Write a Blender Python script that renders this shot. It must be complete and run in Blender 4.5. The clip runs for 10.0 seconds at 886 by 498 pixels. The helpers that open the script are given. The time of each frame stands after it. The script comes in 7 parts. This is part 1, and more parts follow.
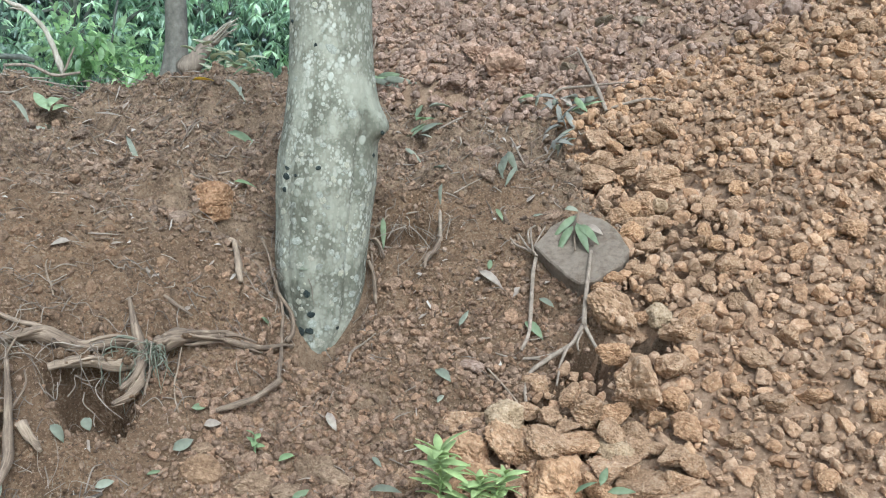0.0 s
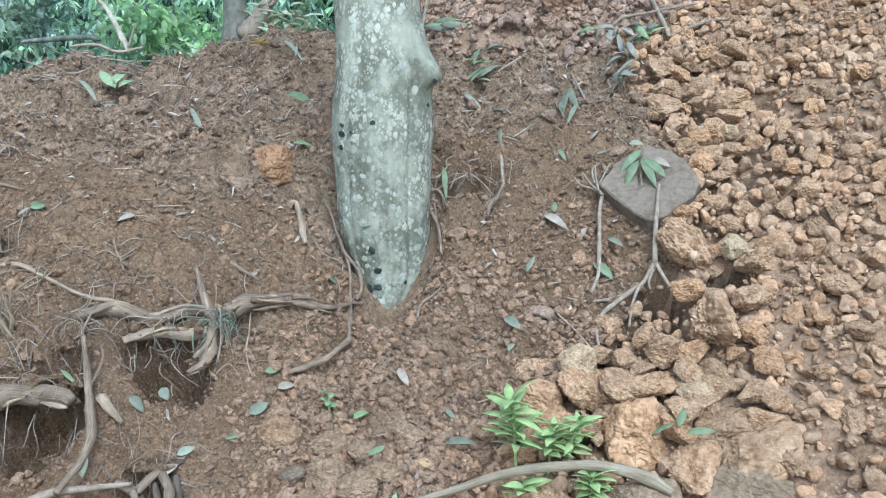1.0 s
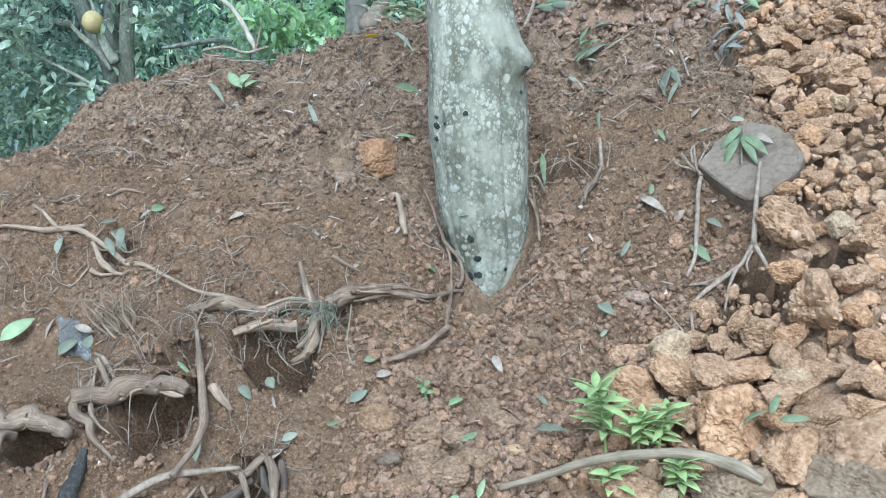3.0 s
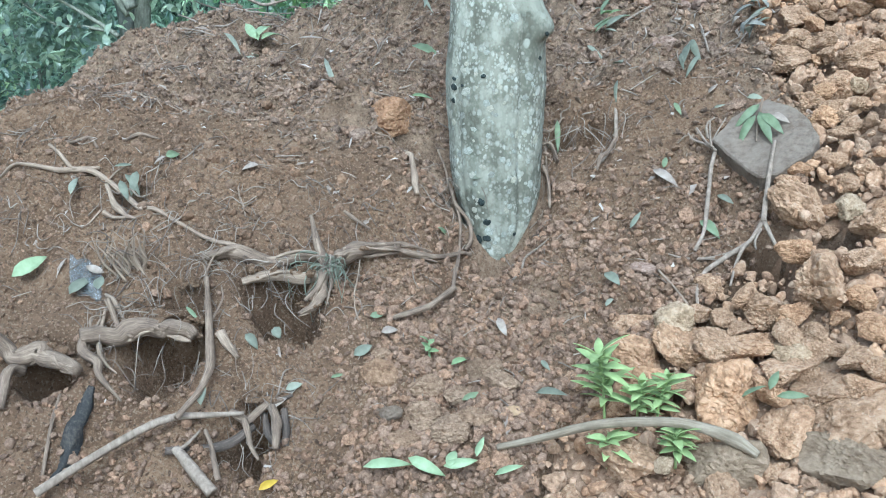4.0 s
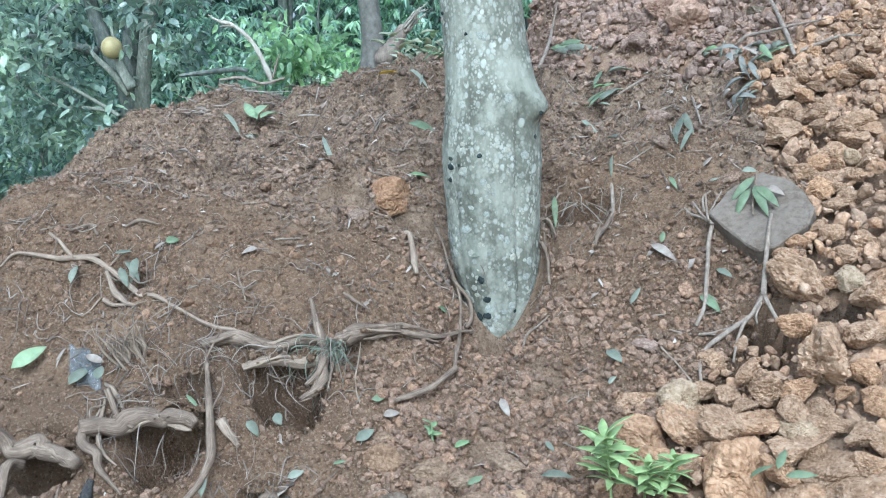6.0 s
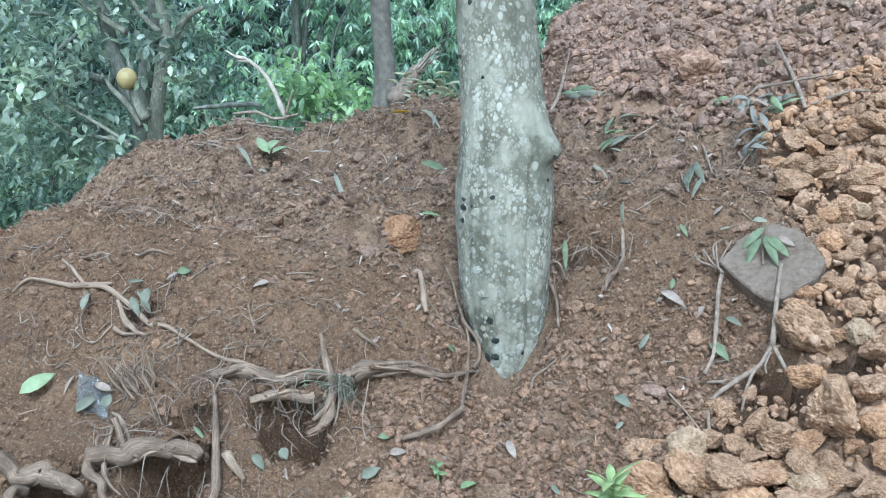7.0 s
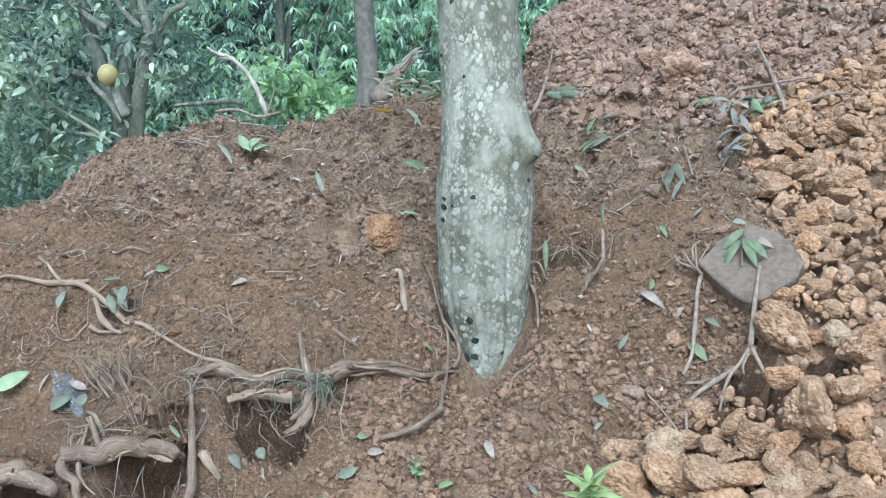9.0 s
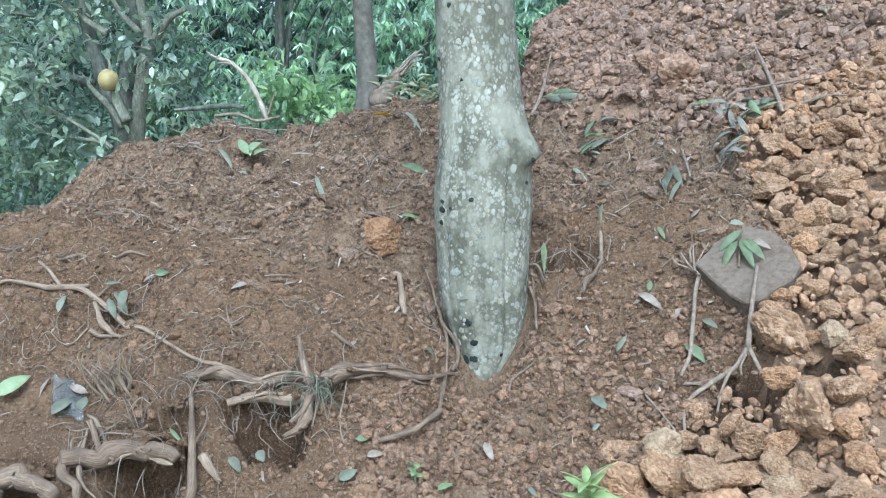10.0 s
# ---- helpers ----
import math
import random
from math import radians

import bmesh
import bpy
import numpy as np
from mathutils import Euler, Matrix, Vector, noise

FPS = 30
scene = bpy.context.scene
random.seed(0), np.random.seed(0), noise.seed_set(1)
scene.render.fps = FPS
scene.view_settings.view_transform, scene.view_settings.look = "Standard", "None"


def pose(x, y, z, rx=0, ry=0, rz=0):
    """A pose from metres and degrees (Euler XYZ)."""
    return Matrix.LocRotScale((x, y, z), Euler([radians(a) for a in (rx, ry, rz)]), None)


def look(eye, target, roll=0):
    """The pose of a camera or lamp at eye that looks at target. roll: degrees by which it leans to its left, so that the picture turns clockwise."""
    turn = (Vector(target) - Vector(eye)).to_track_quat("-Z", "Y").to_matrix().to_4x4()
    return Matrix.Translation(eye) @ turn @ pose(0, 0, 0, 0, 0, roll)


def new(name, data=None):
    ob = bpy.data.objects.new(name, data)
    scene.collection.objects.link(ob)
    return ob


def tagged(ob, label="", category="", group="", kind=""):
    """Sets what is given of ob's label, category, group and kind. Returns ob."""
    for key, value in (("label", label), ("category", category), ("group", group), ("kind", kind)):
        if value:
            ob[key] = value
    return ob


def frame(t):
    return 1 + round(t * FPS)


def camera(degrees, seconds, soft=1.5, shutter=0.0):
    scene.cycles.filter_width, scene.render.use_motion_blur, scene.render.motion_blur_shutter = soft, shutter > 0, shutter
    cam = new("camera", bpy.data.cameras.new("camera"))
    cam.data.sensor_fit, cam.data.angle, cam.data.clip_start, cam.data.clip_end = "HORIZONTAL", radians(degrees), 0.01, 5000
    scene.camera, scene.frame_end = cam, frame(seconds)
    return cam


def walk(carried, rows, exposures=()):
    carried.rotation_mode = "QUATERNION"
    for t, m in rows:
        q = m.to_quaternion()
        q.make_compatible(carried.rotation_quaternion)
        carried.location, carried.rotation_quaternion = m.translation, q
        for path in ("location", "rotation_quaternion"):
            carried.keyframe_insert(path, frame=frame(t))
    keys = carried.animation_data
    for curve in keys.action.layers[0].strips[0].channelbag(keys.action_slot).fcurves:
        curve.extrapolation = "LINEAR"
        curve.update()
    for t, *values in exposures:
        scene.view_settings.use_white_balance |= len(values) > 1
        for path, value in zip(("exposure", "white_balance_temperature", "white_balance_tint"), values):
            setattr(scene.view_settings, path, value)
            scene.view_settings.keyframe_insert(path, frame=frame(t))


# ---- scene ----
cam = camera(51.6, 10.0, soft=1.05)
PATH = [
    (0, (-0.158, -0.031, 1.543), (-0.124, 1.941, 1.215), 4.7),
    (0.5, (-0.208, 0.013, 1.535), (-0.18, 1.972, 1.129), 2.4),
    (1, (-0.109, 0.01, 1.544), (-0.253, 1.954, 1.094), -0.6),
    (1.5, (0.035, -0.012, 1.585), (-0.347, 1.903, 1.15), -3.9),
    (2, (0.018, -0.015, 1.584), (-0.407, 1.883, 1.118), -3.4),
    (2.5, (0.01, -0.001, 1.585), (-0.441, 1.892, 1.125), -3.5),
    (3, (0.021, 0.007, 1.57), (-0.444, 1.892, 1.087), -4.7),
    (3.2, (0.021, 0.01, 1.56), (-0.446, 1.884, 1.039), -4.5),
    (4.3, (0.008, -0.018, 1.57), (-0.464, 1.844, 1.013), -1.2),
    (4.5, (0.012, -0.011, 1.576), (-0.462, 1.855, 1.034), -1.6),
    (5, (0.017, 0.006, 1.582), (-0.461, 1.878, 1.068), -2.9),
    (5.5, (0.018, 0.008, 1.589), (-0.458, 1.888, 1.102), -3.3),
    (6, (0.013, -0.003, 1.602), (-0.464, 1.893, 1.181), -3.0),
    (7.5, (-0.01, -0.022, 1.606), (-0.493, 1.89, 1.278), -0.6),
    (8, (-0.001, -0.018, 1.603), (-0.484, 1.894, 1.274), -0.8),
    (8.5, (-0.001, -0.011, 1.599), (-0.45, 1.908, 1.259), -0.2),
    (9, (0.002, -0.012, 1.604), (-0.446, 1.908, 1.266), -0.6),
    (9.5, (0.005, -0.016, 1.6), (-0.445, 1.905, 1.269), -0.9),
    (10, (0.011, -0.019, 1.604), (-0.44, 1.901, 1.273), -0.9),
]
walk(cam, [(t, look(eye, target, roll)) for t, eye, target, roll in PATH],
     exposures=[(0.0, 0.93, 5250, 1), (0.7, 1.07, 4950, -1), (1.5, 1.08, 4710, -2), (2.5, 1.10, 4820, -1), (4.5, 1.12, 4690, -2), (6.0, 1.10, 4680, 0), (7.4, 0.99, 4820, 1), (9.0, 1.04, 4880, 1), (10.0, 1.02, 4870, 1)])

# world: bright overcast sky and one very soft sun
world = bpy.data.worlds.new("overcast_sky")
scene.world = world
world.use_nodes = True
wt = world.node_tree
sky = wt.nodes.new("ShaderNodeTexSky")
sky.sky_type, sky.sun_disc = "NISHITA", False
sky.sun_elevation, sky.sun_rotation = radians(46), radians(165)
sky.air_density, sky.dust_density, sky.ozone_density = 1.0, 4.0, 1.0
grey = wt.nodes.new("ShaderNodeHueSaturation")
grey.inputs["Saturation"].default_value = 0.35
wt.links.new(sky.outputs[0], grey.inputs["Color"])
wt.links.new(grey.outputs[0], wt.nodes["Background"].inputs["Color"])
wt.nodes["Background"].inputs["Strength"].default_value = 0.15
sun = new("sun", bpy.data.lights.new("sun", "SUN"))
sun.data.energy, sun.data.angle, sun.data.color = 1.0, radians(25), (1.0, 0.97, 0.92)
sun.matrix_world = look((1.3, -2.6, 7.2), (0, 2.2, 0.8))

# -- relief --
def softplus(u):
    return np.logaddexp(0.0, u)


def smooth(a, b, u):
    s = np.clip((u - a) / (b - a), 0.0, 1.0)
    return s * s * (3 - 2 * s)


def bump_at(x, y, cx, cy, h, r):
    return h * np.exp(-((x - cx) ** 2 + (y - cy) ** 2) / (2 * r * r))


def mound(x, y):
    """The cut bank: a steep lower face, a gentle top, a drop on its far and open sides."""
    x, y = np.asarray(x, float), np.asarray(y, float)
    xe = np.clip(x, -3.0, 0.9)
    lip = 2.577 - 0.054 * xe - 0.254 * xe * xe
    z = 1.352 + 0.086 * xe + 0.167 * (y - lip) - 0.455 * 0.06 * softplus((lip - y) / 0.06)
    z = z - 0.94 * 0.2 * softplus((-x - 1.387 - 0.257 * np.minimum(y, 5) + 0.26 * smooth(2.05, 2.6, y) * smooth(4.3, 3.4, y)) / 0.2)
    for cx, cy, h in ((-1.25, 3.2, -0.099), (-1.7, 2.4, 0.103), (-0.45, 2.75, -0.093), (-0.9, 2.05, 0.139), (-0.6, 1.75, -0.064),
                      (0.05, 2.5, 0.024), (-1.7, 3.6, -0.155), (-1.1, 2.4, -0.094), (-0.3, 2.1, -0.071)):
        z = z + bump_at(x, y, cx, cy, h, 0.3)
    z = z + bump_at(x, y, -0.43, 2.17, -0.18, 0.085) - 0.015 * smooth(3.2, 4.0, y) - 0.05 * smooth(3.8, 4.3, y) * smooth(-1.7, -1.2, x) + bump_at(x, y, -1.72, 4.2, -0.07, 0.16)
    back = 4.25 + 0.7 * smooth(-1.8, -1.15, x)
    z = z - 0.9 * 0.2 * softplus((y - back) / 0.2)
    return 0.2 + 0.08 * softplus((z - 0.2) / 0.08)


EDGE_Y = (0.9, 1.5, 1.66, 1.75, 1.85, 1.95, 2.1, 2.3, 2.45, 2.65, 3.0, 3.3, 3.5, 3.65, 4.5, 5.5, 7.0)
EDGE_X = (-0.3, -0.22, -0.2, -0.1, 0.05, 0.2, 0.3, 0.33, 0.25, 0.25, 0.22, 0.08, -0.15, -0.40, -0.66, -0.86, -1.1)


def heap_edge(y):
    return np.interp(y, EDGE_Y, EDGE_X)


def heap(x, y):
    """The tipped heap of clods that leans on the bank."""
    x, y = np.asarray(x, float), np.asarray(y, float)
    xe = np.minimum(x, 2.0)
    z = -0.161 + 0.207 * xe + 0.589 * y + 0.095 * xe * xe + 0.056 * xe * y - 0.021 * y * y
    z = 2.75 - 0.15 * softplus((2.75 - z) / 0.15)
    z = z - 0.95 * 0.25 * softplus((y - 5.6 - 0.9 * smooth(-0.2, 1.0, x)) / 0.25) - 0.25 * softplus((x - 2.6) / 0.25)
    m = mound(x, y)
    return m + (z - m) * smooth(-0.02, 0.16, x - heap_edge(y)) - 0.015 - 0.035 * smooth(0.07, 0.0, x - heap_edge(y))


def surface(x, y):
    return np.where(np.asarray(x) > heap_edge(y), np.maximum(heap(x, y), mound(x, y)), mound(x, y))
# -- end relief --


# hollows under the roots and beside the slab: centre, depth, radius
HOLLOWS = (((-0.850, 1.790, 0.897), 0.26, 0.056), ((-0.823, 1.803, 0.906), 0.26, 0.05), ((-0.776, 1.776, 0.853), 0.24, 0.030), ((-1.045, 1.640, 0.827), 0.22, 0.070), ((-1.077, 1.618, 0.825), 0.17, 0.045), ((-0.995, 1.652, 0.833), 0.17, 0.04),
           ((-1.268, 1.523, 0.794), 0.2, 0.055), ((-1.011, 1.741, 0.911), 0.22, 0.03), ((-1.045, 1.741, 0.918), 0.12, 0.02), ((0.228, 1.986, 1.009), 0.2, 0.046), ((0.197, 1.982, 0.998), 0.2, 0.04), ((0.366, 1.985, 1.044), 0.22, 0.045),
           ((-0.522, 2.277, 1.051), 0.12, 0.03), ((-0.799, 1.573, 0.720), 0.22, 0.04), ((-0.823, 1.526, 0.693), 0.12, 0.05), ((-0.213, 2.400, 1.156), 0.07, 0.035), ((-0.275, 2.425, 1.16), 0.07, 0.03), ((-0.160, 2.385, 1.17), 0.05, 0.025), ((-0.707, 1.925, 0.955), 0.12, 0.03), ((-1.572, 3.800, 1.367), 0.09, 0.08),
           ((-1.610, 2.513, 1.347), 0.09, 0.06), ((-0.347, 2.264, 1.001), 0.07, 0.055), ((-0.328, 2.303, 1.060), 0.06, 0.05), ((-0.391, 2.237, 0.930), 0.05, 0.05), ((-1.278, 1.964, 1.108), 0.09, 0.04), ((0.160, 2.130, 1.12), 0.05, 0.032), ((0.222, 2.085, 1.10), 0.05, 0.030))


def lattice(ix, iy, seed):
    h = (ix * 374761393 + iy * 668265263 + seed * 974634521) & 0xFFFFFFFF
    h = ((h ^ (h >> 13)) * 1274126177) & 0xFFFFFFFF
    return ((h ^ (h >> 16)) & 0xFFFF) / 65535.0


def noise2(x, y, seed=0):
    x, y = np.asarray(x, float), np.asarray(y, float)
    ix, iy = np.floor(x).astype(np.int64), np.floor(y).astype(np.int64)
    fx, fy = x - ix, y - iy
    fx, fy = fx * fx * (3 - 2 * fx), fy * fy * (3 - 2 * fy)
    a, b = lattice(ix, iy, seed), lattice(ix + 1, iy, seed)
    c, d = lattice(ix, iy + 1, seed), lattice(ix + 1, iy + 1, seed)
    return (a * (1 - fx) + b * fx) * (1 - fy) + (c * (1 - fx) + d * fx) * fy - 0.5


def fbm(x, y, size, octaves, seed=0, gain=0.55):
    z, a = 0.0, 1.0
    for k in range(octaves):
        s = 2.03 ** k / size
        z = z + a * noise2(x * s + 17.3 * k, y * s - 9.1 * k, seed + k)
        a *= gain
    return z


def compact(x, y):
    """Where the bank's face is smooth, firm soil with few crumbs."""
    v = 0.0
    for (cx, cy), r in (((-0.98, 2.08), 0.16), ((0.02, 2.42), 0.17), ((-0.72, 2.12), 0.10), ((-0.83, 1.66), 0.09), ((-1.3, 2.2), 0.12)):
        v = v + np.exp(-((x - cx) ** 2 + (y - cy) ** 2) / (2 * r * r))
    return np.minimum(v, 1.0)


def near_fade(x, y):
    """Small relief only where the ground is near."""
    return (1 - smooth(5.0, 7.5, y)) * smooth(-4.5, -3.0, x) * (1 - smooth(2.5, 4.0, x)) * smooth(-0.5, 0.8, y)


def pits(x, y):
    z = 0.0
    for (hx, hy, hz), depth, r in HOLLOWS:
        d2 = ((x - hx) ** 2 + (y - hy) ** 2) / (r * r) * (1 + 0.7 * noise2(x / 0.035, y / 0.035, 51))
        z = np.maximum(z, depth * np.exp(-d2 * d2))
    return z


def caves(x, y):
    """How far the soil is hollowed out sideways under an overhang."""
    v = 0.0
    for (hx, hy, hz), depth, r in HOLLOWS[:12] + HOLLOWS[13:14] + HOLLOWS[15:18]:
        d2 = ((x - hx) ** 2 + (y - hy) ** 2) / (r * r) * (1 + 0.7 * noise2(x / 0.035, y / 0.035, 51))
        v = np.maximum(v, 1.7 * r * np.exp(-d2 * d2))
    return v


def dug(x, y):
    z = mound(x, y)
    z = z - pits(x, y)
    soft = compact(x, y)
    rough = (1 - 0.5 * soft) * (1 - 0.85 * np.exp(-((x + 0.43) ** 2 + (y - 2.26) ** 2) / (2 * 0.11 ** 2)))
    f = near_fade(x, y)
    ridge = 0.5 - np.abs(fbm(x, y, 0.10, 3, 31))
    z = z + f * (0.02 * (0.3 - 1.6 * np.abs(fbm(x * 0.8, y, 0.075, 3, 37))) * smooth(1.75, 1.95, y) + (0.05 + 0.05 * smooth(2.4, 2.9, y)) * fbm(x, y, 0.5, 3, 3) + rough * (1 + 0.9 * smooth(2.25, 2.6, y)) * (0.055 * fbm(x, y, 0.15, 4, 11) + 0.03 * (ridge - 0.35) + 0.016 * fbm(x, y, 0.04, 2, 25)) - 0.05 * rough * smooth(0.10, 0.26, fbm(x * 0.6, y, 0.13, 3, 73)) * smooth(2.15, 2.45, y + 0.5 * smooth(-1.35, -1.6, x)) + 0.008 * fbm(x, y, 0.03, 2, 23))
    return z


def heap_rough(x, y):
    return heap(x, y) - pits(x, y) + 0.05 * fbm(x, y, 0.45, 2, 5) * smooth(0.0, 0.3, x - heap_edge(y)) + 0.035 * fbm(x, y, 0.09, 3, 7)


def top(x, y):
    """The soil's final height at a place."""
    x, y = np.asarray(x, float), np.asarray(y, float)
    return np.where(x > heap_edge(y) + 0.01, np.maximum(dug(x, y), heap_rough(x, y)), dug(x, y))


GRID_X, GRID_Y = np.arange(-3.0, 1.8, 0.01), np.arange(1.0, 5.9, 0.01)
GRID_Z = top(GRID_X[None, :], GRID_Y[:, None])


def ztop(x, y):
    """The same height, read from a fine grid where there is one."""
    u, v = (x + 3.0) / 0.01, (y - 1.0) / 0.01
    i, j = int(math.floor(u)), int(math.floor(v))
    if i < 0 or j < 0 or i > len(GRID_X) - 2 or j > len(GRID_Y) - 2:
        return float(top(np.array([x]), np.array([y]))[0])
    u, v = u - i, v - j
    z = GRID_Z[j:j + 2, i:i + 2]
    return float((z[0, 0] * (1 - u) + z[0, 1] * u) * (1 - v) + (z[1, 0] * (1 - u) + z[1, 1] * u) * v)


def normals(x, y, f=mound, e=0.04):
    n = np.stack([(f(x - e, y) - f(x + e, y)) / (2 * e), (f(x, y - e) - f(x, y + e)) / (2 * e), np.ones_like(np.asarray(x, float))], -1)
    return n / np.linalg.norm(n, axis=-1, keepdims=True)


# ---- materials ----
def material(name):
    m = bpy.data.materials.new(name)
    m.use_nodes = True
    return m, m.node_tree, m.node_tree.nodes["Principled BSDF"]


def node(t, kind, links=(), **values):
    n = t.nodes.new(kind)
    for k, v in values.items():
        if k in ("data_type", "feature", "operation", "blend_type", "attribute_name", "noise_dimensions", "distance", "invert", "clamp"):
            if k == "data_type":
                n.data_type = v
            elif k == "feature":
                n.feature = v
            elif k == "operation":
                n.operation = v
            elif k == "blend_type":
                n.blend_type = v
            elif k == "attribute_name":
                n.attribute_name = v
            elif k == "distance":
                n.distance = v
        else:
            n.inputs[k.replace("_", " ")].default_value = v
    for socket, out in dict(links).items():
        t.links.new(out, n.inputs[socket])
    return n


def place_of(t, local=True):
    return t.nodes.new("ShaderNodeTexCoord").outputs["Object" if local else "Generated"]


def noise_of(t, scale, detail=4.0, rough=0.6, where=None):
    n = node(t, "ShaderNodeTexNoise", Scale=scale, Detail=detail, Roughness=rough)
    t.links.new(where or place_of(t), n.inputs["Vector"])
    return n.outputs["Fac"]


def ramp_of(t, fac, *stops):
    r = t.nodes.new("ShaderNodeValToRGB")
    while len(r.color_ramp.elements) < len(stops):
        r.color_ramp.elements.new(0.5)
    for e, (at, colour) in zip(r.color_ramp.elements, stops):
        e.position, e.color = at, (*colour, 1)
    t.links.new(fac, r.inputs[0])
    return r.outputs[0]


def mix_of(t, fac, a, b, how="MIX"):
    n = t.nodes.new("ShaderNodeMix")
    n.data_type, n.blend_type = "RGBA", how
    for socket, v in (("Factor", fac), ("A", a), ("B", b)):
        s = [i for i in n.inputs if i.name == socket and i.enabled][0]
        if hasattr(v, "is_linked"):
            t.links.new(v, s)
        elif socket == "Factor":
            s.default_value = v
        else:
            s.default_value = (*v, 1)
    return [o for o in n.outputs if o.enabled][0]


def bump_of(t, bsdf, height, strength=0.5, dist=0.01):
    b = node(t, "ShaderNodeBump", Strength=strength, Distance=dist)
    t.links.new(height, b.inputs["Height"])
    t.links.new(b.outputs[0], bsdf.inputs["Normal"])


def add_of(t, a, b, ka=1.0, kb=1.0):
    m1, m2 = t.nodes.new("ShaderNodeMath"), t.nodes.new("ShaderNodeMath")
    m1.operation, m2.operation = "MULTIPLY", "MULTIPLY_ADD"
    t.links.new(a, m1.inputs[0])
    m1.inputs[1].default_value = ka
    t.links.new(b, m2.inputs[0])
    m2.inputs[1].default_value = kb
    t.links.new(m1.outputs[0], m2.inputs[2])
    return m2.outputs[0]


def soil(name, dark, mid, light, odd, random_from="island", coarse=9.0, fine=90.0, tint=0.5, relief=0.0045):
    """Crumbly earth: broad tone, grain, flecks of another colour, and a tone of its own for each piece."""
    dark, mid, light, odd = (tuple(np.array(c) * (1.01, 1.01, 0.985)) for c in (dark, mid, light, odd))
    m, t, b = material(name)
    broad, grain, dust = noise_of(t, coarse, 5), noise_of(t, fine, 6, 0.7), noise_of(t, fine * 5, 3, 0.7)
    c = ramp_of(t, add_of(t, broad, grain, 0.4, 0.6), (0.39, dark), (0.5, mid), (0.61, light))
    fleck = ramp_of(t, noise_of(t, fine * 1.7, 2, 0.5), (0.62, (0, 0, 0)), (0.72, (1, 1, 1)))
    c = mix_of(t, mix_of(t, 1.0, fleck, (0.45, 0.45, 0.45), "MULTIPLY"), c, odd)
    if random_from == "island":
        r = t.nodes.new("ShaderNodeNewGeometry").outputs["Random Per Island"]
    elif random_from == "object":
        r = t.nodes.new("ShaderNodeObjectInfo").outputs["Random"]
    else:
        r = noise_of(t, 2.1, 3)
    tone = ramp_of(t, r, (0.0, tuple(0.5 + 0.5 * (1 - tint) * v for v in (0.95, 0.92, 0.9))), (0.45, (1, 1, 1)), (0.8, (1.0, 0.93, 0.86)), (1.0, (1.15, 1.08, 0.98)))
    c = mix_of(t, 1.0, c, tone, "MULTIPLY")
    t.links.new(c, b.inputs["Base Color"])
    b.inputs["Roughness"].default_value = 0.95
    b.inputs["Specular IOR Level"].default_value = 0.2
    bump_of(t, b, add_of(t, grain, dust, 0.65, 0.35), 0.9, relief)
    return m


CRUMB = soil("brown_crumb_soil", (0.135, 0.085, 0.055), (0.238, 0.153, 0.102), (0.355, 0.238, 0.163), (0.475, 0.34, 0.24), "island", 14, 120, 0.75)
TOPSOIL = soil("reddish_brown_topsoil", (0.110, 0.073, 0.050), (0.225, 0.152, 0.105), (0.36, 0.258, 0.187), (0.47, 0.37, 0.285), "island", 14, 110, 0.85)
FACE = soil("firm_brown_soil", (0.10, 0.064, 0.040), (0.185, 0.119, 0.076), (0.275, 0.184, 0.121), (0.38, 0.27, 0.185), "island", 14, 120, 0.8)
LUMP = soil("brown_lump_soil", (0.16, 0.10, 0.066), (0.27, 0.174, 0.116), (0.375, 0.253, 0.172), (0.475, 0.34, 0.24), "object", 1.1, 4.5, 0.35, 0.004)
ORANGE = soil("orange_clay", (0.215, 0.13, 0.078), (0.365, 0.232, 0.143), (0.475, 0.33, 0.22), (0.54, 0.42, 0.31), "island", 12, 80, 0.5)
CLOD = soil("orange_clod_clay", (0.22, 0.13, 0.073), (0.375, 0.235, 0.139), (0.48, 0.325, 0.208), (0.54, 0.42, 0.31), "object", 1.3, 5.0, 0.4, 0.007)
PALE = soil("pale_clay", (0.22, 0.152, 0.09), (0.34, 0.245, 0.155), (0.43, 0.325, 0.22), (0.45, 0.32, 0.2), "object", 1.0, 4.0, 0.3, 0.003)
FINES = soil("orange_fines", (0.16, 0.098, 0.06), (0.25, 0.162, 0.103), (0.34, 0.235, 0.16), (0.46, 0.365, 0.27), "noise", 10, 110, 0.5)
RED = soil("reddish_clay", (0.165, 0.104, 0.074), (0.285, 0.192, 0.142), (0.395, 0.282, 0.218), (0.48, 0.38, 0.31), "island", 12, 80, 0.55)
GREYSTONE = soil("grey_stone", (0.115, 0.085, 0.062), (0.165, 0.13, 0.10), (0.205, 0.165, 0.13), (0.24, 0.18, 0.13), "object", 8, 70, 0.2, relief=0.004)


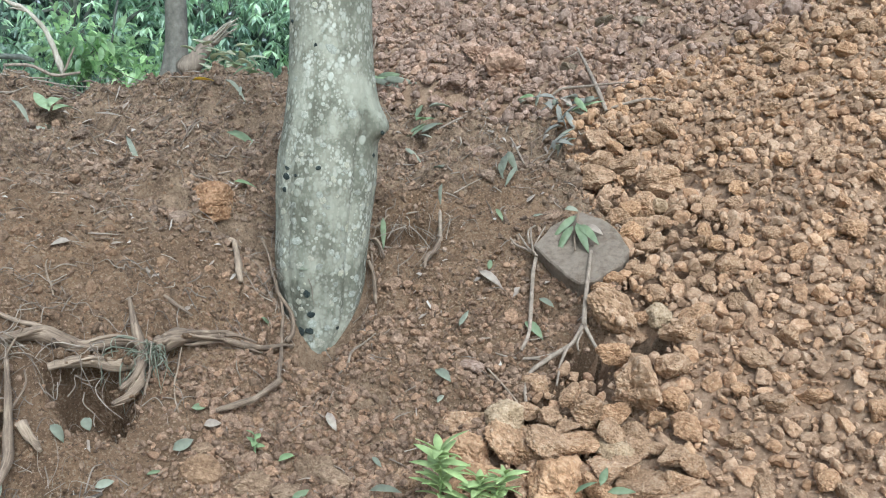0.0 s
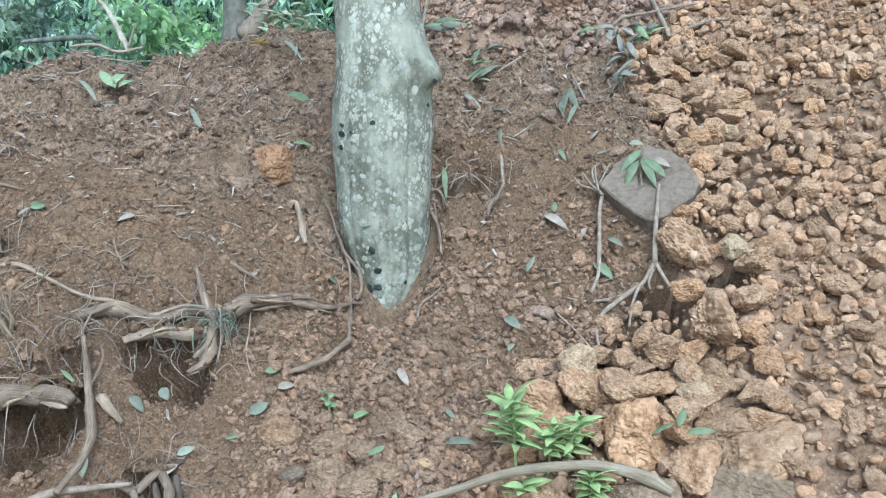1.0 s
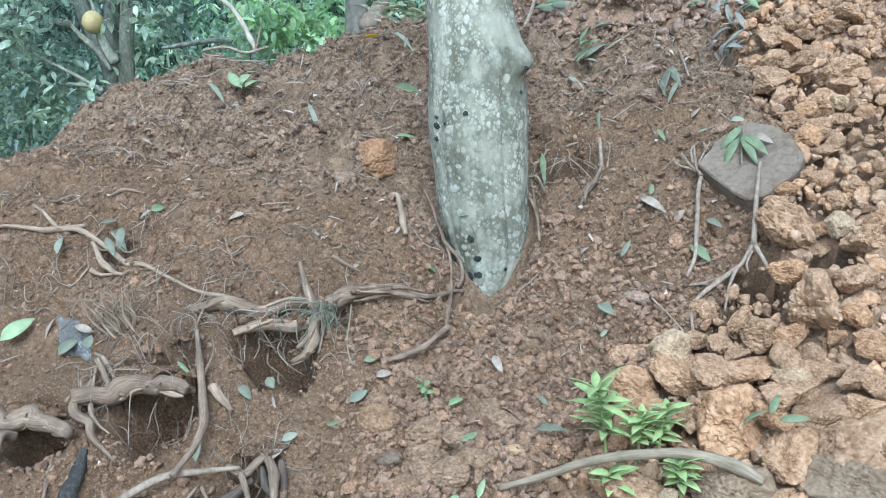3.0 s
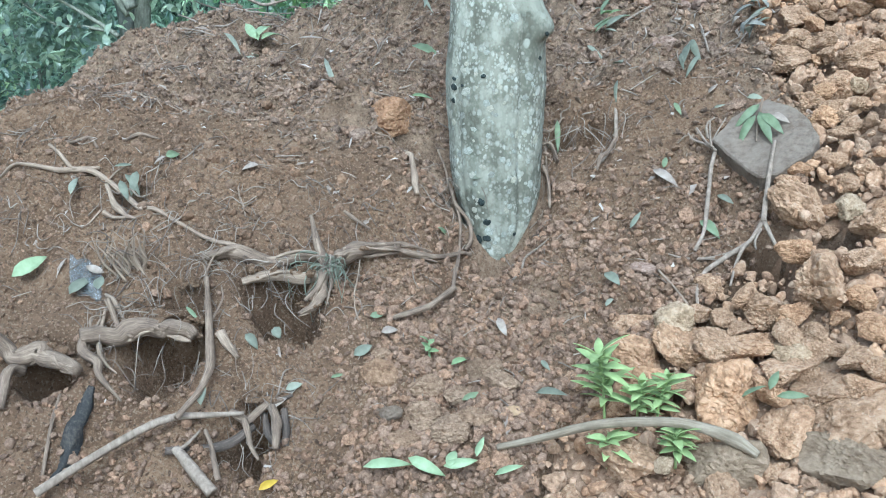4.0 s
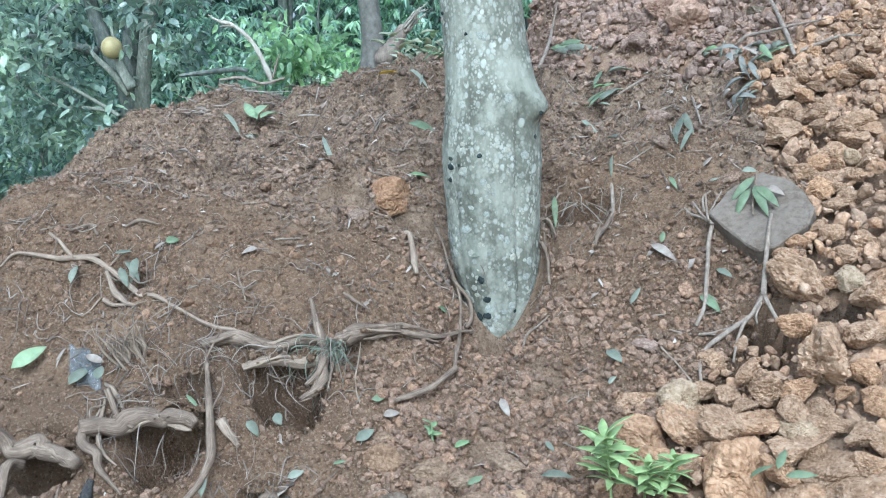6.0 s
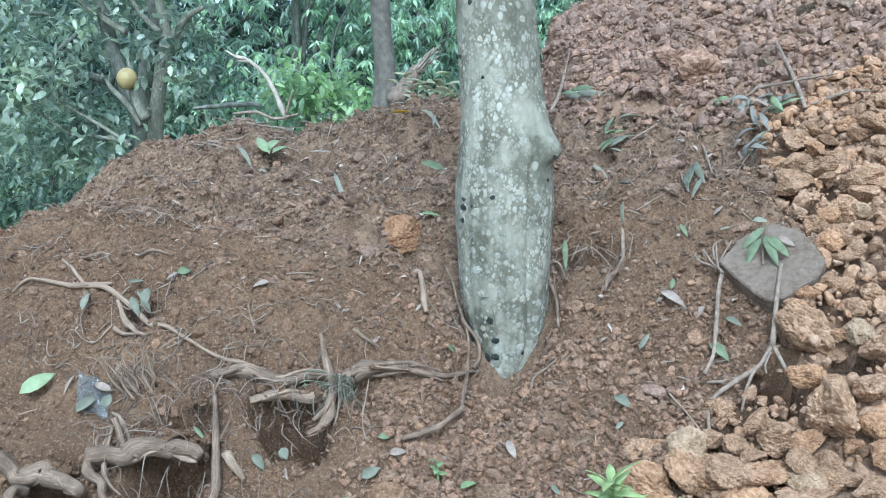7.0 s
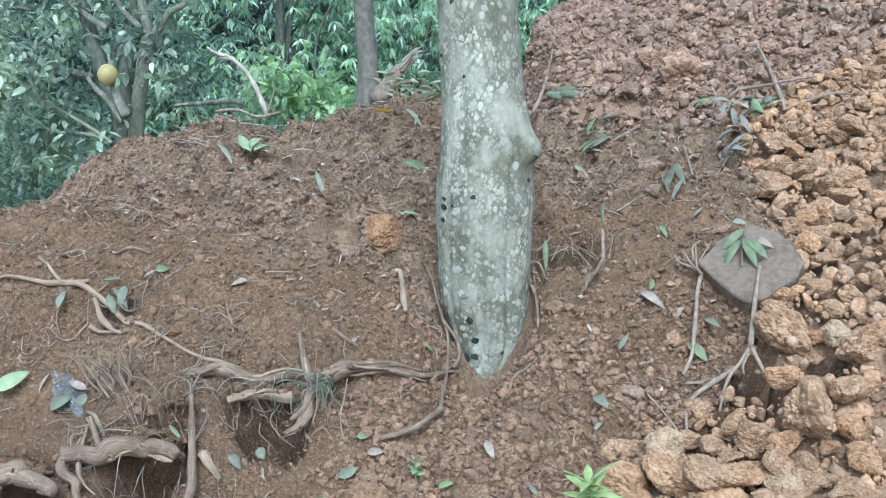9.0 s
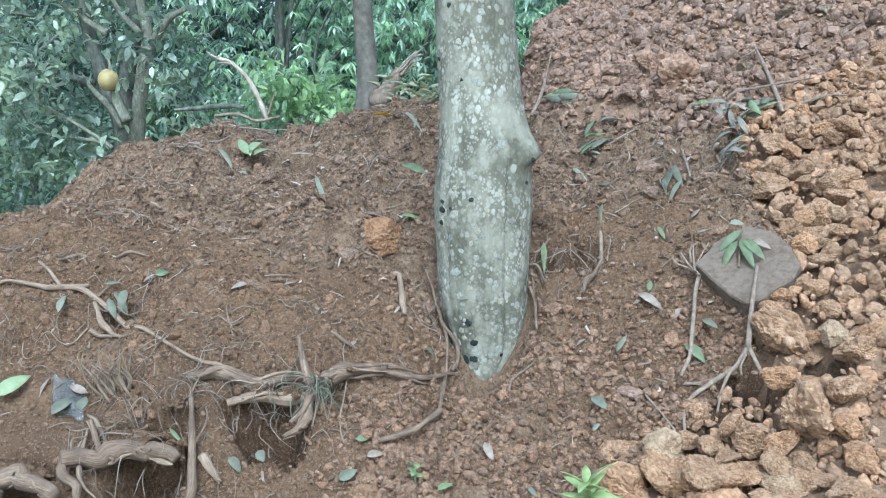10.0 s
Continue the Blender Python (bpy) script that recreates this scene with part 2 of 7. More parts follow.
def woody(name, dark, mid, light, stretch=(30, 30, 5), rough=0.85, fibre=False):
    m, t, b = material(name)
    mp = node(t, "ShaderNodeMapping", Scale=stretch)
    t.links.new(node(t, "ShaderNodeAttribute", attribute_name="fibre").outputs["Vector"] if fibre else place_of(t), mp.inputs["Vector"])
    streak, blot = noise_of(t, 3.0, 6, 0.65, mp.outputs[0]), noise_of(t, 22, 4)
    c = ramp_of(t, add_of(t, streak, blot, 0.6, 0.4), (0.33, dark), (0.5, mid), (0.68, light))
    t.links.new(c, b.inputs["Base Color"])
    b.inputs["Roughness"].default_value = rough
    bump_of(t, b, add_of(t, streak, noise_of(t, 160, 3), 0.7, 0.3), 0.8, 0.0045 if fibre else 0.006)
    return m


ROOT = woody("root_bark", (0.07, 0.046, 0.030), (0.175, 0.121, 0.079), (0.335, 0.248, 0.168), (150, 150, 110), fibre=True)
PALEWOOD = woody("peeled_wood", (0.145, 0.098, 0.064), (0.27, 0.195, 0.13), (0.415, 0.315, 0.22), (110, 110, 90), fibre=True)
STICK = woody("grey_stick_bark", (0.13, 0.095, 0.066), (0.24, 0.182, 0.13), (0.36, 0.285, 0.212))
BRANCHBARK = woody("greenish_branch_bark", (0.13, 0.098, 0.06), (0.225, 0.175, 0.115), (0.33, 0.27, 0.19), (70, 70, 60), fibre=True)
DARKBARK = woody("dark_tree_bark", (0.05, 0.055, 0.042), (0.11, 0.115, 0.09), (0.24, 0.235, 0.19), (14, 14, 5))
GREYBARK = woody("grey_tree_bark", (0.085, 0.075, 0.058), (0.155, 0.138, 0.108), (0.25, 0.225, 0.18), (11, 11, 9))
CREAM = woody("pale_cut_wood", (0.26, 0.215, 0.155), (0.42, 0.36, 0.275), (0.56, 0.49, 0.39), (40, 40, 12))
CHAR = woody("black_strip", (0.016, 0.015, 0.013), (0.034, 0.031, 0.027), (0.10, 0.08, 0.062), (60, 60, 40), 0.95)


def leafy(name, a, b_, c_, rough=0.5, shine=0.4, through_=0.35, clump_light=False):
    m, t, b = material(name)
    r = t.nodes.new("ShaderNodeNewGeometry").outputs["Random Per Island"]
    c = ramp_of(t, r, (0.0, a), (0.5, b_), (1.0, c_))
    c = mix_of(t, 0.35, c, ramp_of(t, noise_of(t, 40, 4), (0.35, tuple(v * 0.6 for v in a)), (0.65, c_)))
    # broad noise paints shaded gaps and bright sky sheen into the leaf colour
    if clump_light:
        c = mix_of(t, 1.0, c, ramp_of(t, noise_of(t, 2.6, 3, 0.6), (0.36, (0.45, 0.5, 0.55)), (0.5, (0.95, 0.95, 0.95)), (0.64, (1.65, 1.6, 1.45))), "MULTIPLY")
    t.links.new(c, b.inputs["Base Color"])
    b.inputs["Roughness"].default_value = rough
    b.inputs["Specular IOR Level"].default_value = shine
    tr = node(t, "ShaderNodeBsdfTranslucent")
    t.links.new(c, tr.inputs["Color"])
    mx = node(t, "ShaderNodeMixShader", Fac=through_)
    t.links.new(b.outputs[0], mx.inputs[1])
    t.links.new(tr.outputs[0], mx.inputs[2])
    t.links.new(mx.outputs[0], t.nodes["Material Output"].inputs["Surface"])
    bump_of(t, b, noise_of(t, 120, 2), 0.3, 0.003)
    return m


FRESH = leafy("fresh_green_leaf", (0.22, 0.30, 0.125), (0.29, 0.38, 0.17), (0.37, 0.46, 0.24))
LIGHTGREEN = leafy("light_green_leaf", (0.33, 0.42, 0.20), (0.40, 0.49, 0.26), (0.48, 0.56, 0.34))
DEAD = leafy("dead_grey_leaf", (0.11, 0.10, 0.078), (0.21, 0.195, 0.155), (0.34, 0.32, 0.265), 0.7, 0.3, 0.1)
MIDGREEN = leafy("green_leaf", (0.155, 0.19, 0.09), (0.22, 0.265, 0.138), (0.305, 0.355, 0.205))
WILTED = leafy("wilted_grey_green_leaf", (0.17, 0.175, 0.115), (0.235, 0.24, 0.165), (0.32, 0.322, 0.235), 0.6)
LITTER = leafy("dead_twig_bark", (0.08, 0.055, 0.04), (0.20, 0.15, 0.11), (0.38, 0.31, 0.24), 0.8, 0.2, 0.02)
DRY = leafy("dry_leaf", (0.13, 0.085, 0.058), (0.29, 0.22, 0.16), (0.52, 0.45, 0.37), 0.7, 0.3, 0.15)
YELLOW = leafy("yellow_leaf", (0.55, 0.36, 0.03), (0.65, 0.43, 0.04), (0.7, 0.5, 0.08))
CUTLEAF = leafy("cut_cream_leaf", (0.42, 0.44, 0.24), (0.58, 0.57, 0.37), (0.72, 0.69, 0.51))
PALELEAF = leafy("pale_underside_leaf", (0.27, 0.275, 0.185), (0.35, 0.355, 0.25), (0.43, 0.42, 0.32))
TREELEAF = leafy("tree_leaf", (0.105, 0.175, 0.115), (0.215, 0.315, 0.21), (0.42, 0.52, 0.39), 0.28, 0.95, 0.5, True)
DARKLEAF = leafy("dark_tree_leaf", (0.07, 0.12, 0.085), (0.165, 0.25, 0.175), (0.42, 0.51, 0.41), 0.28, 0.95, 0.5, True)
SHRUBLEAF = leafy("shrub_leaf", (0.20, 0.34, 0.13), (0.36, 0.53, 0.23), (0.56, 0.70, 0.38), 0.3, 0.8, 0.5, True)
# leaves of the back layer: deep shade is put into this dark green
SHADELEAF = leafy("shaded_green_leaf", (0.022, 0.042, 0.028), (0.05, 0.085, 0.055), (0.11, 0.165, 0.11), 0.35, 0.6, 0.35, True)
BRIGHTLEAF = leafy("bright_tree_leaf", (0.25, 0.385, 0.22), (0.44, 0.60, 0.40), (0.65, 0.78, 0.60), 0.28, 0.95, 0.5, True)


def lichen_bark():
    """Smooth grey-green bark under pale round lichen and a few black moss spots."""
    m, t, b = material("lichen_bark")
    where = place_of(t)
    mp = node(t, "ShaderNodeMapping", Scale=(1, 1, 0.75))
    t.links.new(where, mp.inputs["Vector"])
    base = ramp_of(t, noise_of(t, 9, 6, 0.65, mp.outputs[0]), (0.3, (0.088, 0.086, 0.065)), (0.5, (0.14, 0.137, 0.107)), (0.7, (0.205, 0.203, 0.163)))
    warp = node(t, "ShaderNodeTexNoise", Scale=35.0, Detail=3.0)
    t.links.new(where, warp.inputs["Vector"])
    off = node(t, "ShaderNodeVectorMath", operation="MULTIPLY_ADD")
    t.links.new(warp.outputs["Color"], off.inputs[0])
    off.inputs[1].default_value = (0.008, 0.008, 0.008)
    t.links.new(mp.outputs[0], off.inputs[2])

    def spots(scale, lo, hi, shift, share=0.45):
        mv = node(t, "ShaderNodeVectorMath", operation="ADD")
        t.links.new(off.outputs[0], mv.inputs[0])
        mv.inputs[1].default_value = shift
        v = node(t, "ShaderNodeTexVoronoi", Scale=scale)
        t.links.new(mv.outputs[0], v.inputs["Vector"])
        pick = ramp_of(t, v.outputs["Color"], (share, (0, 0, 0)), (share + 0.05, (1, 1, 1)))
        inside = ramp_of(t, v.outputs["Distance"], (lo, (1, 1, 1)), (hi, (0, 0, 0)))
        return mix_of(t, 1.0, pick, inside, "MULTIPLY"), v.outputs["Color"]

    big, hue = spots(46, 0.30, 0.42, (0, 0, 0), 0.6)
    mid_, hue2 = spots(75, 0.30, 0.50, (3.1, 1.7, 0.4), 0.42)
    small, hue3 = spots(150, 0.34, 0.55, (7.7, 0.2, 5.1))
    patch = ramp_of(t, noise_of(t, 7, 4), (0.43, (0.12, 0.12, 0.12)), (0.57, (0.9, 0.9, 0.9)))
    c = mix_of(t, mix_of(t, 1.0, small, patch, "MULTIPLY"), base, (0.375, 0.37, 0.325))
    c = mix_of(t, mix_of(t, 1.0, mid_, patch, "MULTIPLY"), c, ramp_of(t, hue2, (0.2, (0.28, 0.278, 0.238)), (0.8, (0.475, 0.475, 0.425))))
    c = mix_of(t, mix_of(t, 1.0, big, ramp_of(t, noise_of(t, 5, 3), (0.4, (0.2, 0.2, 0.2)), (0.6, (0.9, 0.9, 0.9))), "MULTIPLY"), c, ramp_of(t, hue, (0.3, (0.30, 0.30, 0.255)), (0.8, (0.43, 0.433, 0.385))))
    wash = ramp_of(t, noise_of(t, 11, 5, 0.7, mp.outputs[0]), (0.47, (0, 0, 0)), (0.60, (0.8, 0.8, 0.8)))
    c = mix_of(t, wash, c, (0.285, 0.282, 0.232))
    streak = node(t, "ShaderNodeMapping", Scale=(22, 22, 1.6))
    t.links.new(where, streak.inputs["Vector"])
    c = mix_of(t, 1.0, c, ramp_of(t, noise_of(t, 1.0, 4, 0.6, streak.outputs[0]), (0.35, (0.80, 0.78, 0.70)), (0.6, (1.14, 1.09, 1.0))), "MULTIPLY")
    t.links.new(c, b.inputs["Base Color"])
    b.inputs["Roughness"].default_value = 0.88
    b.inputs["Specular IOR Level"].default_value = 0.25
    bump_of(t, b, add_of(t, noise_of(t, 60, 5, 0.6), big, 0.6, 0.25), 0.7, 0.006)
    return m


LICHEN = lichen_bark()


def grassy():
    m, t, b = material("ground_soil_and_grass")
    c1 = ramp_of(t, add_of(t, noise_of(t, 9, 5), noise_of(t, 85, 7, 0.85), 0.35, 0.65), (0.40, (0.101, 0.060, 0.035)), (0.5, (0.189, 0.116, 0.068)), (0.60, (0.292, 0.187, 0.115)))
    c1 = mix_of(t, ramp_of(t, noise_of(t, 2.3, 4), (0.4, (0.0, 0.0, 0.0)), (0.62, (0.7, 0.7, 0.7))), c1, (0.148, 0.092, 0.056))
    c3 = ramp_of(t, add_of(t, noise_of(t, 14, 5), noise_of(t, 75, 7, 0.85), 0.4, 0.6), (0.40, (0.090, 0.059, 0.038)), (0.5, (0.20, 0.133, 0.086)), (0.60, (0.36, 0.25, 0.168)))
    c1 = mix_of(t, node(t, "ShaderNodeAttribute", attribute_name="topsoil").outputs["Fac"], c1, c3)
    fleck = ramp_of(t, noise_of(t, 170, 3, 0.6), (0.56, (0, 0, 0)), (0.64, (1, 1, 1)))
    c1 = mix_of(t, fleck, c1, (0.26, 0.185, 0.125))
    c1 = mix_of(t, ramp_of(t, noise_of(t, 130, 4, 0.7), (0.36, (0.8, 0.8, 0.8)), (0.42, (0, 0, 0))), c1, (0.06, 0.04, 0.028))
    c2 = ramp_of(t, noise_of(t, 3, 6), (0.3, (0.16, 0.22, 0.08)), (0.7, (0.34, 0.40, 0.20)))
    a = node(t, "ShaderNodeAttribute", attribute_name="grass")
    c1 = mix_of(t, 1.0, c1, (1.03, 1.035, 1.0), "MULTIPLY")
    c = mix_of(t, a.outputs["Fac"], c1, c2)
    t.links.new(c, b.inputs["Base Color"])
    b.inputs["Roughness"].default_value = 0.95
    b.inputs["Specular IOR Level"].default_value = 0.15
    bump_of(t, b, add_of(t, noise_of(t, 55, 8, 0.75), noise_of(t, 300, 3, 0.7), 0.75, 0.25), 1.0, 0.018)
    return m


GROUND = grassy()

# ---- mesh helpers ----
rng = np.random.default_rng(11)


def mesh_of(name, verts, faces, mat, flat=False):
    me = bpy.data.meshes.new(name)
    verts = np.asarray(verts, np.float32)
    if isinstance(faces, np.ndarray):
        k = faces.shape[1]
        me.vertices.add(len(verts))
        me.vertices.foreach_set("co", verts.ravel())
        me.loops.add(faces.size)
        me.loops.foreach_set("vertex_index", faces.astype(np.int32).ravel())
        me.polygons.add(len(faces))
        me.polygons.foreach_set("loop_start", np.arange(0, faces.size, k, dtype=np.int32))
        me.update(calc_edges=True)
        me.validate()
    else:
        me.from_pydata(verts.tolist(), [], faces)
    me.polygons.foreach_set("use_smooth", np.full(len(me.polygons), not flat))
    me.materials.append(mat)
    me.update()
    return me


def part(name, mesh, parent, label="", at=None):
    ob = new(name, mesh)
    ob.parent = parent
    if at is not None:
        ob.matrix_basis = at
    return tagged(ob, label=label)


def thing(name, label, category, group="", at=(0, 0, 0), kind=""):
    ob = new(name)
    ob.location = at
    ob.empty_display_size = 0.05
    return tagged(ob, label, category, group, kind)


def solo(name, mesh, label, category, group="", at=(0, 0, 0), kind=""):
    ob = new(name, mesh)
    ob.location = at
    return tagged(ob, label, category, group, kind)


def ico(sub):
    bm = bmesh.new()
    bmesh.ops.create_icosphere(bm, subdivisions=sub, radius=1.0)
    v = np.array([q.co[:] for q in bm.verts])
    f = np.array([[q.index for q in p.verts] for p in bm.faces])
    bm.free()
    return v / np.linalg.norm(v, axis=1, keepdims=True), f


ICO = {k: ico(k) for k in (1, 2, 3, 4, 5)}


def lattice3(i, seed):
    h = (i[..., 0] * 374761393 + i[..., 1] * 668265263 + i[..., 2] * 1440662683 + seed * 974634521) & 0xFFFFFFFF
    h = ((h ^ (h >> 13)) * 1274126177) & 0xFFFFFFFF
    return ((h ^ (h >> 16)) & 0xFFFF) / 65535.0 - 0.5


def noise3(p, seed):
    i = np.floor(p).astype(np.int64)
    f = p - i
    f = f * f * (3 - 2 * f)
    z = 0.0
    for a in (0, 1):
        for b in (0, 1):
            for d in (0, 1):
                w = (f[..., 0] if a else 1 - f[..., 0]) * (f[..., 1] if b else 1 - f[..., 1]) * (f[..., 2] if d else 1 - f[..., 2])
                z = z + w * lattice3(i + np.array([a, b, d]), seed)
    return z


def clod_shape(sub, seed, planes=9, rough=0.2, least=0.55):
    """A broken lump of earth: a ball cut by random planes, its edges worn, its faces crumbly and pitted."""
    g = np.random.default_rng(seed)
    v, f = ICO[sub]
    n = g.normal(size=(planes, 3))
    n /= np.linalg.norm(n, axis=1, keepdims=True)
    d = g.uniform(least, 1.0, planes)
    cosine = np.maximum(v @ n.T, 0.05)
    r = d / cosine
    k = 38.0
    r = -np.log(np.exp(-k * r).sum(1) + math.exp(-k * 1.15)) / k
    p = v * r[:, None]
    lump = 0.0
    for octave, (size, amp) in enumerate(((1.7, 0.4), (3.6, 0.6), (8.0, 0.65), (16.0, 0.6), (30.0, 0.45))[:sub]):
        q = 3.0 * noise3(p * size + 31.7 * octave + seed, seed + octave)
        lump = lump + amp * (q if octave == 0 else 0.55 * q + 0.6 * (0.4 - np.abs(q)))
    p = v * np.maximum(r + rough * lump, 0.25)[:, None]
    return p * np.array([1.0, g.uniform(0.72, 1.0), g.uniform(0.6, 0.9)]), f


def turns(n, g):
    q = g.normal(size=(n, 4))
    q /= np.linalg.norm(q, axis=1, keepdims=True)
    w, x, y, z = q.T
    return np.stack([np.stack([1 - 2 * (y * y + z * z), 2 * (x * y - z * w), 2 * (x * z + y * w)], -1),
                     np.stack([2 * (x * y + z * w), 1 - 2 * (x * x + z * z), 2 * (y * z - x * w)], -1),
                     np.stack([2 * (x * z - y * w), 2 * (y * z + x * w), 1 - 2 * (x * x + y * y)], -1)], 1)


def join_copies(shapes, pick, mats, pos):
    """Many copies of a few shapes in one list of vertices and faces."""
    vs, fs, base = [], [], 0
    for k, (v, f) in enumerate(shapes):
        i = np.nonzero(pick == k)[0]
        if not len(i):
            continue
        w = np.einsum("nij,vj->nvi", mats[i], v) + pos[i][:, None, :]
        vs.append(w.reshape(-1, 3))
        fs.append((f[None] + (np.arange(len(i)) * len(v))[:, None, None] + base).reshape(-1, f.shape[1]))
        base += len(i) * len(v)
    return np.concatenate(vs), np.concatenate(fs)


def spline(points, per=6):
    p = np.asarray(points, float)
    if len(p) < 3:
        s = np.linspace(0, 1, per + 1)[:, None]
        return p[0] * (1 - s) + p[-1] * s
    e = np.vstack([2 * p[0] - p[1], p, 2 * p[-1] - p[-2]])
    out = []
    for i in range(1, len(e) - 2):
        for u in np.linspace(0, 1, per, endpoint=False):
            a, b, c, d = e[i - 1:i + 3]
            out.append(0.5 * (2 * b + (c - a) * u + (2 * a - 5 * b + 4 * c - d) * u * u + (3 * b - a - 3 * c + d) * u ** 3))
    out.append(p[-1])
    return np.array(out)


def tube(points, radii, sides=8, per=6, wob=0.12, seed=0, cap=True):
    """A crooked, tapering limb along a smooth line."""
    g = np.random.default_rng(seed)
    line = spline(points, per)
    r = np.interp(np.linspace(0, 1, len(line)), np.linspace(0, 1, len(radii)), radii)
    if wob > 0.11 and len(line) > 8:
        s_ = np.arange(len(line))
        r = r * (1 + 0.4 * noise2(s_ * 0.15 + seed * 3.1, s_ * 0 + seed, 9) + 0.08 * noise2(s_ * 0.5, s_ * 0 + seed, 8))
        line = line + np.stack([noise2(s_ * 0.22, s_ * 0 + seed + q, 4) for q in (1, 5, 9)], 1) * r[:, None] * 0.9
    tang = np.gradient(line, axis=0)
    tang /= np.linalg.norm(tang, axis=1, keepdims=True) + 1e-9
    ref = np.array([0.3, 0.2, 0.93])
    vs = []
    for i in range(len(line)):
        a = np.cross(tang[i], ref)
        if np.linalg.norm(a) < 0.1:
            a = np.cross(tang[i], [1, 0, 0])
        a /= np.linalg.norm(a)
        b = np.cross(tang[i], a)
        ang = np.linspace(0, 2 * np.pi, sides, endpoint=False)
        rr = r[i] * (1 + wob * (1.5 * noise2(np.minimum(ang, 6.283 - ang) * 2.2 + seed, ang * 0 + i * 0.22, seed + 3) + 0.5 * np.sin(ang * 2 + i * 0.2 + seed) + (0.7 * np.sin(ang * 5 + i * 0.12) if sides > 9 else 0)))
        vs.append(line[i] + np.outer(np.cos(ang) * rr, a) + np.outer(np.sin(ang) * rr, b))
    v = np.concatenate(vs)
    f = []
    for i in range(len(line) - 1):
        for k in range(sides):
            k2 = (k + 1) % sides
            f.append((i * sides + k, i * sides + k2, (i + 1) * sides + k2, (i + 1) * sides + k))
    if cap:
        f.append(tuple(range(sides))[::-1])
        f.append(tuple((len(line) - 1) * sides + k for k in range(sides)))
    return v, f


def merge(*pieces):
    vs, fs, base = [], [], 0
    for v, f in pieces:
        vs.append(np.asarray(v))
        fs += [tuple(int(i) + base for i in q) for q in f]
        base += len(v)
    return np.concatenate(vs), fs


def blade(length, width, bend=0.2, fold=0.25, rows=5, tip=1.0):
    """A leaf blade along +x from its stalk, folded on its midrib and bent down towards the tip."""
    v, f = [], []
    for i in range(rows + 1):
        u = i / rows
        w = width * 0.5 * (math.sin(math.pi * u ** (0.8 * tip)) ** 0.8 if 0 < u < 1 else 0.02)
        z = -bend * length * u * u
        v += [(u * length, -w, z + fold * w), (u * length, 0, z), (u * length, w, z + fold * w)]
    for i in range(rows):
        a = 3 * i
        f += [(a, a + 3, a + 4, a + 1), (a + 1, a + 4, a + 5, a + 2)]
    return np.array(v), f


def thick(mesh, depth=0.0012):
    """Turn a blade's sheet into a thin solid."""
    bm = bmesh.new()
    bm.from_mesh(mesh)
    bmesh.ops.solidify(bm, geom=bm.faces[:], thickness=depth)
    bm.to_mesh(mesh)
    bm.free()
    mesh.polygons.foreach_set("use_smooth", np.full(len(mesh.polygons), True))
    return mesh


# ---- the ground ----
def graded(a, b, step, far, growth=1.16):
    mid_pts = list(np.arange(a, b, step))
    up, s = [b], step
    while up[-1] < far:
        s = min(s * growth, 40.0)
        up.append(up[-1] + s)
    down, s = [], step
    q = a
    while q > -far:
        s = min(s * growth, 40.0)
        q -= s
        down.append(q)
    return np.array(down[::-1] + mid_pts + up)


def sunk_by(x, y):
    """How far the fines lie below the clods' level, most at the heap's foot."""
    e = x - heap_edge(y)
    return 0.009 * smooth(0.0, 0.08, e) + 0.032 * smooth(0.0, 0.06, e) * smooth(2.0, 1.9, y) * smooth(0.55, 0.42, x) + 0.026 * smooth(0.0, 0.06, e) * smooth(2.2, 2.35, y) * smooth(2.95, 2.8, y) * smooth(0.75, 0.6, x)


gx, gy = graded(-2.6, 0.75, 0.0125, 600), graded(1.15, 4.3, 0.0135, 600)
X, Y = np.meshgrid(gx, gy)
Z = dug(X, Y)
Z = np.where((X > heap_edge(Y) + 0.01) & (X < 2.0) & (Y > 1.25) & (Y < 5.0), np.minimum(Z, heap_rough(X, Y) - sunk_by(X, Y) - 0.03 * smooth(0.01, 0.05, X - heap_edge(Y))), Z)
push = caves(X, Y)
Z = Z + 0.25 * fbm(X, Y, 6.0, 3, 41) * (1 - near_fade(X, Y)) * smooth(5.5, 9, np.hypot(X, Y - 1))
nx, ny = len(gx), len(gy)
idx = np.arange(nx * ny).reshape(ny, nx)
quads = np.stack([idx[:-1, :-1].ravel(), idx[:-1, 1:].ravel(), idx[1:, 1:].ravel(), idx[1:, :-1].ravel()], 1)
gm = mesh_of("ground", np.stack([X.ravel(), (Y + push).ravel(), Z.ravel()], 1), quads, GROUND)
att = gm.attributes.new("grass", "FLOAT", "POINT")
green = np.clip(smooth(0.75, 0.4, Z) * smooth(4.0, 5.5, np.hypot(X + 0.4, Y - 1.2)) + smooth(9, 14, np.hypot(X, Y)), 0, 1)
att.data.foreach_set("value", green.astype(np.float32).ravel())
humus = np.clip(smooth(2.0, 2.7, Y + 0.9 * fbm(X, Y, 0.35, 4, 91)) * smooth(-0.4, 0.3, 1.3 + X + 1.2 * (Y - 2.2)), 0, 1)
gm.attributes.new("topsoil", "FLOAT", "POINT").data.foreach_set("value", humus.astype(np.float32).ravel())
ground = solo("ground", gm, "bare brown crumbly soil of a cut bank with grass beyond it", "ground", kind="structure")

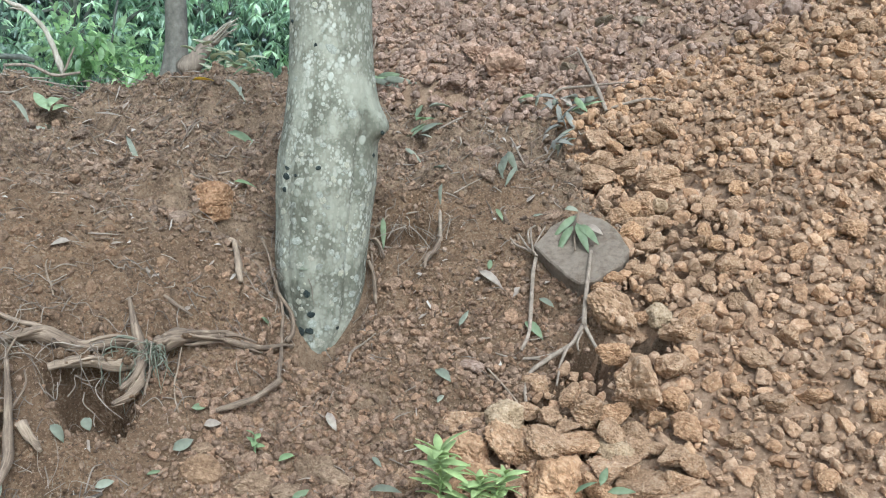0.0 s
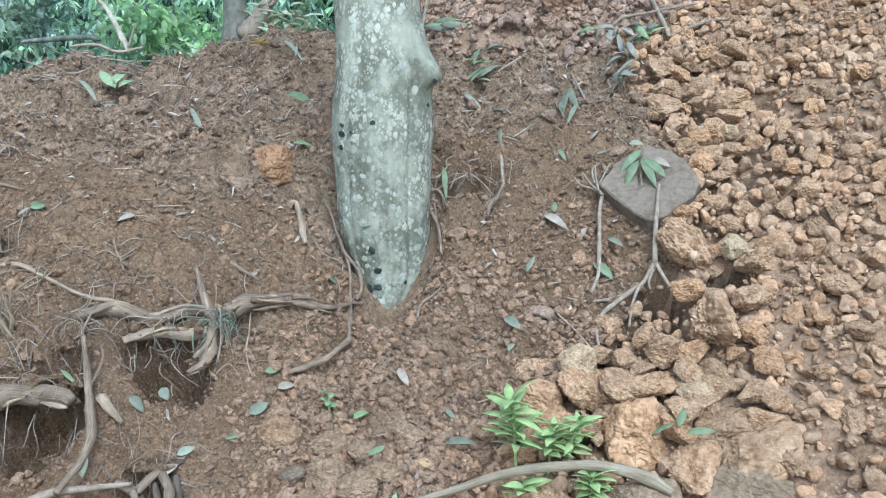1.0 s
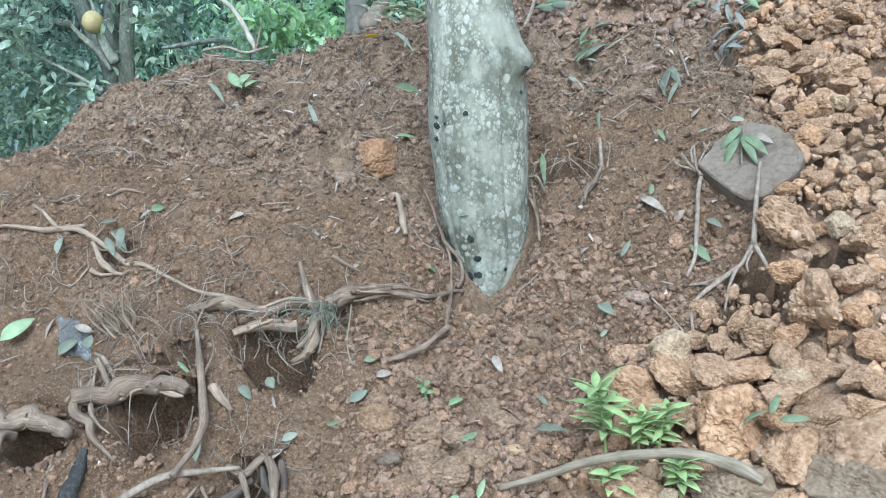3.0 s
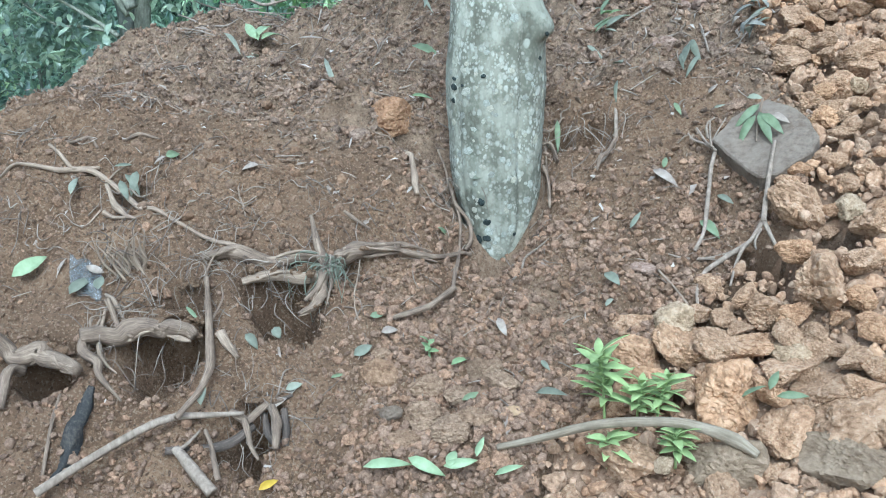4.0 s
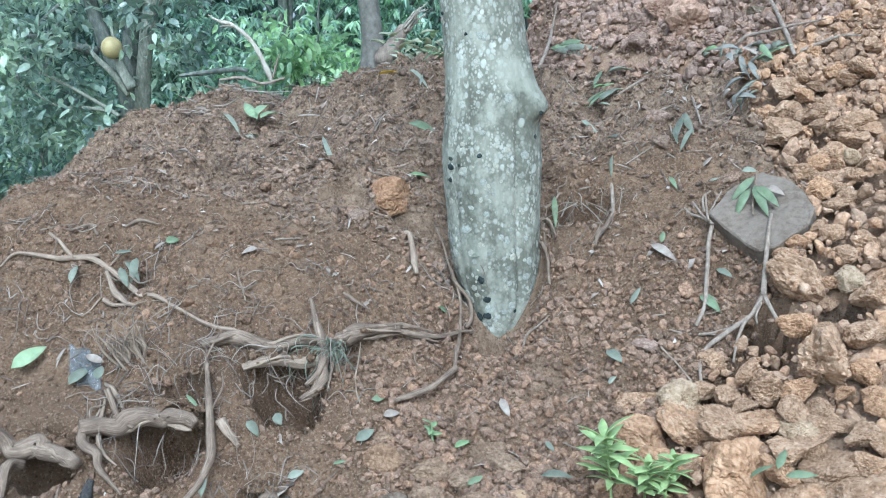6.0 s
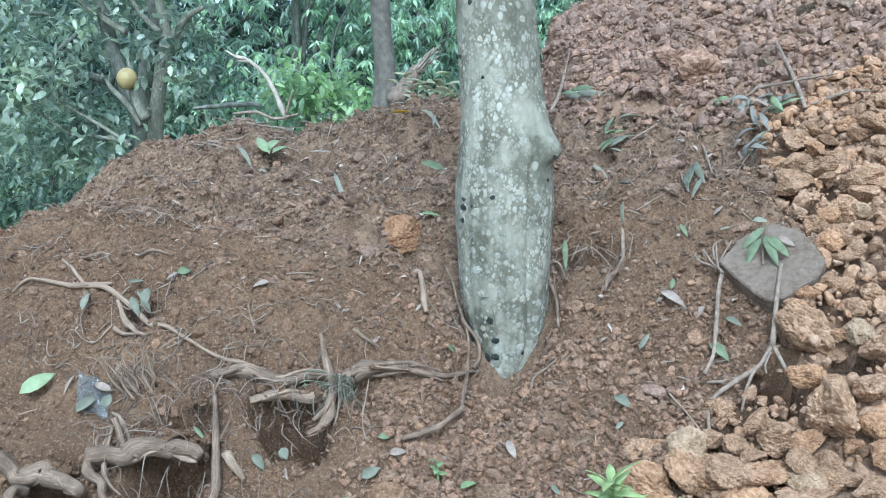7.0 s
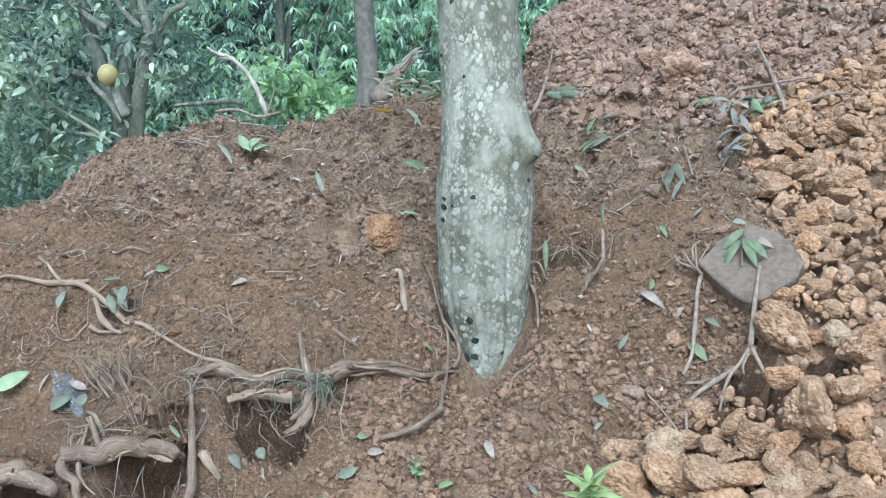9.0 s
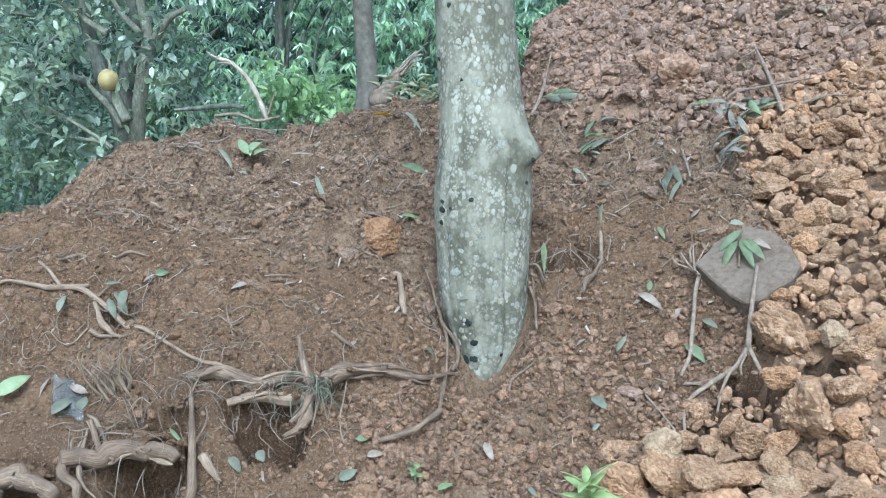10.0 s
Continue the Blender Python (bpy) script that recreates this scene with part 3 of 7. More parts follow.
# ---- the clod heap ----
hx = np.concatenate([np.arange(-1.4, 1.4, 0.018), np.arange(1.4, 4.2, 0.05)])
hy = np.concatenate([np.arange(0.3, 1.2, 0.05), np.arange(1.2, 3.2, 0.018), np.arange(3.2, 8.2, 0.036)])
HX, HY = np.meshgrid(hx, hy)
HZ = heap_rough(HX, HY)
keep = (HX > heap_edge(HY) - 0.015) & (HZ > 0.1)
hi = np.arange(HX.size).reshape(HX.shape)
hq = np.stack([hi[:-1, :-1].ravel(), hi[:-1, 1:].ravel(), hi[1:, 1:].ravel(), hi[1:, :-1].ravel()], 1)
ok = keep.ravel()[hq].all(1)
used, hq2 = np.unique(hq[ok], return_inverse=True)
hq2 = hq2.reshape(-1, 4)
heap_mesh = mesh_of("heap_soil", np.stack([HX.ravel(), (HY + caves(HX, HY)).ravel(), (HZ - sunk_by(HX, HY)).ravel()], 1)[used], hq2, FINES)
clod_heap = thing("soil_heap", "heap of tipped orange clay clods leaning on the bank", "soil heap")
part("fine_soil", heap_mesh, clod_heap, "loose orange fines between the clods")

BIG = [mesh_of("clod", *clod_shape(5, 100 + k, 10, 0.11, 0.5), CLOD, flat=True) for k in range(10)]
MEDIUM = [mesh_of("clod", *clod_shape(4, 130 + k, 9, 0.14, 0.42), CLOD, flat=True) for k in range(12)]
PALES = [mesh_of("clod", *clod_shape(5, 160 + k, 8, 0.09), PALE, flat=True) for k in range(4)]


def spin(seed):
    g = random.Random(seed)
    return Euler((g.uniform(-0.5, 0.5), g.uniform(-0.5, 0.5), g.uniform(0, 6.28))).to_matrix().to_4x4()


taken = []


def set_clod(x, y, size, shapes, label="", seed=0, lift=0.0):
    """One clod that can be told apart, its near face at that place on the heap."""
    g = random.Random(seed * 7 + 3)
    s = size * 0.62
    m = Matrix.Translation((x, y + 0.3 * s, ztop(x, y) + (lift - 0.02) * s)) @ spin(seed) @ Matrix.Diagonal((s * g.uniform(0.95, 1.1), s * g.uniform(0.9, 1.05), s * g.uniform(0.85, 1.05), 1))
    taken.append((x, y + 0.3 * s, s * 0.75))
    return part("clod", g.choice(shapes), clod_heap, label, at=m)


DARKCLAY = soil("grey_clay", (0.145, 0.105, 0.07), (0.215, 0.163, 0.113), (0.285, 0.222, 0.16), (0.35, 0.28, 0.205), "object", 1.2, 5.0, 0.3, 0.006)
GREYS = [mesh_of("clod", *clod_shape(5, 180 + k, 10, 0.07, 0.5), DARKCLAY, flat=True) for k in range(3)]
REDCLOD = soil("reddish_clod_clay", (0.165, 0.10, 0.07), (0.28, 0.184, 0.134), (0.385, 0.27, 0.205), (0.47, 0.37, 0.295), "object", 1.3, 5.0, 0.45, 0.006)
REDS = [mesh_of("clod", *clod_shape(4, 190 + k, 9, 0.15, 0.45), REDCLOD, flat=True) for k in range(6)]
# the large clods along the heap's foot
FOOT = ((-0.056, 1.866, 0.094), (0.055, 1.756, 0.1), (-0.028, 1.769, 0.101), (-0.007, 1.711, 0.092), (-0.153, 1.765, 0.058), (0.129, 1.663, 0.138), (0.183, 1.738, 0.085), (0.32, 1.823, 0.156), (0.205, 1.798, 0.084), (0.173, 1.838, 0.061),
        (0.125, 1.804, 0.054), (0.114, 1.902, 0.063), (0.088, 1.834, 0.044), (0.297, 1.714, 0.055), (0.251, 1.746, 0.053), (0.267, 1.799, 0.061), (0.297, 1.747, 0.049), (0.393, 1.732, 0.063), (0.355, 1.676, 0.058), (0.238, 1.688, 0.091),
        (0.296, 1.633, 0.079), (0.236, 1.569, 0.093), (0.34, 1.579, 0.125), (-0.046, 1.557, 0.125), (0.274, 1.687, 0.058), (0.123, 1.72, 0.071), (0.054, 1.707, 0.046), (0.39, 1.793, 0.054), (0.392, 1.865, 0.076), (0.391, 1.638, 0.057))
for k, (x, y, d) in enumerate(FOOT):
    set_clod(x, y, d, BIG, seed=k)
# round the slab and the hollow
RIM = ((0.302, 2.035, 0.108), (0.388, 2.084, 0.065), (0.438, 2.116, 0.073), (0.348, 2.165, 0.067), (0.281, 2.084, 0.065), (0.355, 2.049, 0.041), (0.413, 2.233, 0.057), (0.38, 2.31, 0.058), (0.336, 2.348, 0.072), (0.36, 2.282, 0.064), (0.436, 2.286, 0.051), (0.409, 2.36, 0.086),
       (0.47, 2.303, 0.052), (0.363, 2.349, 0.052), (0.295, 2.121, 0.048), (0.25, 2.06, 0.035), (0.34, 2.035, 0.053), (0.275, 1.918, 0.067), (0.364, 1.621, 0.063), (0.212, 1.642, 0.07), (0.339, 1.773, 0.04), (0.327, 1.712, 0.039), (0.156, 1.772, 0.04), (0.34, 1.945, 0.085), (0.43, 1.96, 0.08))
for k, (x, y, d) in enumerate(RIM):
    set_clod(x, y, d, BIG, seed=40 + k)
# the heap's upper edge
BROW = ((0.34, 2.801, 0.112), (0.313, 2.627, 0.095), (0.295, 2.515, 0.11), (0.393, 2.816, 0.051), (0.383, 2.725, 0.059), (0.379, 2.565, 0.084), (0.459, 2.495, 0.101), (0.464, 2.444, 0.081), (0.389, 2.508, 0.055),
        (0.498, 2.718, 0.069), (0.528, 2.713, 0.079), (0.416, 2.754, 0.06), (0.29, 2.731, 0.054), (0.485, 2.506, 0.083), (0.417, 2.436, 0.054), (0.511, 2.484, 0.064))
for k, (x, y, d) in enumerate(BROW):
    set_clod(x, y, d * 0.82, BIG, seed=80 + k, lift=0.1)
# pale and grey ones, and the reddish ones on the bank's shoulder
for k, (x, y, d) in enumerate(((0.038, 1.819, 0.082), (0.257, 1.725, 0.062), (0.024, 1.524, 0.031), (0.391, 2.033, 0.061), (0.438, 2.339, 0.039))):
    set_clod(x, y, d, PALES, "pale cream clay clod", 110 + k)
for k, (x, y, d) in enumerate(((0.117, 1.533, 0.12), (0.333, 1.512, 0.135), (0.469, 3.594, 0.104), (0.581, 3.487, 0.076), (0.308, 3.335, 0.08))):
    set_clod(x, y, d, GREYS, "grey-brown clay clod", 120 + k)
for k, (x, y, d) in enumerate(((0.088, 3.477, 0.131), (-0.017, 3.661, 0.111), (-0.102, 3.692, 0.106), (0.032, 3.598, 0.077), (0.125, 3.618, 0.078), (-0.084, 3.529, 0.076), (-0.127, 3.552, 0.076), (0.207, 3.391, 0.085),
                               (0.459, 3.228, 0.076), (0.379, 3.375, 0.073), (0.017, 3.931, 0.07), (-0.036, 3.485, 0.069), (0.032, 3.442, 0.068), (-0.167, 3.545, 0.07), (0.162, 3.326, 0.06))):
    set_clod(x, y, d, REDS, "reddish clay clod", 130 + k, 0.3)


def darts(n, region, radius, seed, blockers=(), overlap=0.8):
    """Places that keep their distance, the largest first."""
    g = np.random.default_rng(seed)
    x0, x1, y0, y1 = region
    x, y = g.uniform(x0, x1, n), g.uniform(y0, y1, n)
    r = np.sort(radius(g, n))[::-1]
    cell = r[0] * 2 + 1e-6
    grid, out = {}, []
    for bx, by, br in blockers:
        grid.setdefault((int(bx // cell), int(by // cell)), []).append((bx, by, br))
    for px, py, pr in zip(x, y, r):
        cx, cy = int(px // cell), int(py // cell)
        clear = True
        for i in (-1, 0, 1):
            for j in (-1, 0, 1):
                for qx, qy, qr in grid.get((cx + i, cy + j), ()):
                    if (px - qx) ** 2 + (py - qy) ** 2 < (overlap * (pr + qr)) ** 2:
                        clear = False
                        break
        if clear:
            grid.setdefault((cx, cy), []).append((px, py, pr))
            out.append((px, py, pr))
    return np.array(out)


def mixed(shares):
    """Radii for darts: (how many, from, to) for each size."""
    def draw(g, n):
        r = np.concatenate([g.uniform(a, b, k) for k, a, b in shares])
        return r
    return sum(k for k, a, b in shares), draw


def loose_bits(n, region, lo, hi, seed, shape=0.6):
    g = np.random.default_rng(seed)
    x0, x1, y0, y1 = region
    return np.stack([g.uniform(x0, x1, n), g.uniform(y0, y1, n), lo + (hi - lo) * g.power(shape, n)], 1)


total, draw = mixed(((230, 0.023, 0.033), (2800, 0.0145, 0.023), (9000, 0.009, 0.0145)))
near = darts(total, (-0.25, 1.35, 1.25, 3.1), draw, 5, taken, 0.62)
near = np.concatenate([near, loose_bits(5200, (-0.25, 1.35, 1.25, 3.1), 0.006, 0.012, 15)])
near = near[(near[:, 0] > heap_edge(near[:, 1]) + 0.015) & (pits(near[:, 0], near[:, 1]) < 0.05)]
count = 0
for x, y, r in near[:200]:
    me = MEDIUM[count % 12]
    z = ztop(x, y)
    part("clod", me, clod_heap, at=Matrix.Translation((x, y, z - float(sunk_by(x, y)) + 0.5 * r)) @ spin(900 + count) @ Matrix.Diagonal((r * 1.15, r * 1.1, r * 1.05, 1)))
    count += 1


def crowd(name, xyr, shapes, mat, parent, label, lift=0.2, seed=1):
    g = np.random.default_rng(seed)
    n = len(xyr)
    x, y, r = xyr.T
    pos = np.stack([x, y, top(x, y) + lift * r - (sunk_by(x, y) if parent else 0)], 1)
    m = turns(n, g) * (r * g.uniform(0.85, 1.2, n))[:, None, None]
    v, f = join_copies(shapes, g.integers(0, len(shapes), n), m, pos)
    me = mesh_of(name, v, f, mat, flat=True)
    ob = part(name, me, parent, label) if parent else solo(name, me, label, "soil crumbs")
    return tagged(ob, kind="stuff")


SMALL = [clod_shape(3, 300 + k, 8, 0.17, 0.38) for k in range(10)]
CHIP = [clod_shape(1, 360 + k, 8, 0.25, 0.4) for k in range(10)]
TINY = [clod_shape(2, 330 + k, 8, 0.26, 0.36) for k in range(10)]
small = near[200:]
crowd("clod_rubble", small[small[:, 2] > 0.0145], SMALL, ORANGE, clod_heap, "small orange clay clods", 0.6, 3)
crowd("clay_grit", small[small[:, 2] <= 0.0115], CHIP, ORANGE, clod_heap, "fine orange clay lumps", 0.6, 34)
crowd("clay_rubble", small[(small[:, 2] <= 0.0145) & (small[:, 2] > 0.0115)], TINY, ORANGE, clod_heap, "small orange clay lumps", 0.7, 33)
fine = loose_bits(9000, (-0.3, 1.3, 1.25, 3.1), 0.003, 0.010, 6)
fine = fine[fine[:, 0] > heap_edge(fine[:, 1]) - 0.02]
crowd("clay_dust", fine, CHIP, ORANGE, clod_heap, "crumbs of orange clay", 0.5, 4)
total, draw = mixed(((160, 0.028, 0.042), (1500, 0.02, 0.028), (6500, 0.013, 0.02)))
far = darts(total, (-1.1, 1.7, 3.05, 5.7), draw, 8, taken, 0.6)
far = np.concatenate([far, loose_bits(17000, (-1.1, 1.7, 3.05, 5.7), 0.008, 0.018, 18)])
far = far[far[:, 0] > heap_edge(far[:, 1]) - 0.03]
crowd("far_rubble", far[far[:, 2] > 0.0155], TINY, RED, clod_heap, "reddish clay clods higher on the heap", 0.6, 5)
crowd("far_grit", far[far[:, 2] <= 0.0155], CHIP, RED, clod_heap, "fine reddish clay lumps higher on the heap", 0.7, 56)
back = loose_bits(2500, (-0.8, 3.6, 4.5, 7.5), 0.015, 0.045, 19)
crowd("back_rubble", back[back[:, 0] > heap_edge(back[:, 1]) + 0.02], CHIP, RED, clod_heap, "reddish clods on the heap's back", 0.3, 57)
side = loose_bits(2500, (1.3, 3.4, 0.8, 3.1), 0.015, 0.05, 9)
crowd("side_rubble", side, CHIP, ORANGE, clod_heap, "orange clods on the heap's flank", 0.2, 6)

# ---- crumbs and lumps on the bank ----
def on_bank(p, keep):
    x, y = p[:, 0], p[:, 1]
    return p[(x < heap_edge(y) + 0.01) & (pits(x, y) < 0.03) & (rng.uniform(size=len(p)) < keep(x, y)) & (np.hypot(x + 0.44, y - 2.325) > 0.12)]


total, draw = mixed(((420, 0.0105, 0.0175), (11000, 0.005, 0.0095)))
lumps = darts(total, (-1.7, 0.35, 1.3, 2.3), draw, 21, (), 0.56)
lumps = np.concatenate([lumps, loose_bits(6000, (-1.7, 0.35, 1.3, 2.3), 0.005, 0.010, 23)])
lumps = on_bank(lumps, lambda x, y: (1 - 0.85 * compact(x, y)) * (1 - 0.7 * smooth(1.9, 2.1, y) * smooth(-0.5, -0.75, x)) * (1 - 0.75 * smooth(-0.62, -0.82, x)) * np.clip(1.05 + 1.4 * fbm(x, y, 0.35, 2, 61), 0.2, 1))
lumps[:, 2] *= 1 - 0.3 * smooth(-0.8, -1.0, lumps[:, 0])
LUMPS = [mesh_of("soil_lump", *clod_shape(3, 380 + k, 9, 0.17, 0.4), LUMP, flat=True) for k in range(10)]
for k, (x, y, r) in enumerate(lumps[:280]):
    part("soil_lump", LUMPS[k % 10], ground, at=Matrix.Translation((x, y, ztop(x, y) + 0.3 * r)) @ spin(2000 + k) @ Matrix.Scale(r * 1.15, 4))
rest = lumps[280:]
crowd("soil_lumps", rest[rest[:, 2] > 0.0082], SMALL, CRUMB, None, "brown soil lumps strewn over the bank's lower face", 0.35, 7)
crowd("soil_chips", rest[rest[:, 2] <= 0.0062], CHIP, CRUMB, None, "small chips of brown soil on the bank", 0.5, 76)
crowd("soil_bits", rest[(rest[:, 2] <= 0.0082) & (rest[:, 2] > 0.0062)], TINY, CRUMB, None, "small brown soil lumps strewn over the bank", 0.45, 77)
n = 17000
loose = np.stack([rng.uniform(-1.25, 0.3, n), 1.32 + 0.95 * rng.uniform(size=n) ** 1.15, 0.004 + 0.008 * rng.power(0.5, n)], 1)
loose = on_bank(loose, lambda x, y: (1 - compact(x, y)) ** 2 * (1 - 0.85 * smooth(1.8, 2.0, y + 0.25 * smooth(-0.5, -0.9, x))) * np.clip(1.1 + 1.5 * fbm(x, y, 0.3, 2, 64), 0.2, 1) + 0.5 * np.exp(-((x - 0.0) / 0.25) ** 2) * smooth(2.3, 2.1, y))
loose = loose[loose[:, 0] > -0.85 - 0.4 * smooth(1.7, 1.5, loose[:, 1])]
loose = loose[(loose[:, 0] > -0.6) | (rng.uniform(size=len(loose)) < 0.3)]
crowd("soil_grit", loose[loose[:, 2] <= 0.0085], CHIP, CRUMB, None, "fine crumbly soil grit on the bank's lower face", 0.6, 80)
crowd("soil_rubble", loose[loose[:, 2] > 0.0085], TINY, CRUMB, None, "crumbly brown soil rubble on the bank's lower face", 0.55, 78)
n = 5200
wall_bits = np.stack([rng.uniform(-1.3, 0.45, n), rng.uniform(1.3, 2.4, n), rng.uniform(0.004, 0.013, n)], 1)
wall_bits = wall_bits[np.abs(pits(wall_bits[:, 0], wall_bits[:, 1]) - 0.03) < 0.02]
crowd("hollow_crumbs", wall_bits, TINY, CRUMB, None, "soil crumbs lining the hollows under the roots", 0.2, 79)
total, draw = mixed(((420, 0.014, 0.026), (11000, 0.006, 0.013)))
above = darts(total, (-2.8, 0.2, 2.25, 4.5), draw, 22, (), 0.58)
above = np.concatenate([above, loose_bits(20000, (-2.8, 0.2, 2.25, 4.5), 0.004, 0.011, 24)])
above = on_bank(above, lambda x, y: (1 - 0.85 * compact(x, y)) * np.clip(1.0 + 1.3 * fbm(x, y, 0.3, 2, 62), 0.3, 1))
near_top = np.nonzero((above[:, 2] > 0.0125) & (above[:, 1] < 3.7) & (above[:, 0] > -2.1))[0][:260]
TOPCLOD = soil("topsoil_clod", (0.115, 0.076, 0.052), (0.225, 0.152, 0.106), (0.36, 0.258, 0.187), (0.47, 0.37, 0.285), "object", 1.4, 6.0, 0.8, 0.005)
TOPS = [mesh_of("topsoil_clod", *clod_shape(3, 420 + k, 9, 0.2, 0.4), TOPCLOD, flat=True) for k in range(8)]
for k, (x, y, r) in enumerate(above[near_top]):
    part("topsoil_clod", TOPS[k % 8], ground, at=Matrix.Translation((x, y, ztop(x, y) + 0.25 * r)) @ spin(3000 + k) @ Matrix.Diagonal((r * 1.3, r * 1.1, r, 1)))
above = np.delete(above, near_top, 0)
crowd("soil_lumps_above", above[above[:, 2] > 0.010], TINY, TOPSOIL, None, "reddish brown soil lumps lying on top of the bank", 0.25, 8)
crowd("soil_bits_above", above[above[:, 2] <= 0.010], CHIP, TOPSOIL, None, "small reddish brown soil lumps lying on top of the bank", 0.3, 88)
FLAKE = [(v * np.array([1.0, 0.8, 0.4]), f) for v, f in (clod_shape(1, 460 + k, 7, 0.3, 0.4) for k in range(10))]
n = 17000
flakes = np.stack([rng.uniform(-2.6, 0.35, n), 2.2 + 2.2 * rng.uniform(size=n) ** 1.3, 0.005 + 0.012 * rng.power(0.5, n)], 1)
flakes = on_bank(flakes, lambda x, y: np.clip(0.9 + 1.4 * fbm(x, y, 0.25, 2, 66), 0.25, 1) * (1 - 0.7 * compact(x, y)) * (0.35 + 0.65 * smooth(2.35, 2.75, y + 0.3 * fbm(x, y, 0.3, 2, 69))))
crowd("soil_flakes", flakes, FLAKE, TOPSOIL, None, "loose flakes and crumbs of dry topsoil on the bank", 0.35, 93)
n = 7000
scabs = np.stack([rng.uniform(-1.95, -0.5, n), rng.uniform(1.35, 2.35, n), 0.003 + 0.008 * rng.power(0.5, n)], 1)
scabs = on_bank(scabs, lambda x, y: np.clip(0.55 + 1.9 * fbm(x, y, 0.18, 3, 65), 0.1, 1))
crowd("soil_scabs", scabs, FLAKE, FACE, None, "crumbly scabs of brown soil on the bank's face", 0.3, 94)
cx = rng.uniform(-2.3, 0.35, 9000)
cy = 1.2 + 2.6 * rng.uniform(size=9000) ** 1.4
cr = 0.002 + 0.005 * rng.power(0.6, 9000)
bits_ = on_bank(np.stack([cx, cy, cr], 1), lambda x, y: 1 - 0.15 * compact(x, y))
n = 7000
face = np.stack([rng.uniform(-1.9, 0.3, n), rng.uniform(1.85, 2.7, n), 0.003 + 0.007 * rng.power(0.5, n)], 1)
face = on_bank(face, lambda x, y: np.clip(0.7 + 1.6 * fbm(x, y, 0.2, 3, 67), 0.1, 1))
sunk = darts(1500, (-1.9, 0.3, 1.85, 2.6), lambda q, m: 0.007 + 0.014 * q.power(0.45, m), 27, (), 0.8)
sunk = on_bank(sunk, lambda x, y: np.clip(0.6 + 1.8 * fbm(x, y, 0.25, 2, 68), 0.1, 1))
crowd("sunken_lumps", sunk, TINY, FACE, None, "soil lumps half sunk in the bank's firm face", -0.15, 90)
crowd("soil_specks", face, CHIP, FACE, None, "small soil chips set in the bank's firm face", 0.15, 89)
crowd("soil_crumbs", bits_, CHIP, CRUMB, None, "fine brown soil crumbs on the bank", 0.5, 9)

# ---- the lichen tree ----
TX, TY = -0.44, 2.325
tree = thing("lichen_tree", "grey-green tree trunk patched with pale lichen, rooted in the bank", "tree", at=(TX, TY, 0.85))
TRUNK_Z = (-0.12, 0.0, 0.04, 0.09, 0.145, 0.2, 0.25, 0.35, 0.45, 0.51, 0.6, 0.7, 0.8, 0.9, 1.0, 1.4, 3.6)
TRUNK_R = (0.045, 0.056, 0.074, 0.093, 0.106, 0.114, 0.1175, 0.1215, 0.128, 0.127, 0.119, 0.1085, 0.104, 0.102, 0.1005, 0.097, 0.08)
TRUNK_X = (0.006, 0.008, 0.012, 0.014, 0.013, 0.008, 0.004, 0.004, 0.005, 0.006, 0.009, 0.004, -0.004, -0.011, -0.017, -0.035, -0.12)


def trunk_at(a, z):
    """A point of the bark at an angle and height: a round stem with a groove and a fuller lobe beside it."""
    r = np.interp(z, TRUNK_Z, TRUNK_R)
    r = r * (1 + 0.015 * np.sin(2 * a + 0.6) + 0.02 * np.sin(3 * a + 1.5 * z + 1) + 0.022 * noise2(a * 2.2, z * 5 + 0 * a, 3) + 0.012 * noise2(a * 8, z * 22 + 0 * a, 6))
    low = smooth(0.02, 0.12, z) * smooth(0.75, 0.55, z)
    r = r * (1 - 0.075 * low * np.exp(-((a + 0.80) / 0.085) ** 2) + 0.02 * low * np.exp(-((a + 0.5) / 0.2) ** 2) - 0.03 * low * np.exp(-((a + 2.2) / 0.07) ** 2))
    p = np.stack([np.interp(z, TRUNK_Z, TRUNK_X) + r * np.cos(a), 0.04 * z + r * np.sin(a) - 0.6 * np.maximum(0.105 - np.interp(z, TRUNK_Z, TRUNK_R), 0) * smooth(0.4, 0.2, z), z + 0 * a], -1)
    # the healed branch stub bulges out and down
    d = p - np.array([0.115, -0.02, 0.615])
    out = np.exp(-(d[..., 0] ** 2 / 0.05 ** 2 + d[..., 1] ** 2 / 0.06 ** 2 + d[..., 2] ** 2 / 0.036 ** 2))
    ridge = np.exp(-(d[..., 0] ** 2 / 0.05 ** 2 + d[..., 1] ** 2 / 0.05 ** 2 + (d[..., 2] - 0.06) ** 2 / 0.06 ** 2))
    p[..., 0] += 0.036 * out + 0.012 * ridge
    p[..., 2] -= 0.012 * out
    return p


rows, around = 170, 128
A_, Z_ = np.meshgrid(np.linspace(-np.pi, np.pi, around, endpoint=False), np.concatenate([np.linspace(-0.12, 1.3, 130), np.linspace(1.35, 3.6, 40)]))
tv = trunk_at(A_, Z_).reshape(-1, 3)
ti = np.arange(rows * around).reshape(rows, around)
tq = np.stack([ti[:-1], np.roll(ti[:-1], -1, 1), np.roll(ti[1:], -1, 1), ti[1:]], -1).reshape(-1, 4)
part("trunk", mesh_of("trunk", tv, tq, LICHEN), tree)


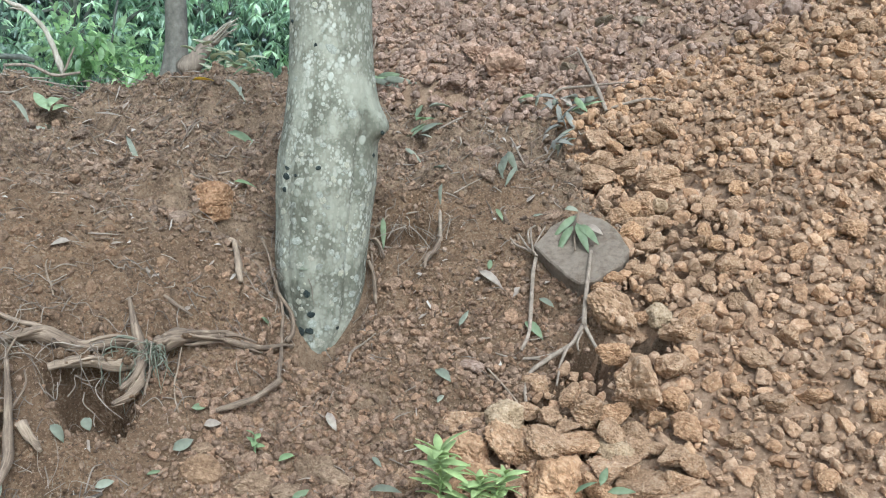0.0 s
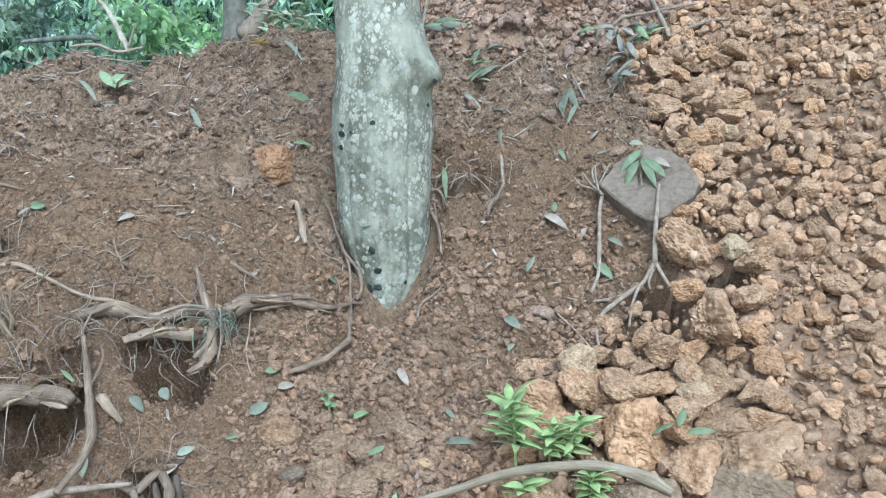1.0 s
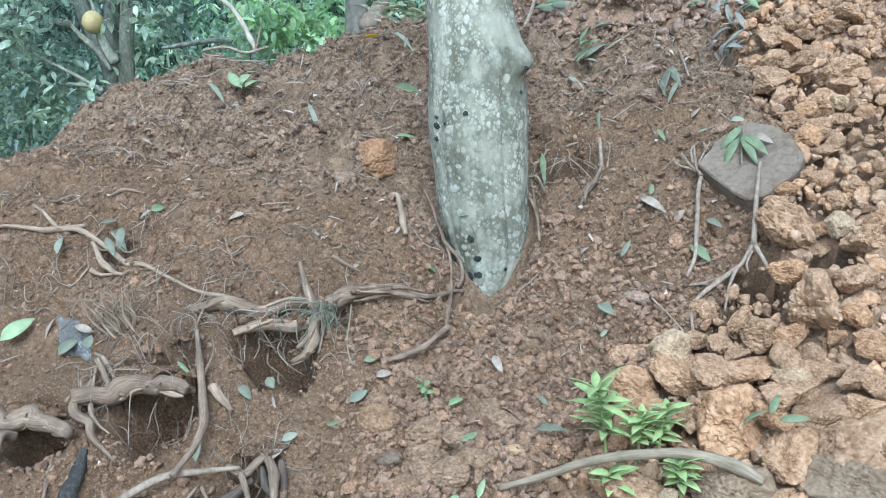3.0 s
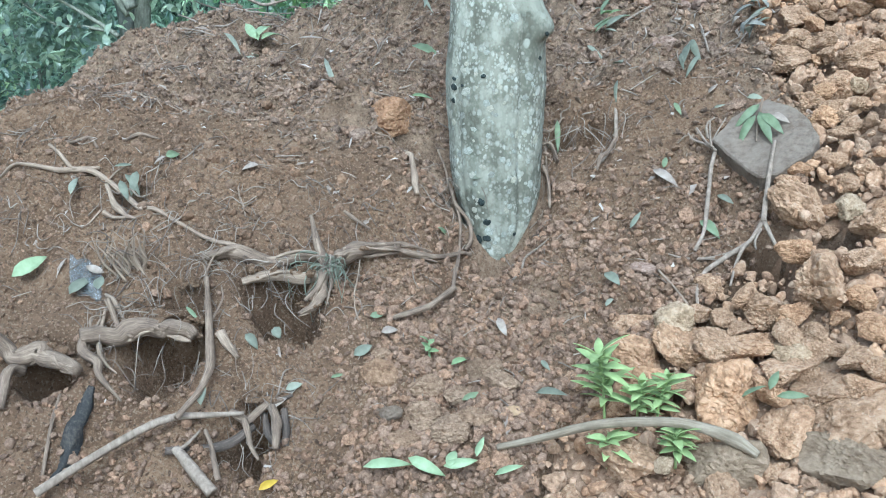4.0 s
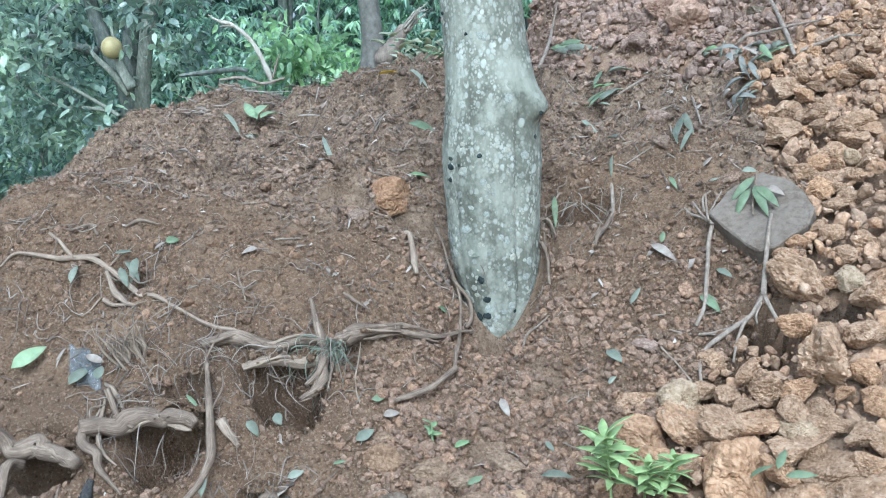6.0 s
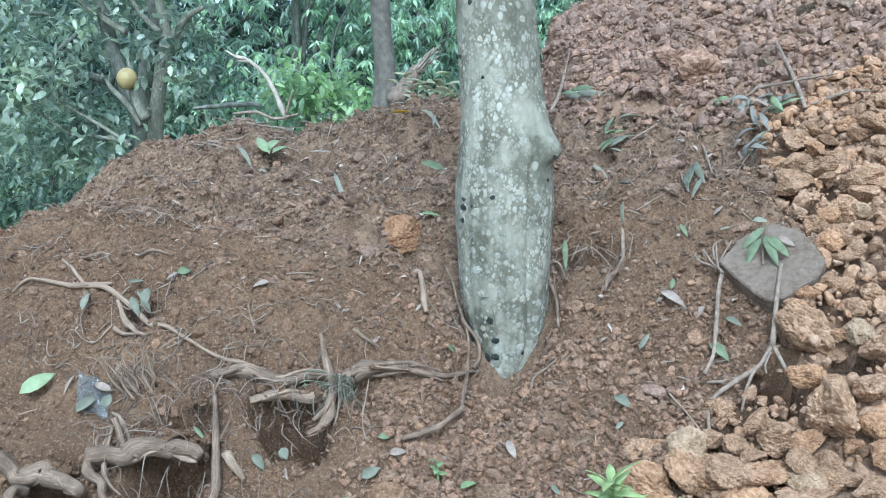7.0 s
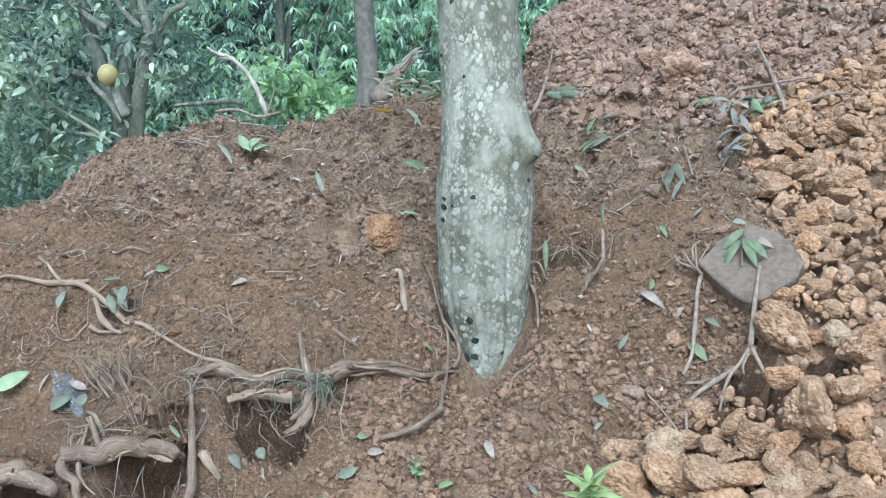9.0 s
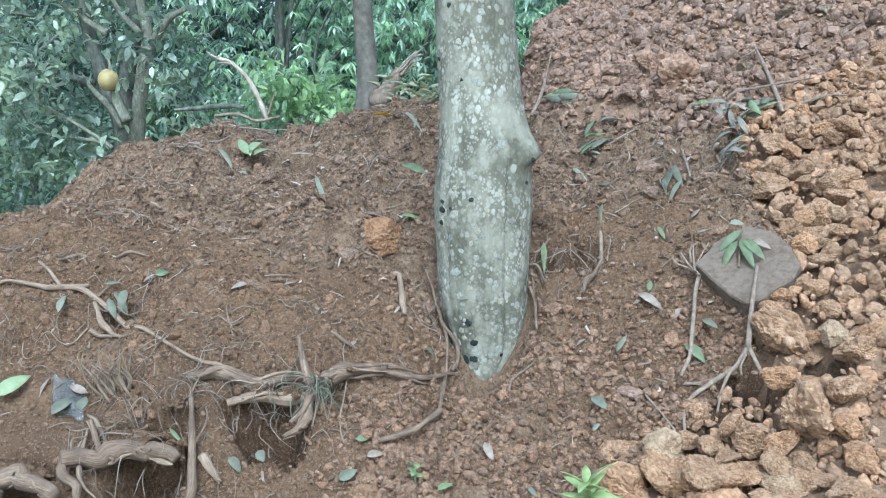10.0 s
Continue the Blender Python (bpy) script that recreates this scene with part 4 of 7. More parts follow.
def crust(seed):
    """A round, slightly domed crust of lichen with a lobed rim."""
    g = np.random.default_rng(seed)
    k = 18
    a = np.linspace(0, 2 * np.pi, k, endpoint=False)
    r = 1 + 0.10 * np.sin(2 * a + g.uniform(0, 6)) + 0.07 * np.sin(5 * a + g.uniform(0, 6)) + g.normal(0, 0.03, k)
    v = [np.stack([r * q * np.cos(a), r * q * np.sin(a), np.full(k, h)], 1) for q, h in ((1.0, -0.16), (0.93, 0.07), (0.7, 0.10))]
    v = np.concatenate(v + [np.array([[0, 0, 0.08]])])
    f = [(i + o, (i + 1) % k + o, (i + 1) % k + o + k, i + o + k) for o in (0, k) for i in range(k)] + [(2 * k + i, 2 * k + (i + 1) % k, 3 * k) for i in range(k)]
    return v, f


CRUST = soil("pale_lichen", (0.225, 0.22, 0.175), (0.315, 0.31, 0.255), (0.405, 0.40, 0.34), (0.46, 0.455, 0.395), "object", 1.5, 6.0, 0.6, 0.002)
CRUSTS = [mesh_of("lichen_patch", *crust(660 + k), CRUST) for k in range(7)]
g = np.random.default_rng(655)
spots = []
while len(spots) < 260:
    a, z, s = g.uniform(-2.9, 0.25), g.uniform(0.02, 1.25), 0.003 + 0.009 * g.power(0.5)
    z = z if g.uniform() < 0.45 else 0.05 + 0.5 * (z / 1.25)
    if 0.55 < z < 0.68 and a > -0.7:
        continue
    if all(math.hypot((a - b) * 0.115, z - c) > 0.7 * (s + q) for b, c, q in spots):
        spots.append((a, z, s))
for k, (a, z, s) in enumerate(spots):
    p, du, dv = (trunk_at(np.array(q), np.array(h)) for q, h in ((a, z), (a + 0.02, z), (a, z + 0.004)))
    u, w = Vector(du - p).normalized(), Vector(dv - p).normalized()
    n_ = u.cross(w).normalized()
    m = Matrix((u, n_.cross(u), n_)).transposed().to_4x4()
    part("lichen_patch", CRUSTS[k % 7], tree, at=Matrix.Translation(Vector(p)) @ m @ Matrix.Rotation(0.7 * k, 4, "Z") @ Matrix.Diagonal((s, s * 1.15, 0.007, 1)))


MOSS = soil("black_moss", (0.018, 0.022, 0.02), (0.035, 0.042, 0.038), (0.06, 0.07, 0.06), (0.09, 0.10, 0.09), "noise", 30, 200, 0.2)
for k, (a, z, s) in enumerate(((-2.30, 0.486, 0.006), (-2.30, 0.467, 0.009), (-2.34, 0.432, 0.007), (-2.06, 0.471, 0.004), (-1.62, 0.495, 0.006), (-2.05, 0.975, 0.0055), (-2.55, 0.845, 0.006), (-1.82, 0.79, 0.004), (-0.02, 0.617, 0.010), (-1.75, 0.178, 0.009), (-1.68, 0.125, 0.009), (-1.72, 0.08, 0.010), (-2.0, 0.075, 0.011), (-0.9, 0.088, 0.005), (-0.35, 0.53, 0.006), (-0.5, 0.6, 0.006))):
    v, f = clod_shape(3, 640 + k, 8, 0.2, 0.6)
    p, du = trunk_at(np.array(a), np.array(z)), trunk_at(np.array(a + 0.02), np.array(z))
    side = (du - p) / np.linalg.norm(du - p)
    d = np.cross(side, [0, 0, 1])
    v = np.outer(v[:, 0] * s, side) + np.outer(v[:, 1] * s * 1.25, [0, 0, 1]) + np.outer(v[:, 2] * 0.0035, d)
    part("moss_spot", mesh_of("moss_spot", v + p, f, MOSS), tree, "spot of black moss")


def leaf_cloud(n, centre, size, leaf, seed, clumps=40, droop=0.5, spread=0.2, shape=(0.42, 4), near_=False, whorl=0):
    """A crown of separate leaves, gathered in clumps on twigs, with gaps between."""
    g = np.random.default_rng(seed)
    c = g.normal(size=(clumps, 3))
    c /= np.linalg.norm(c, axis=1, keepdims=True)
    c *= g.uniform(0.25, 1.0, (clumps, 1)) ** 0.5
    c = np.asarray(centre) + c * np.asarray(size)
    k = g.integers(0, clumps, n)
    pos = c[k] + g.normal(size=(n, 3)) * spread * np.array([1, 1, 0.7]) * g.uniform(0.5, 1.3, (clumps, 1))[k]
    yaw, pitch, roll = g.uniform(0, 6.28, n), g.normal(droop, 0.5, n), g.normal(0, 0.6, n)
    if whorl:
        i_w = (np.arange(n) // whorl) * whorl
        pos = pos[i_w] + g.normal(0, 0.008, (n, 3))
        yaw = yaw[i_w] + (np.arange(n) % whorl) * 2.4
        pitch = np.abs(pitch[i_w]) * 0.6 + g.normal(0.35, 0.2, n)
        roll = roll * 0.5
    L = leaf * g.uniform(0.65, 1.25, n)
    wd = shape[0]
    lv = np.array([(0, 0, 0), (0.45, -wd / 2, 0.06), (0.45, wd / 2, 0.06), (1, 0, -0.1)])
    lf = np.array([(0, 1, 3), (0, 3, 2)])
    if near_:
        lv = np.array([(0, 0, 0), (0.25, -wd * 0.42, 0.05), (0.25, 0, 0), (0.25, wd * 0.42, 0.05), (0.62, -wd * 0.45, 0.02), (0.62, 0, -0.04), (0.62, wd * 0.45, 0.02), (1, 0, -0.15)])
        lf = np.array([(0, 1, 2), (0, 2, 3), (1, 4, 5), (1, 5, 2), (2, 5, 6), (2, 6, 3), (4, 7, 5), (5, 7, 6)])
    cy_, sy_, cp, sp, cr_, sr_ = np.cos(yaw), np.sin(yaw), np.cos(pitch), np.sin(pitch), np.cos(roll), np.sin(roll)
    o, i_ = np.zeros(n), np.ones(n)
    Rz = np.stack([np.stack([cy_, -sy_, o], -1), np.stack([sy_, cy_, o], -1), np.stack([o, o, i_], -1)], 1)
    Ry = np.stack([np.stack([cp, o, sp], -1), np.stack([o, i_, o], -1), np.stack([-sp, o, cp], -1)], 1)
    Rx = np.stack([np.stack([i_, o, o], -1), np.stack([o, cr_, -sr_], -1), np.stack([o, sr_, cr_], -1)], 1)
    m = np.einsum("nij,njk,nkl->nil", Rz, Ry, Rx) * L[:, None, None]
    return join_copies([(lv, lf)], np.zeros(n, int), m, pos), c


for k, (a, reach) in enumerate(((0.4, 1.0), (2.3, 1.1), (4.4, 0.9))):
    limb = tube([(-0.09, 0.19, 3.2), (0.3 * math.cos(a) - 0.09, 0.3 * math.sin(a) + 0.2, 3.7), (reach * math.cos(a), reach * math.sin(a), 4.5)], (0.06, 0.045, 0.015), 10, 5, 0.06, k)
    part("limb", mesh_of("limb", *limb, GREYBARK), tree)
(cv, cf), _ = leaf_cloud(1500, (0, 0.2, 4.5), (1.3, 1.3, 0.7), 0.10, 77, 46)
part("crown", mesh_of("crown", cv, cf, TREELEAF), tree)

# ---- trees and shrubs behind the bank ----
def broadleaf(name, label, base, height, spread, leaf, n, mat, seed, bark=DARKBARK, low=0.3, trunk_r=0.09, clumps=60, category="tree", group="trees behind the bank", lean=(0, 0), shape=(0.42, 4), puff=0.22, whorl=0):
    g = random.Random(seed)
    x, y = base
    z = float(mound(np.array([x]), np.array([y]))[0]) - 0.05
    t = thing(name, label, category, group, (x, y, z))
    tip = (lean[0], lean[1], height * 0.8)
    tr = tube([(0, 0, 0), (0.3 * lean[0] + g.uniform(-.05, .05), 0.3 * lean[1], height * 0.35), tip], (trunk_r, trunk_r * 0.75, trunk_r * 0.3), 12, 8, 0.08, seed)
    part("trunk", mesh_of("trunk", *tr, bark), t)
    mid = (lean[0] * 0.7, lean[1] * 0.7, height * (low + 1) / 2)
    (v, f), c = leaf_cloud(n, mid, (spread, spread, height * (1 - low) / 2), leaf, seed, clumps, shape=shape, spread=puff, near_=y < 8, whorl=whorl)
    order = list(range(len(c)))
    g.shuffle(order)
    for k in order[:9]:
        q = c[k]
        h0 = height * g.uniform(0.2, 0.6)
        b0 = (0.3 * lean[0] * h0 / (height * 0.35) if h0 < height * 0.35 else lean[0] * 0.6, 0, h0)
        limb = tube([b0, ((b0[0] + q[0]) / 2 + g.uniform(-.15, .15), q[1] / 2, (h0 + q[2]) / 2 + 0.15), tuple(q)], (trunk_r * 0.35, trunk_r * 0.2, 0.006), 6, 4, 0.08, seed + k)
        part("limb", mesh_of("limb", *limb, bark), t)
    part("crown", mesh_of("crown", v, f, mat), t)
    return t


def base_of(p):
    return p[0], p[1]


LABELS = ("broadleaf tree with dense dark glossy green leaves", "broadleaf tree with bright green hanging leaves", "leafy shrub with light green leaves behind the bank")
DROOPING = dict(shape=(0.27, 4), whorl=7)
broadleaf("broadleaf_tree", LABELS[0], base_of((-5.800, 7.400, 1.505)), 3.4, 1.5, 0.085, 8000, DARKLEAF, 401, low=0.05, clumps=80, puff=0.2)
broadleaf("broadleaf_tree", LABELS[0], base_of((-4.987, 9.200, 1.761)), 3.7, 1.7, 0.13, 8000, DARKLEAF, 402, low=0.05, clumps=75, puff=0.24, **DROOPING)
broadleaf("broadleaf_tree", LABELS[1], base_of((-3.354, 8.000, 1.978)), 3.5, 1.15, 0.125, 8400, BRIGHTLEAF, 403, low=0.2, clumps=52, puff=0.24, **DROOPING)
broadleaf("broadleaf_tree", LABELS[1], base_of((-2.606, 9.600, 2.253)), 3.8, 1.5, 0.13, 8000, BRIGHTLEAF, 404, low=0.22, clumps=56, puff=0.26, **DROOPING)
broadleaf("broadleaf_tree", LABELS[1], base_of((-1.35, 9.9, 2.3)), 3.9, 1.2, 0.13, 7000, BRIGHTLEAF, 413, low=0.25, clumps=50, puff=0.26, **DROOPING)
# the trees further back take the leaf colour with shade painted in
broadleaf("broadleaf_tree", LABELS[0], base_of((-3.962, 11.500, 2.120)), 4.0, 1.8, 0.14, 7000, SHADELEAF, 405, low=0.02, clumps=120, puff=0.3)
broadleaf("broadleaf_tree", LABELS[0], base_of((-1.531, 12.000, 2.363)), 4.4, 2.2, 0.14, 7000, SHADELEAF, 406, low=0.02, clumps=130, puff=0.3)
broadleaf("broadleaf_tree", LABELS[0], base_of((-7.451, 11.000, 1.818)), 4.2, 2.2, 0.14, 7000, SHADELEAF, 407, low=0.02, clumps=130, puff=0.3)
broadleaf("broadleaf_tree", LABELS[0], base_of((-8.285, 9.000, 1.817)), 4.2, 2.2, 0.10, 8500, TREELEAF, 408, low=0.05, clumps=120)
broadleaf("broadleaf_tree", LABELS[0], base_of((-6.417, 13.500, 2.253)), 4.8, 2.6, 0.16, 8000, SHADELEAF, 409, low=0.0, clumps=110, puff=0.35)
broadleaf("broadleaf_tree", LABELS[0], base_of((-3.019, 14.500, 2.206)), 4.9, 2.8, 0.16, 8000, SHADELEAF, 410, low=0.0, clumps=110, puff=0.35)
broadleaf("broadleaf_tree", LABELS[0], base_of((-11.165, 15.000, 2.423)), 5.2, 3.0, 0.16, 8000, SHADELEAF, 411, low=0.0, clumps=110, puff=0.35)
broadleaf("shrub", LABELS[2], base_of((-2.325, 5.700, 1.541)), 1.35, 0.42, 0.085, 1100, SHRUBLEAF, 420, low=0.2, trunk_r=0.02, clumps=24, category="shrub", group="shrubs behind the bank", puff=0.12)
broadleaf("shrub", LABELS[2], base_of((-2.116, 6.000, 1.572)), 1.45, 0.35, 0.08, 900, SHRUBLEAF, 421, low=0.2, trunk_r=0.02, clumps=20, category="shrub", group="shrubs behind the bank", puff=0.12)
broadleaf("shrub", "shrub with dark green leaves low beside the bank", base_of((-4.718, 6.200, 0.953)), 1.5, 0.7, 0.085, 2400, DARKLEAF, 422, low=0.0, trunk_r=0.02, clumps=40, category="shrub", group="shrubs behind the bank", puff=0.15)
broadleaf("shrub", "shrub with dark green leaves low beside the bank", base_of((-3.254, 6.800, 1.535)), 1.6, 0.5, 0.085, 1500, TREELEAF, 423, low=0.0, trunk_r=0.02, clumps=30, category="shrub", group="shrubs behind the bank", puff=0.15)

# woods that close the view all round, their shade painted in the leaf colour
g = np.random.default_rng(500)
wv, wf, base = [], [], 0
for k in range(26):
    a = 2 * math.pi * k / 26 + g.uniform(-0.08, 0.08)
    dist = g.uniform(21, 27)
    (v, f), _ = leaf_cloud(1000, (dist * math.sin(a), dist * math.cos(a), 1.8), (3.6, 3.6, 3.2), 0.45, 510 + k, 60, spread=0.5)
    wv.append(v)
    wf.append(f + base)
    base += len(v)
solo("far_woods", mesh_of("far_woods", np.concatenate(wv), np.concatenate(wf), SHADELEAF), "distant belt of green woodland round the garden", "woods", kind="stuff")

# ---- roots, sticks and branches ----
def settle(p):
    """A place on the smooth relief, shifted to the rough soil there."""
    x, y, z = p
    d = ztop(x, y) - float(surface(x, y))
    return x, y, z + min(max(d, -0.02), 0.06)


def limb_mesh(name, v, f, mat, sides):
    """A limb's mesh with the run of its fibres stored for the bark."""
    v = np.asarray(v, float)
    rings = v.reshape(-1, sides, 3)
    mid = rings.mean(1)
    run = np.concatenate([[0.0], np.cumsum(np.linalg.norm(np.diff(mid, axis=0), axis=1))])
    size = np.linalg.norm(rings - mid[:, None], axis=2).mean()
    turn = np.linspace(0, 2 * np.pi, sides, endpoint=False)
    q = np.stack([np.broadcast_to(np.cos(turn) * size, (len(mid), sides)), np.broadcast_to(np.sin(turn) * size, (len(mid), sides)), np.broadcast_to(run[:, None] * 0.1 + v[0, 0] * 3, (len(mid), sides))], 2)
    me = mesh_of(name, v, f, mat)
    me.attributes.new("fibre", "FLOAT_VECTOR", "POINT").data.foreach_set("vector", q.astype(np.float32).ravel())
    return me


def limb_thing(name, label, category, points, radii, mat, group="", sides=12, per=7, wob=0.14, seed=0, forks=()):
    """A root or stick as one thing; forks, if any, are its parts."""
    if np.asarray(points)[:, 1].max() < 4.0:
        if name in ("stick", "branch", "sapling"):
            rise = float(np.mean([settle(p)[2] - p[2] for p in points]))
            points = [(x, y, z + rise) for x, y, z in points]
            forks = [([(x, y, z + rise) for x, y, z in pts], rad) for pts, rad in forks]
        else:
            points = [settle(p) for p in points]
            forks = [([settle(p) for p in pts], rad) for pts, rad in forks]
    base = np.asarray(points[0], float)
    v, f = tube(np.asarray(points) - base, radii, sides, per, wob, seed)
    ob = solo(name, limb_mesh(name, v, f, mat, sides), label, category, group, tuple(base))
    if max(radii) > 0.0095 and mat in (ROOT, PALEWOOD):
        g = np.random.default_rng(seed + 400)
        line = spline(np.asarray(points) - base, 5)
        size = np.interp(np.linspace(0, 1, len(line)), np.linspace(0, 1, len(radii)), radii)
        for k in range(7):
            i0 = int(g.integers(0, max(1, len(line) - 6)))
            i1 = min(len(line), i0 + int(g.integers(6, 16)))
            a0, tw = g.uniform(0, 6.28), g.normal(0, 0.12)
            ang = a0 + tw * np.arange(i1 - i0)
            q = line[i0:i1] + np.stack([0.3 * np.cos(ang), -np.abs(np.cos(ang)), np.sin(ang)], 1) * (size[i0:i1] * 0.92)[:, None]
            if g.uniform() < 0.5:
                q[-1] += g.normal(0, 0.012, 3) + np.array([0, -0.01, 0])
            w = size[i0:i1].max() * g.uniform(0.14, 0.34)
            v, f = tube(q, (w * 0.5, w, w * 0.8, w * 0.2), 7, 3, 0.2, seed + k)
            part("strand", limb_mesh("strand", v, f, PALEWOOD if k % 3 == 0 else mat, 7), ob)
    for k, (pts, rad) in enumerate(forks):
        v, f = tube(np.asarray(pts) - base, rad, max(6, sides - 2), per, wob, seed + k + 1)
        part("fork", limb_mesh("fork", v, f, mat, max(6, sides - 2)), ob)
    return ob


ROOTS = "exposed roots on the bank"
limb_thing("root", "long thin pale root lying across the bank", "root", ((-1.620, 1.917, 1.150), (-1.574, 1.922, 1.148), (-1.524, 1.916, 1.134), (-1.466, 1.925, 1.129), (-1.424, 1.945, 1.133), (-1.378, 1.962, 1.135), (-1.331, 1.961, 1.126), (-1.281, 1.939, 1.105), (-1.230, 1.900, 1.073), (-1.174, 1.878, 1.053), (-1.105, 1.874, 1.043), (-1.024, 1.854, 1.017), (-0.965, 1.848, 1.000), (-0.910, 1.848, 0.985)),
           (0.004, 0.0055, 0.0065, 0.0075, 0.0065, 0.005, 0.004), PALEWOOD, ROOTS, seed=1,
           forks=((((-1.509, 1.976, 1.173), (-1.470, 1.963, 1.156), (-1.432, 1.946, 1.136)), (0.005, 0.006)), (((-1.430, 1.943, 1.136), (-1.407, 1.958, 1.142), (-1.370, 1.970, 1.142)), (0.006, 0.004)),
                  (((-1.335, 1.941, 1.118), (-1.304, 1.911, 1.093), (-1.266, 1.883, 1.068), (-1.213, 1.855, 1.044)), (0.005, 0.008, 0.004)), (((-1.319, 1.888, 1.076), (-1.279, 1.878, 1.063), (-1.235, 1.861, 1.047)), (0.005, 0.003)),
                  (((-1.328, 1.891, 1.072), (-1.337, 1.859, 1.052), (-1.345, 1.833, 1.036)), (0.003, 0.002))))
limb_thing("root", "short pale root stub on the bank's face", "root", ((-1.508, 2.008, 1.190), (-1.478, 2.025, 1.194), (-1.438, 2.044, 1.197), (-1.405, 2.022, 1.175)), (0.004, 0.005, 0.003), ROOT, ROOTS, seed=2)
limb_thing("root", "short pale root stub on the bank's face", "root", ((-1.340, 2.049, 1.178), (-1.315, 2.081, 1.189), (-1.263, 2.084, 1.181)), (0.004, 0.005, 0.002), ROOT, ROOTS, seed=3)
limb_thing("root", "thick brown root running level to a split broken end", "root", ((-1.012, 1.800, 0.979), (-0.940, 1.823, 0.981), (-0.881, 1.846, 0.981), (-0.797, 1.877, 0.978), (-0.733, 1.907, 0.974)), (0.009, 0.016, 0.013, 0.013, 0.010), ROOT, ROOTS, seed=4, sides=16)
limb_thing("root", "thick brown root splitting into pale torn strands", "root", ((-0.738, 1.910, 0.983), (-0.707, 1.932, 0.986), (-0.661, 1.964, 0.987), (-0.602, 1.997, 0.982)), (0.014, 0.019, 0.018, 0.011), ROOT, ROOTS, seed=5, sides=16,
           forks=((((-0.627, 1.990, 0.988), (-0.577, 2.001, 0.968), (-0.519, 2.023, 0.944)), (0.008, 0.006, 0.002)), (((-0.615, 1.991, 0.980), (-0.542, 2.027, 0.958), (-0.494, 2.180, 0.920), (-0.477, 2.201, 0.917)), (0.008, 0.006, 0.005)),
                  (((-0.603, 2.001, 0.991), (-0.565, 2.012, 0.976), (-0.536, 2.032, 0.965)), (0.006, 0.002)), (((-0.648, 1.969, 0.997), (-0.602, 1.999, 0.994), (-0.574, 2.007, 0.983)), (0.007, 0.003))))
limb_thing("root", "peeling grey-brown root over a dark hollow", "root", ((-0.915, 1.786, 0.953), (-0.879, 1.804, 0.958), (-0.833, 1.825, 0.959), (-0.780, 1.842, 0.951), (-0.741, 1.867, 0.956)), (0.008, 0.014, 0.015, 0.012, 0.007), PALEWOOD, ROOTS, seed=6, sides=16)
limb_thing("root", "upright twisted brown root beside a dark hollow", "root", ((-0.804, 1.946, 1.047), (-0.770, 1.900, 0.999), (-0.750, 1.864, 0.963), (-0.742, 1.826, 0.930), (-0.750, 1.789, 0.903), (-0.774, 1.762, 0.890)), (0.004, 0.010, 0.014, 0.013, 0.010, 0.006), ROOT, ROOTS, seed=7, sides=16,
           forks=((((-0.744, 1.848, 0.962), (-0.748, 1.807, 0.930), (-0.765, 1.779, 0.916)), (0.009, 0.004)), (((-0.751, 1.880, 0.972), (-0.726, 1.861, 0.944), (-0.722, 1.798, 0.894)), (0.006, 0.002))))
limb_thing("root", "thin brown root climbing beside the tree", "root", ((-0.592, 2.340, 1.161), (-0.556, 2.284, 1.104), (-0.536, 2.255, 1.058), (-0.516, 2.244, 1.023), (-0.489, 2.241, 0.987), (-0.481, 2.221, 0.948), (-0.488, 2.197, 0.927)), (0.003, 0.0042, 0.0045, 0.005, 0.005, 0.004), ROOT, ROOTS, seed=8,
           forks=((((-0.520, 2.249, 1.030), (-0.507, 2.221, 0.977), (-0.503, 2.179, 0.928), (-0.479, 2.047, 0.910), (-0.470, 1.960, 0.896)), (0.005, 0.004, 0.005)), (((-0.467, 1.976, 0.898), (-0.501, 1.922, 0.882), (-0.543, 1.876, 0.866), (-0.581, 1.843, 0.855)), (0.006, 0.007, 0.006))))
limb_thing("root", "bent pinkish root stub sticking out of the soil", "root", ((-0.664, 2.294, 1.159), (-0.650, 2.287, 1.151), (-0.637, 2.244, 1.125), (-0.620, 2.208, 1.095), (-0.610, 2.181, 1.072)), (0.007, 0.008, 0.008, 0.007), PALEWOOD, ROOTS, seed=9)
limb_thing("root", "stout arched root torn at the end above a hollow", "root", ((-1.186, 1.565, 0.851), (-1.150, 1.596, 0.869), (-1.105, 1.623, 0.880), (-1.056, 1.645, 0.887), (-1.007, 1.651, 0.881), (-0.966, 1.645, 0.867)), (0.014, 0.018, 0.021, 0.021, 0.018, 0.011), ROOT, ROOTS, seed=10, sides=16,
           forks=((((-1.185, 1.586, 0.861), (-1.174, 1.549, 0.833), (-1.136, 1.531, 0.812), (-1.109, 1.515, 0.795), (-1.066, 1.503, 0.776)), (0.008, 0.010, 0.008, 0.003)), (((-1.154, 1.629, 0.919), (-1.126, 1.608, 0.899), (-1.085, 1.596, 0.880)), (0.006, 0.007, 0.003)),
                  (((-1.120, 1.625, 0.909), (-1.105, 1.618, 0.902), (-1.090, 1.634, 0.911)), (0.004, 0.005, 0.002)), (((-1.172, 1.580, 0.875), (-1.183, 1.602, 0.893), (-1.157, 1.615, 0.899)), (0.003, 0.002))))
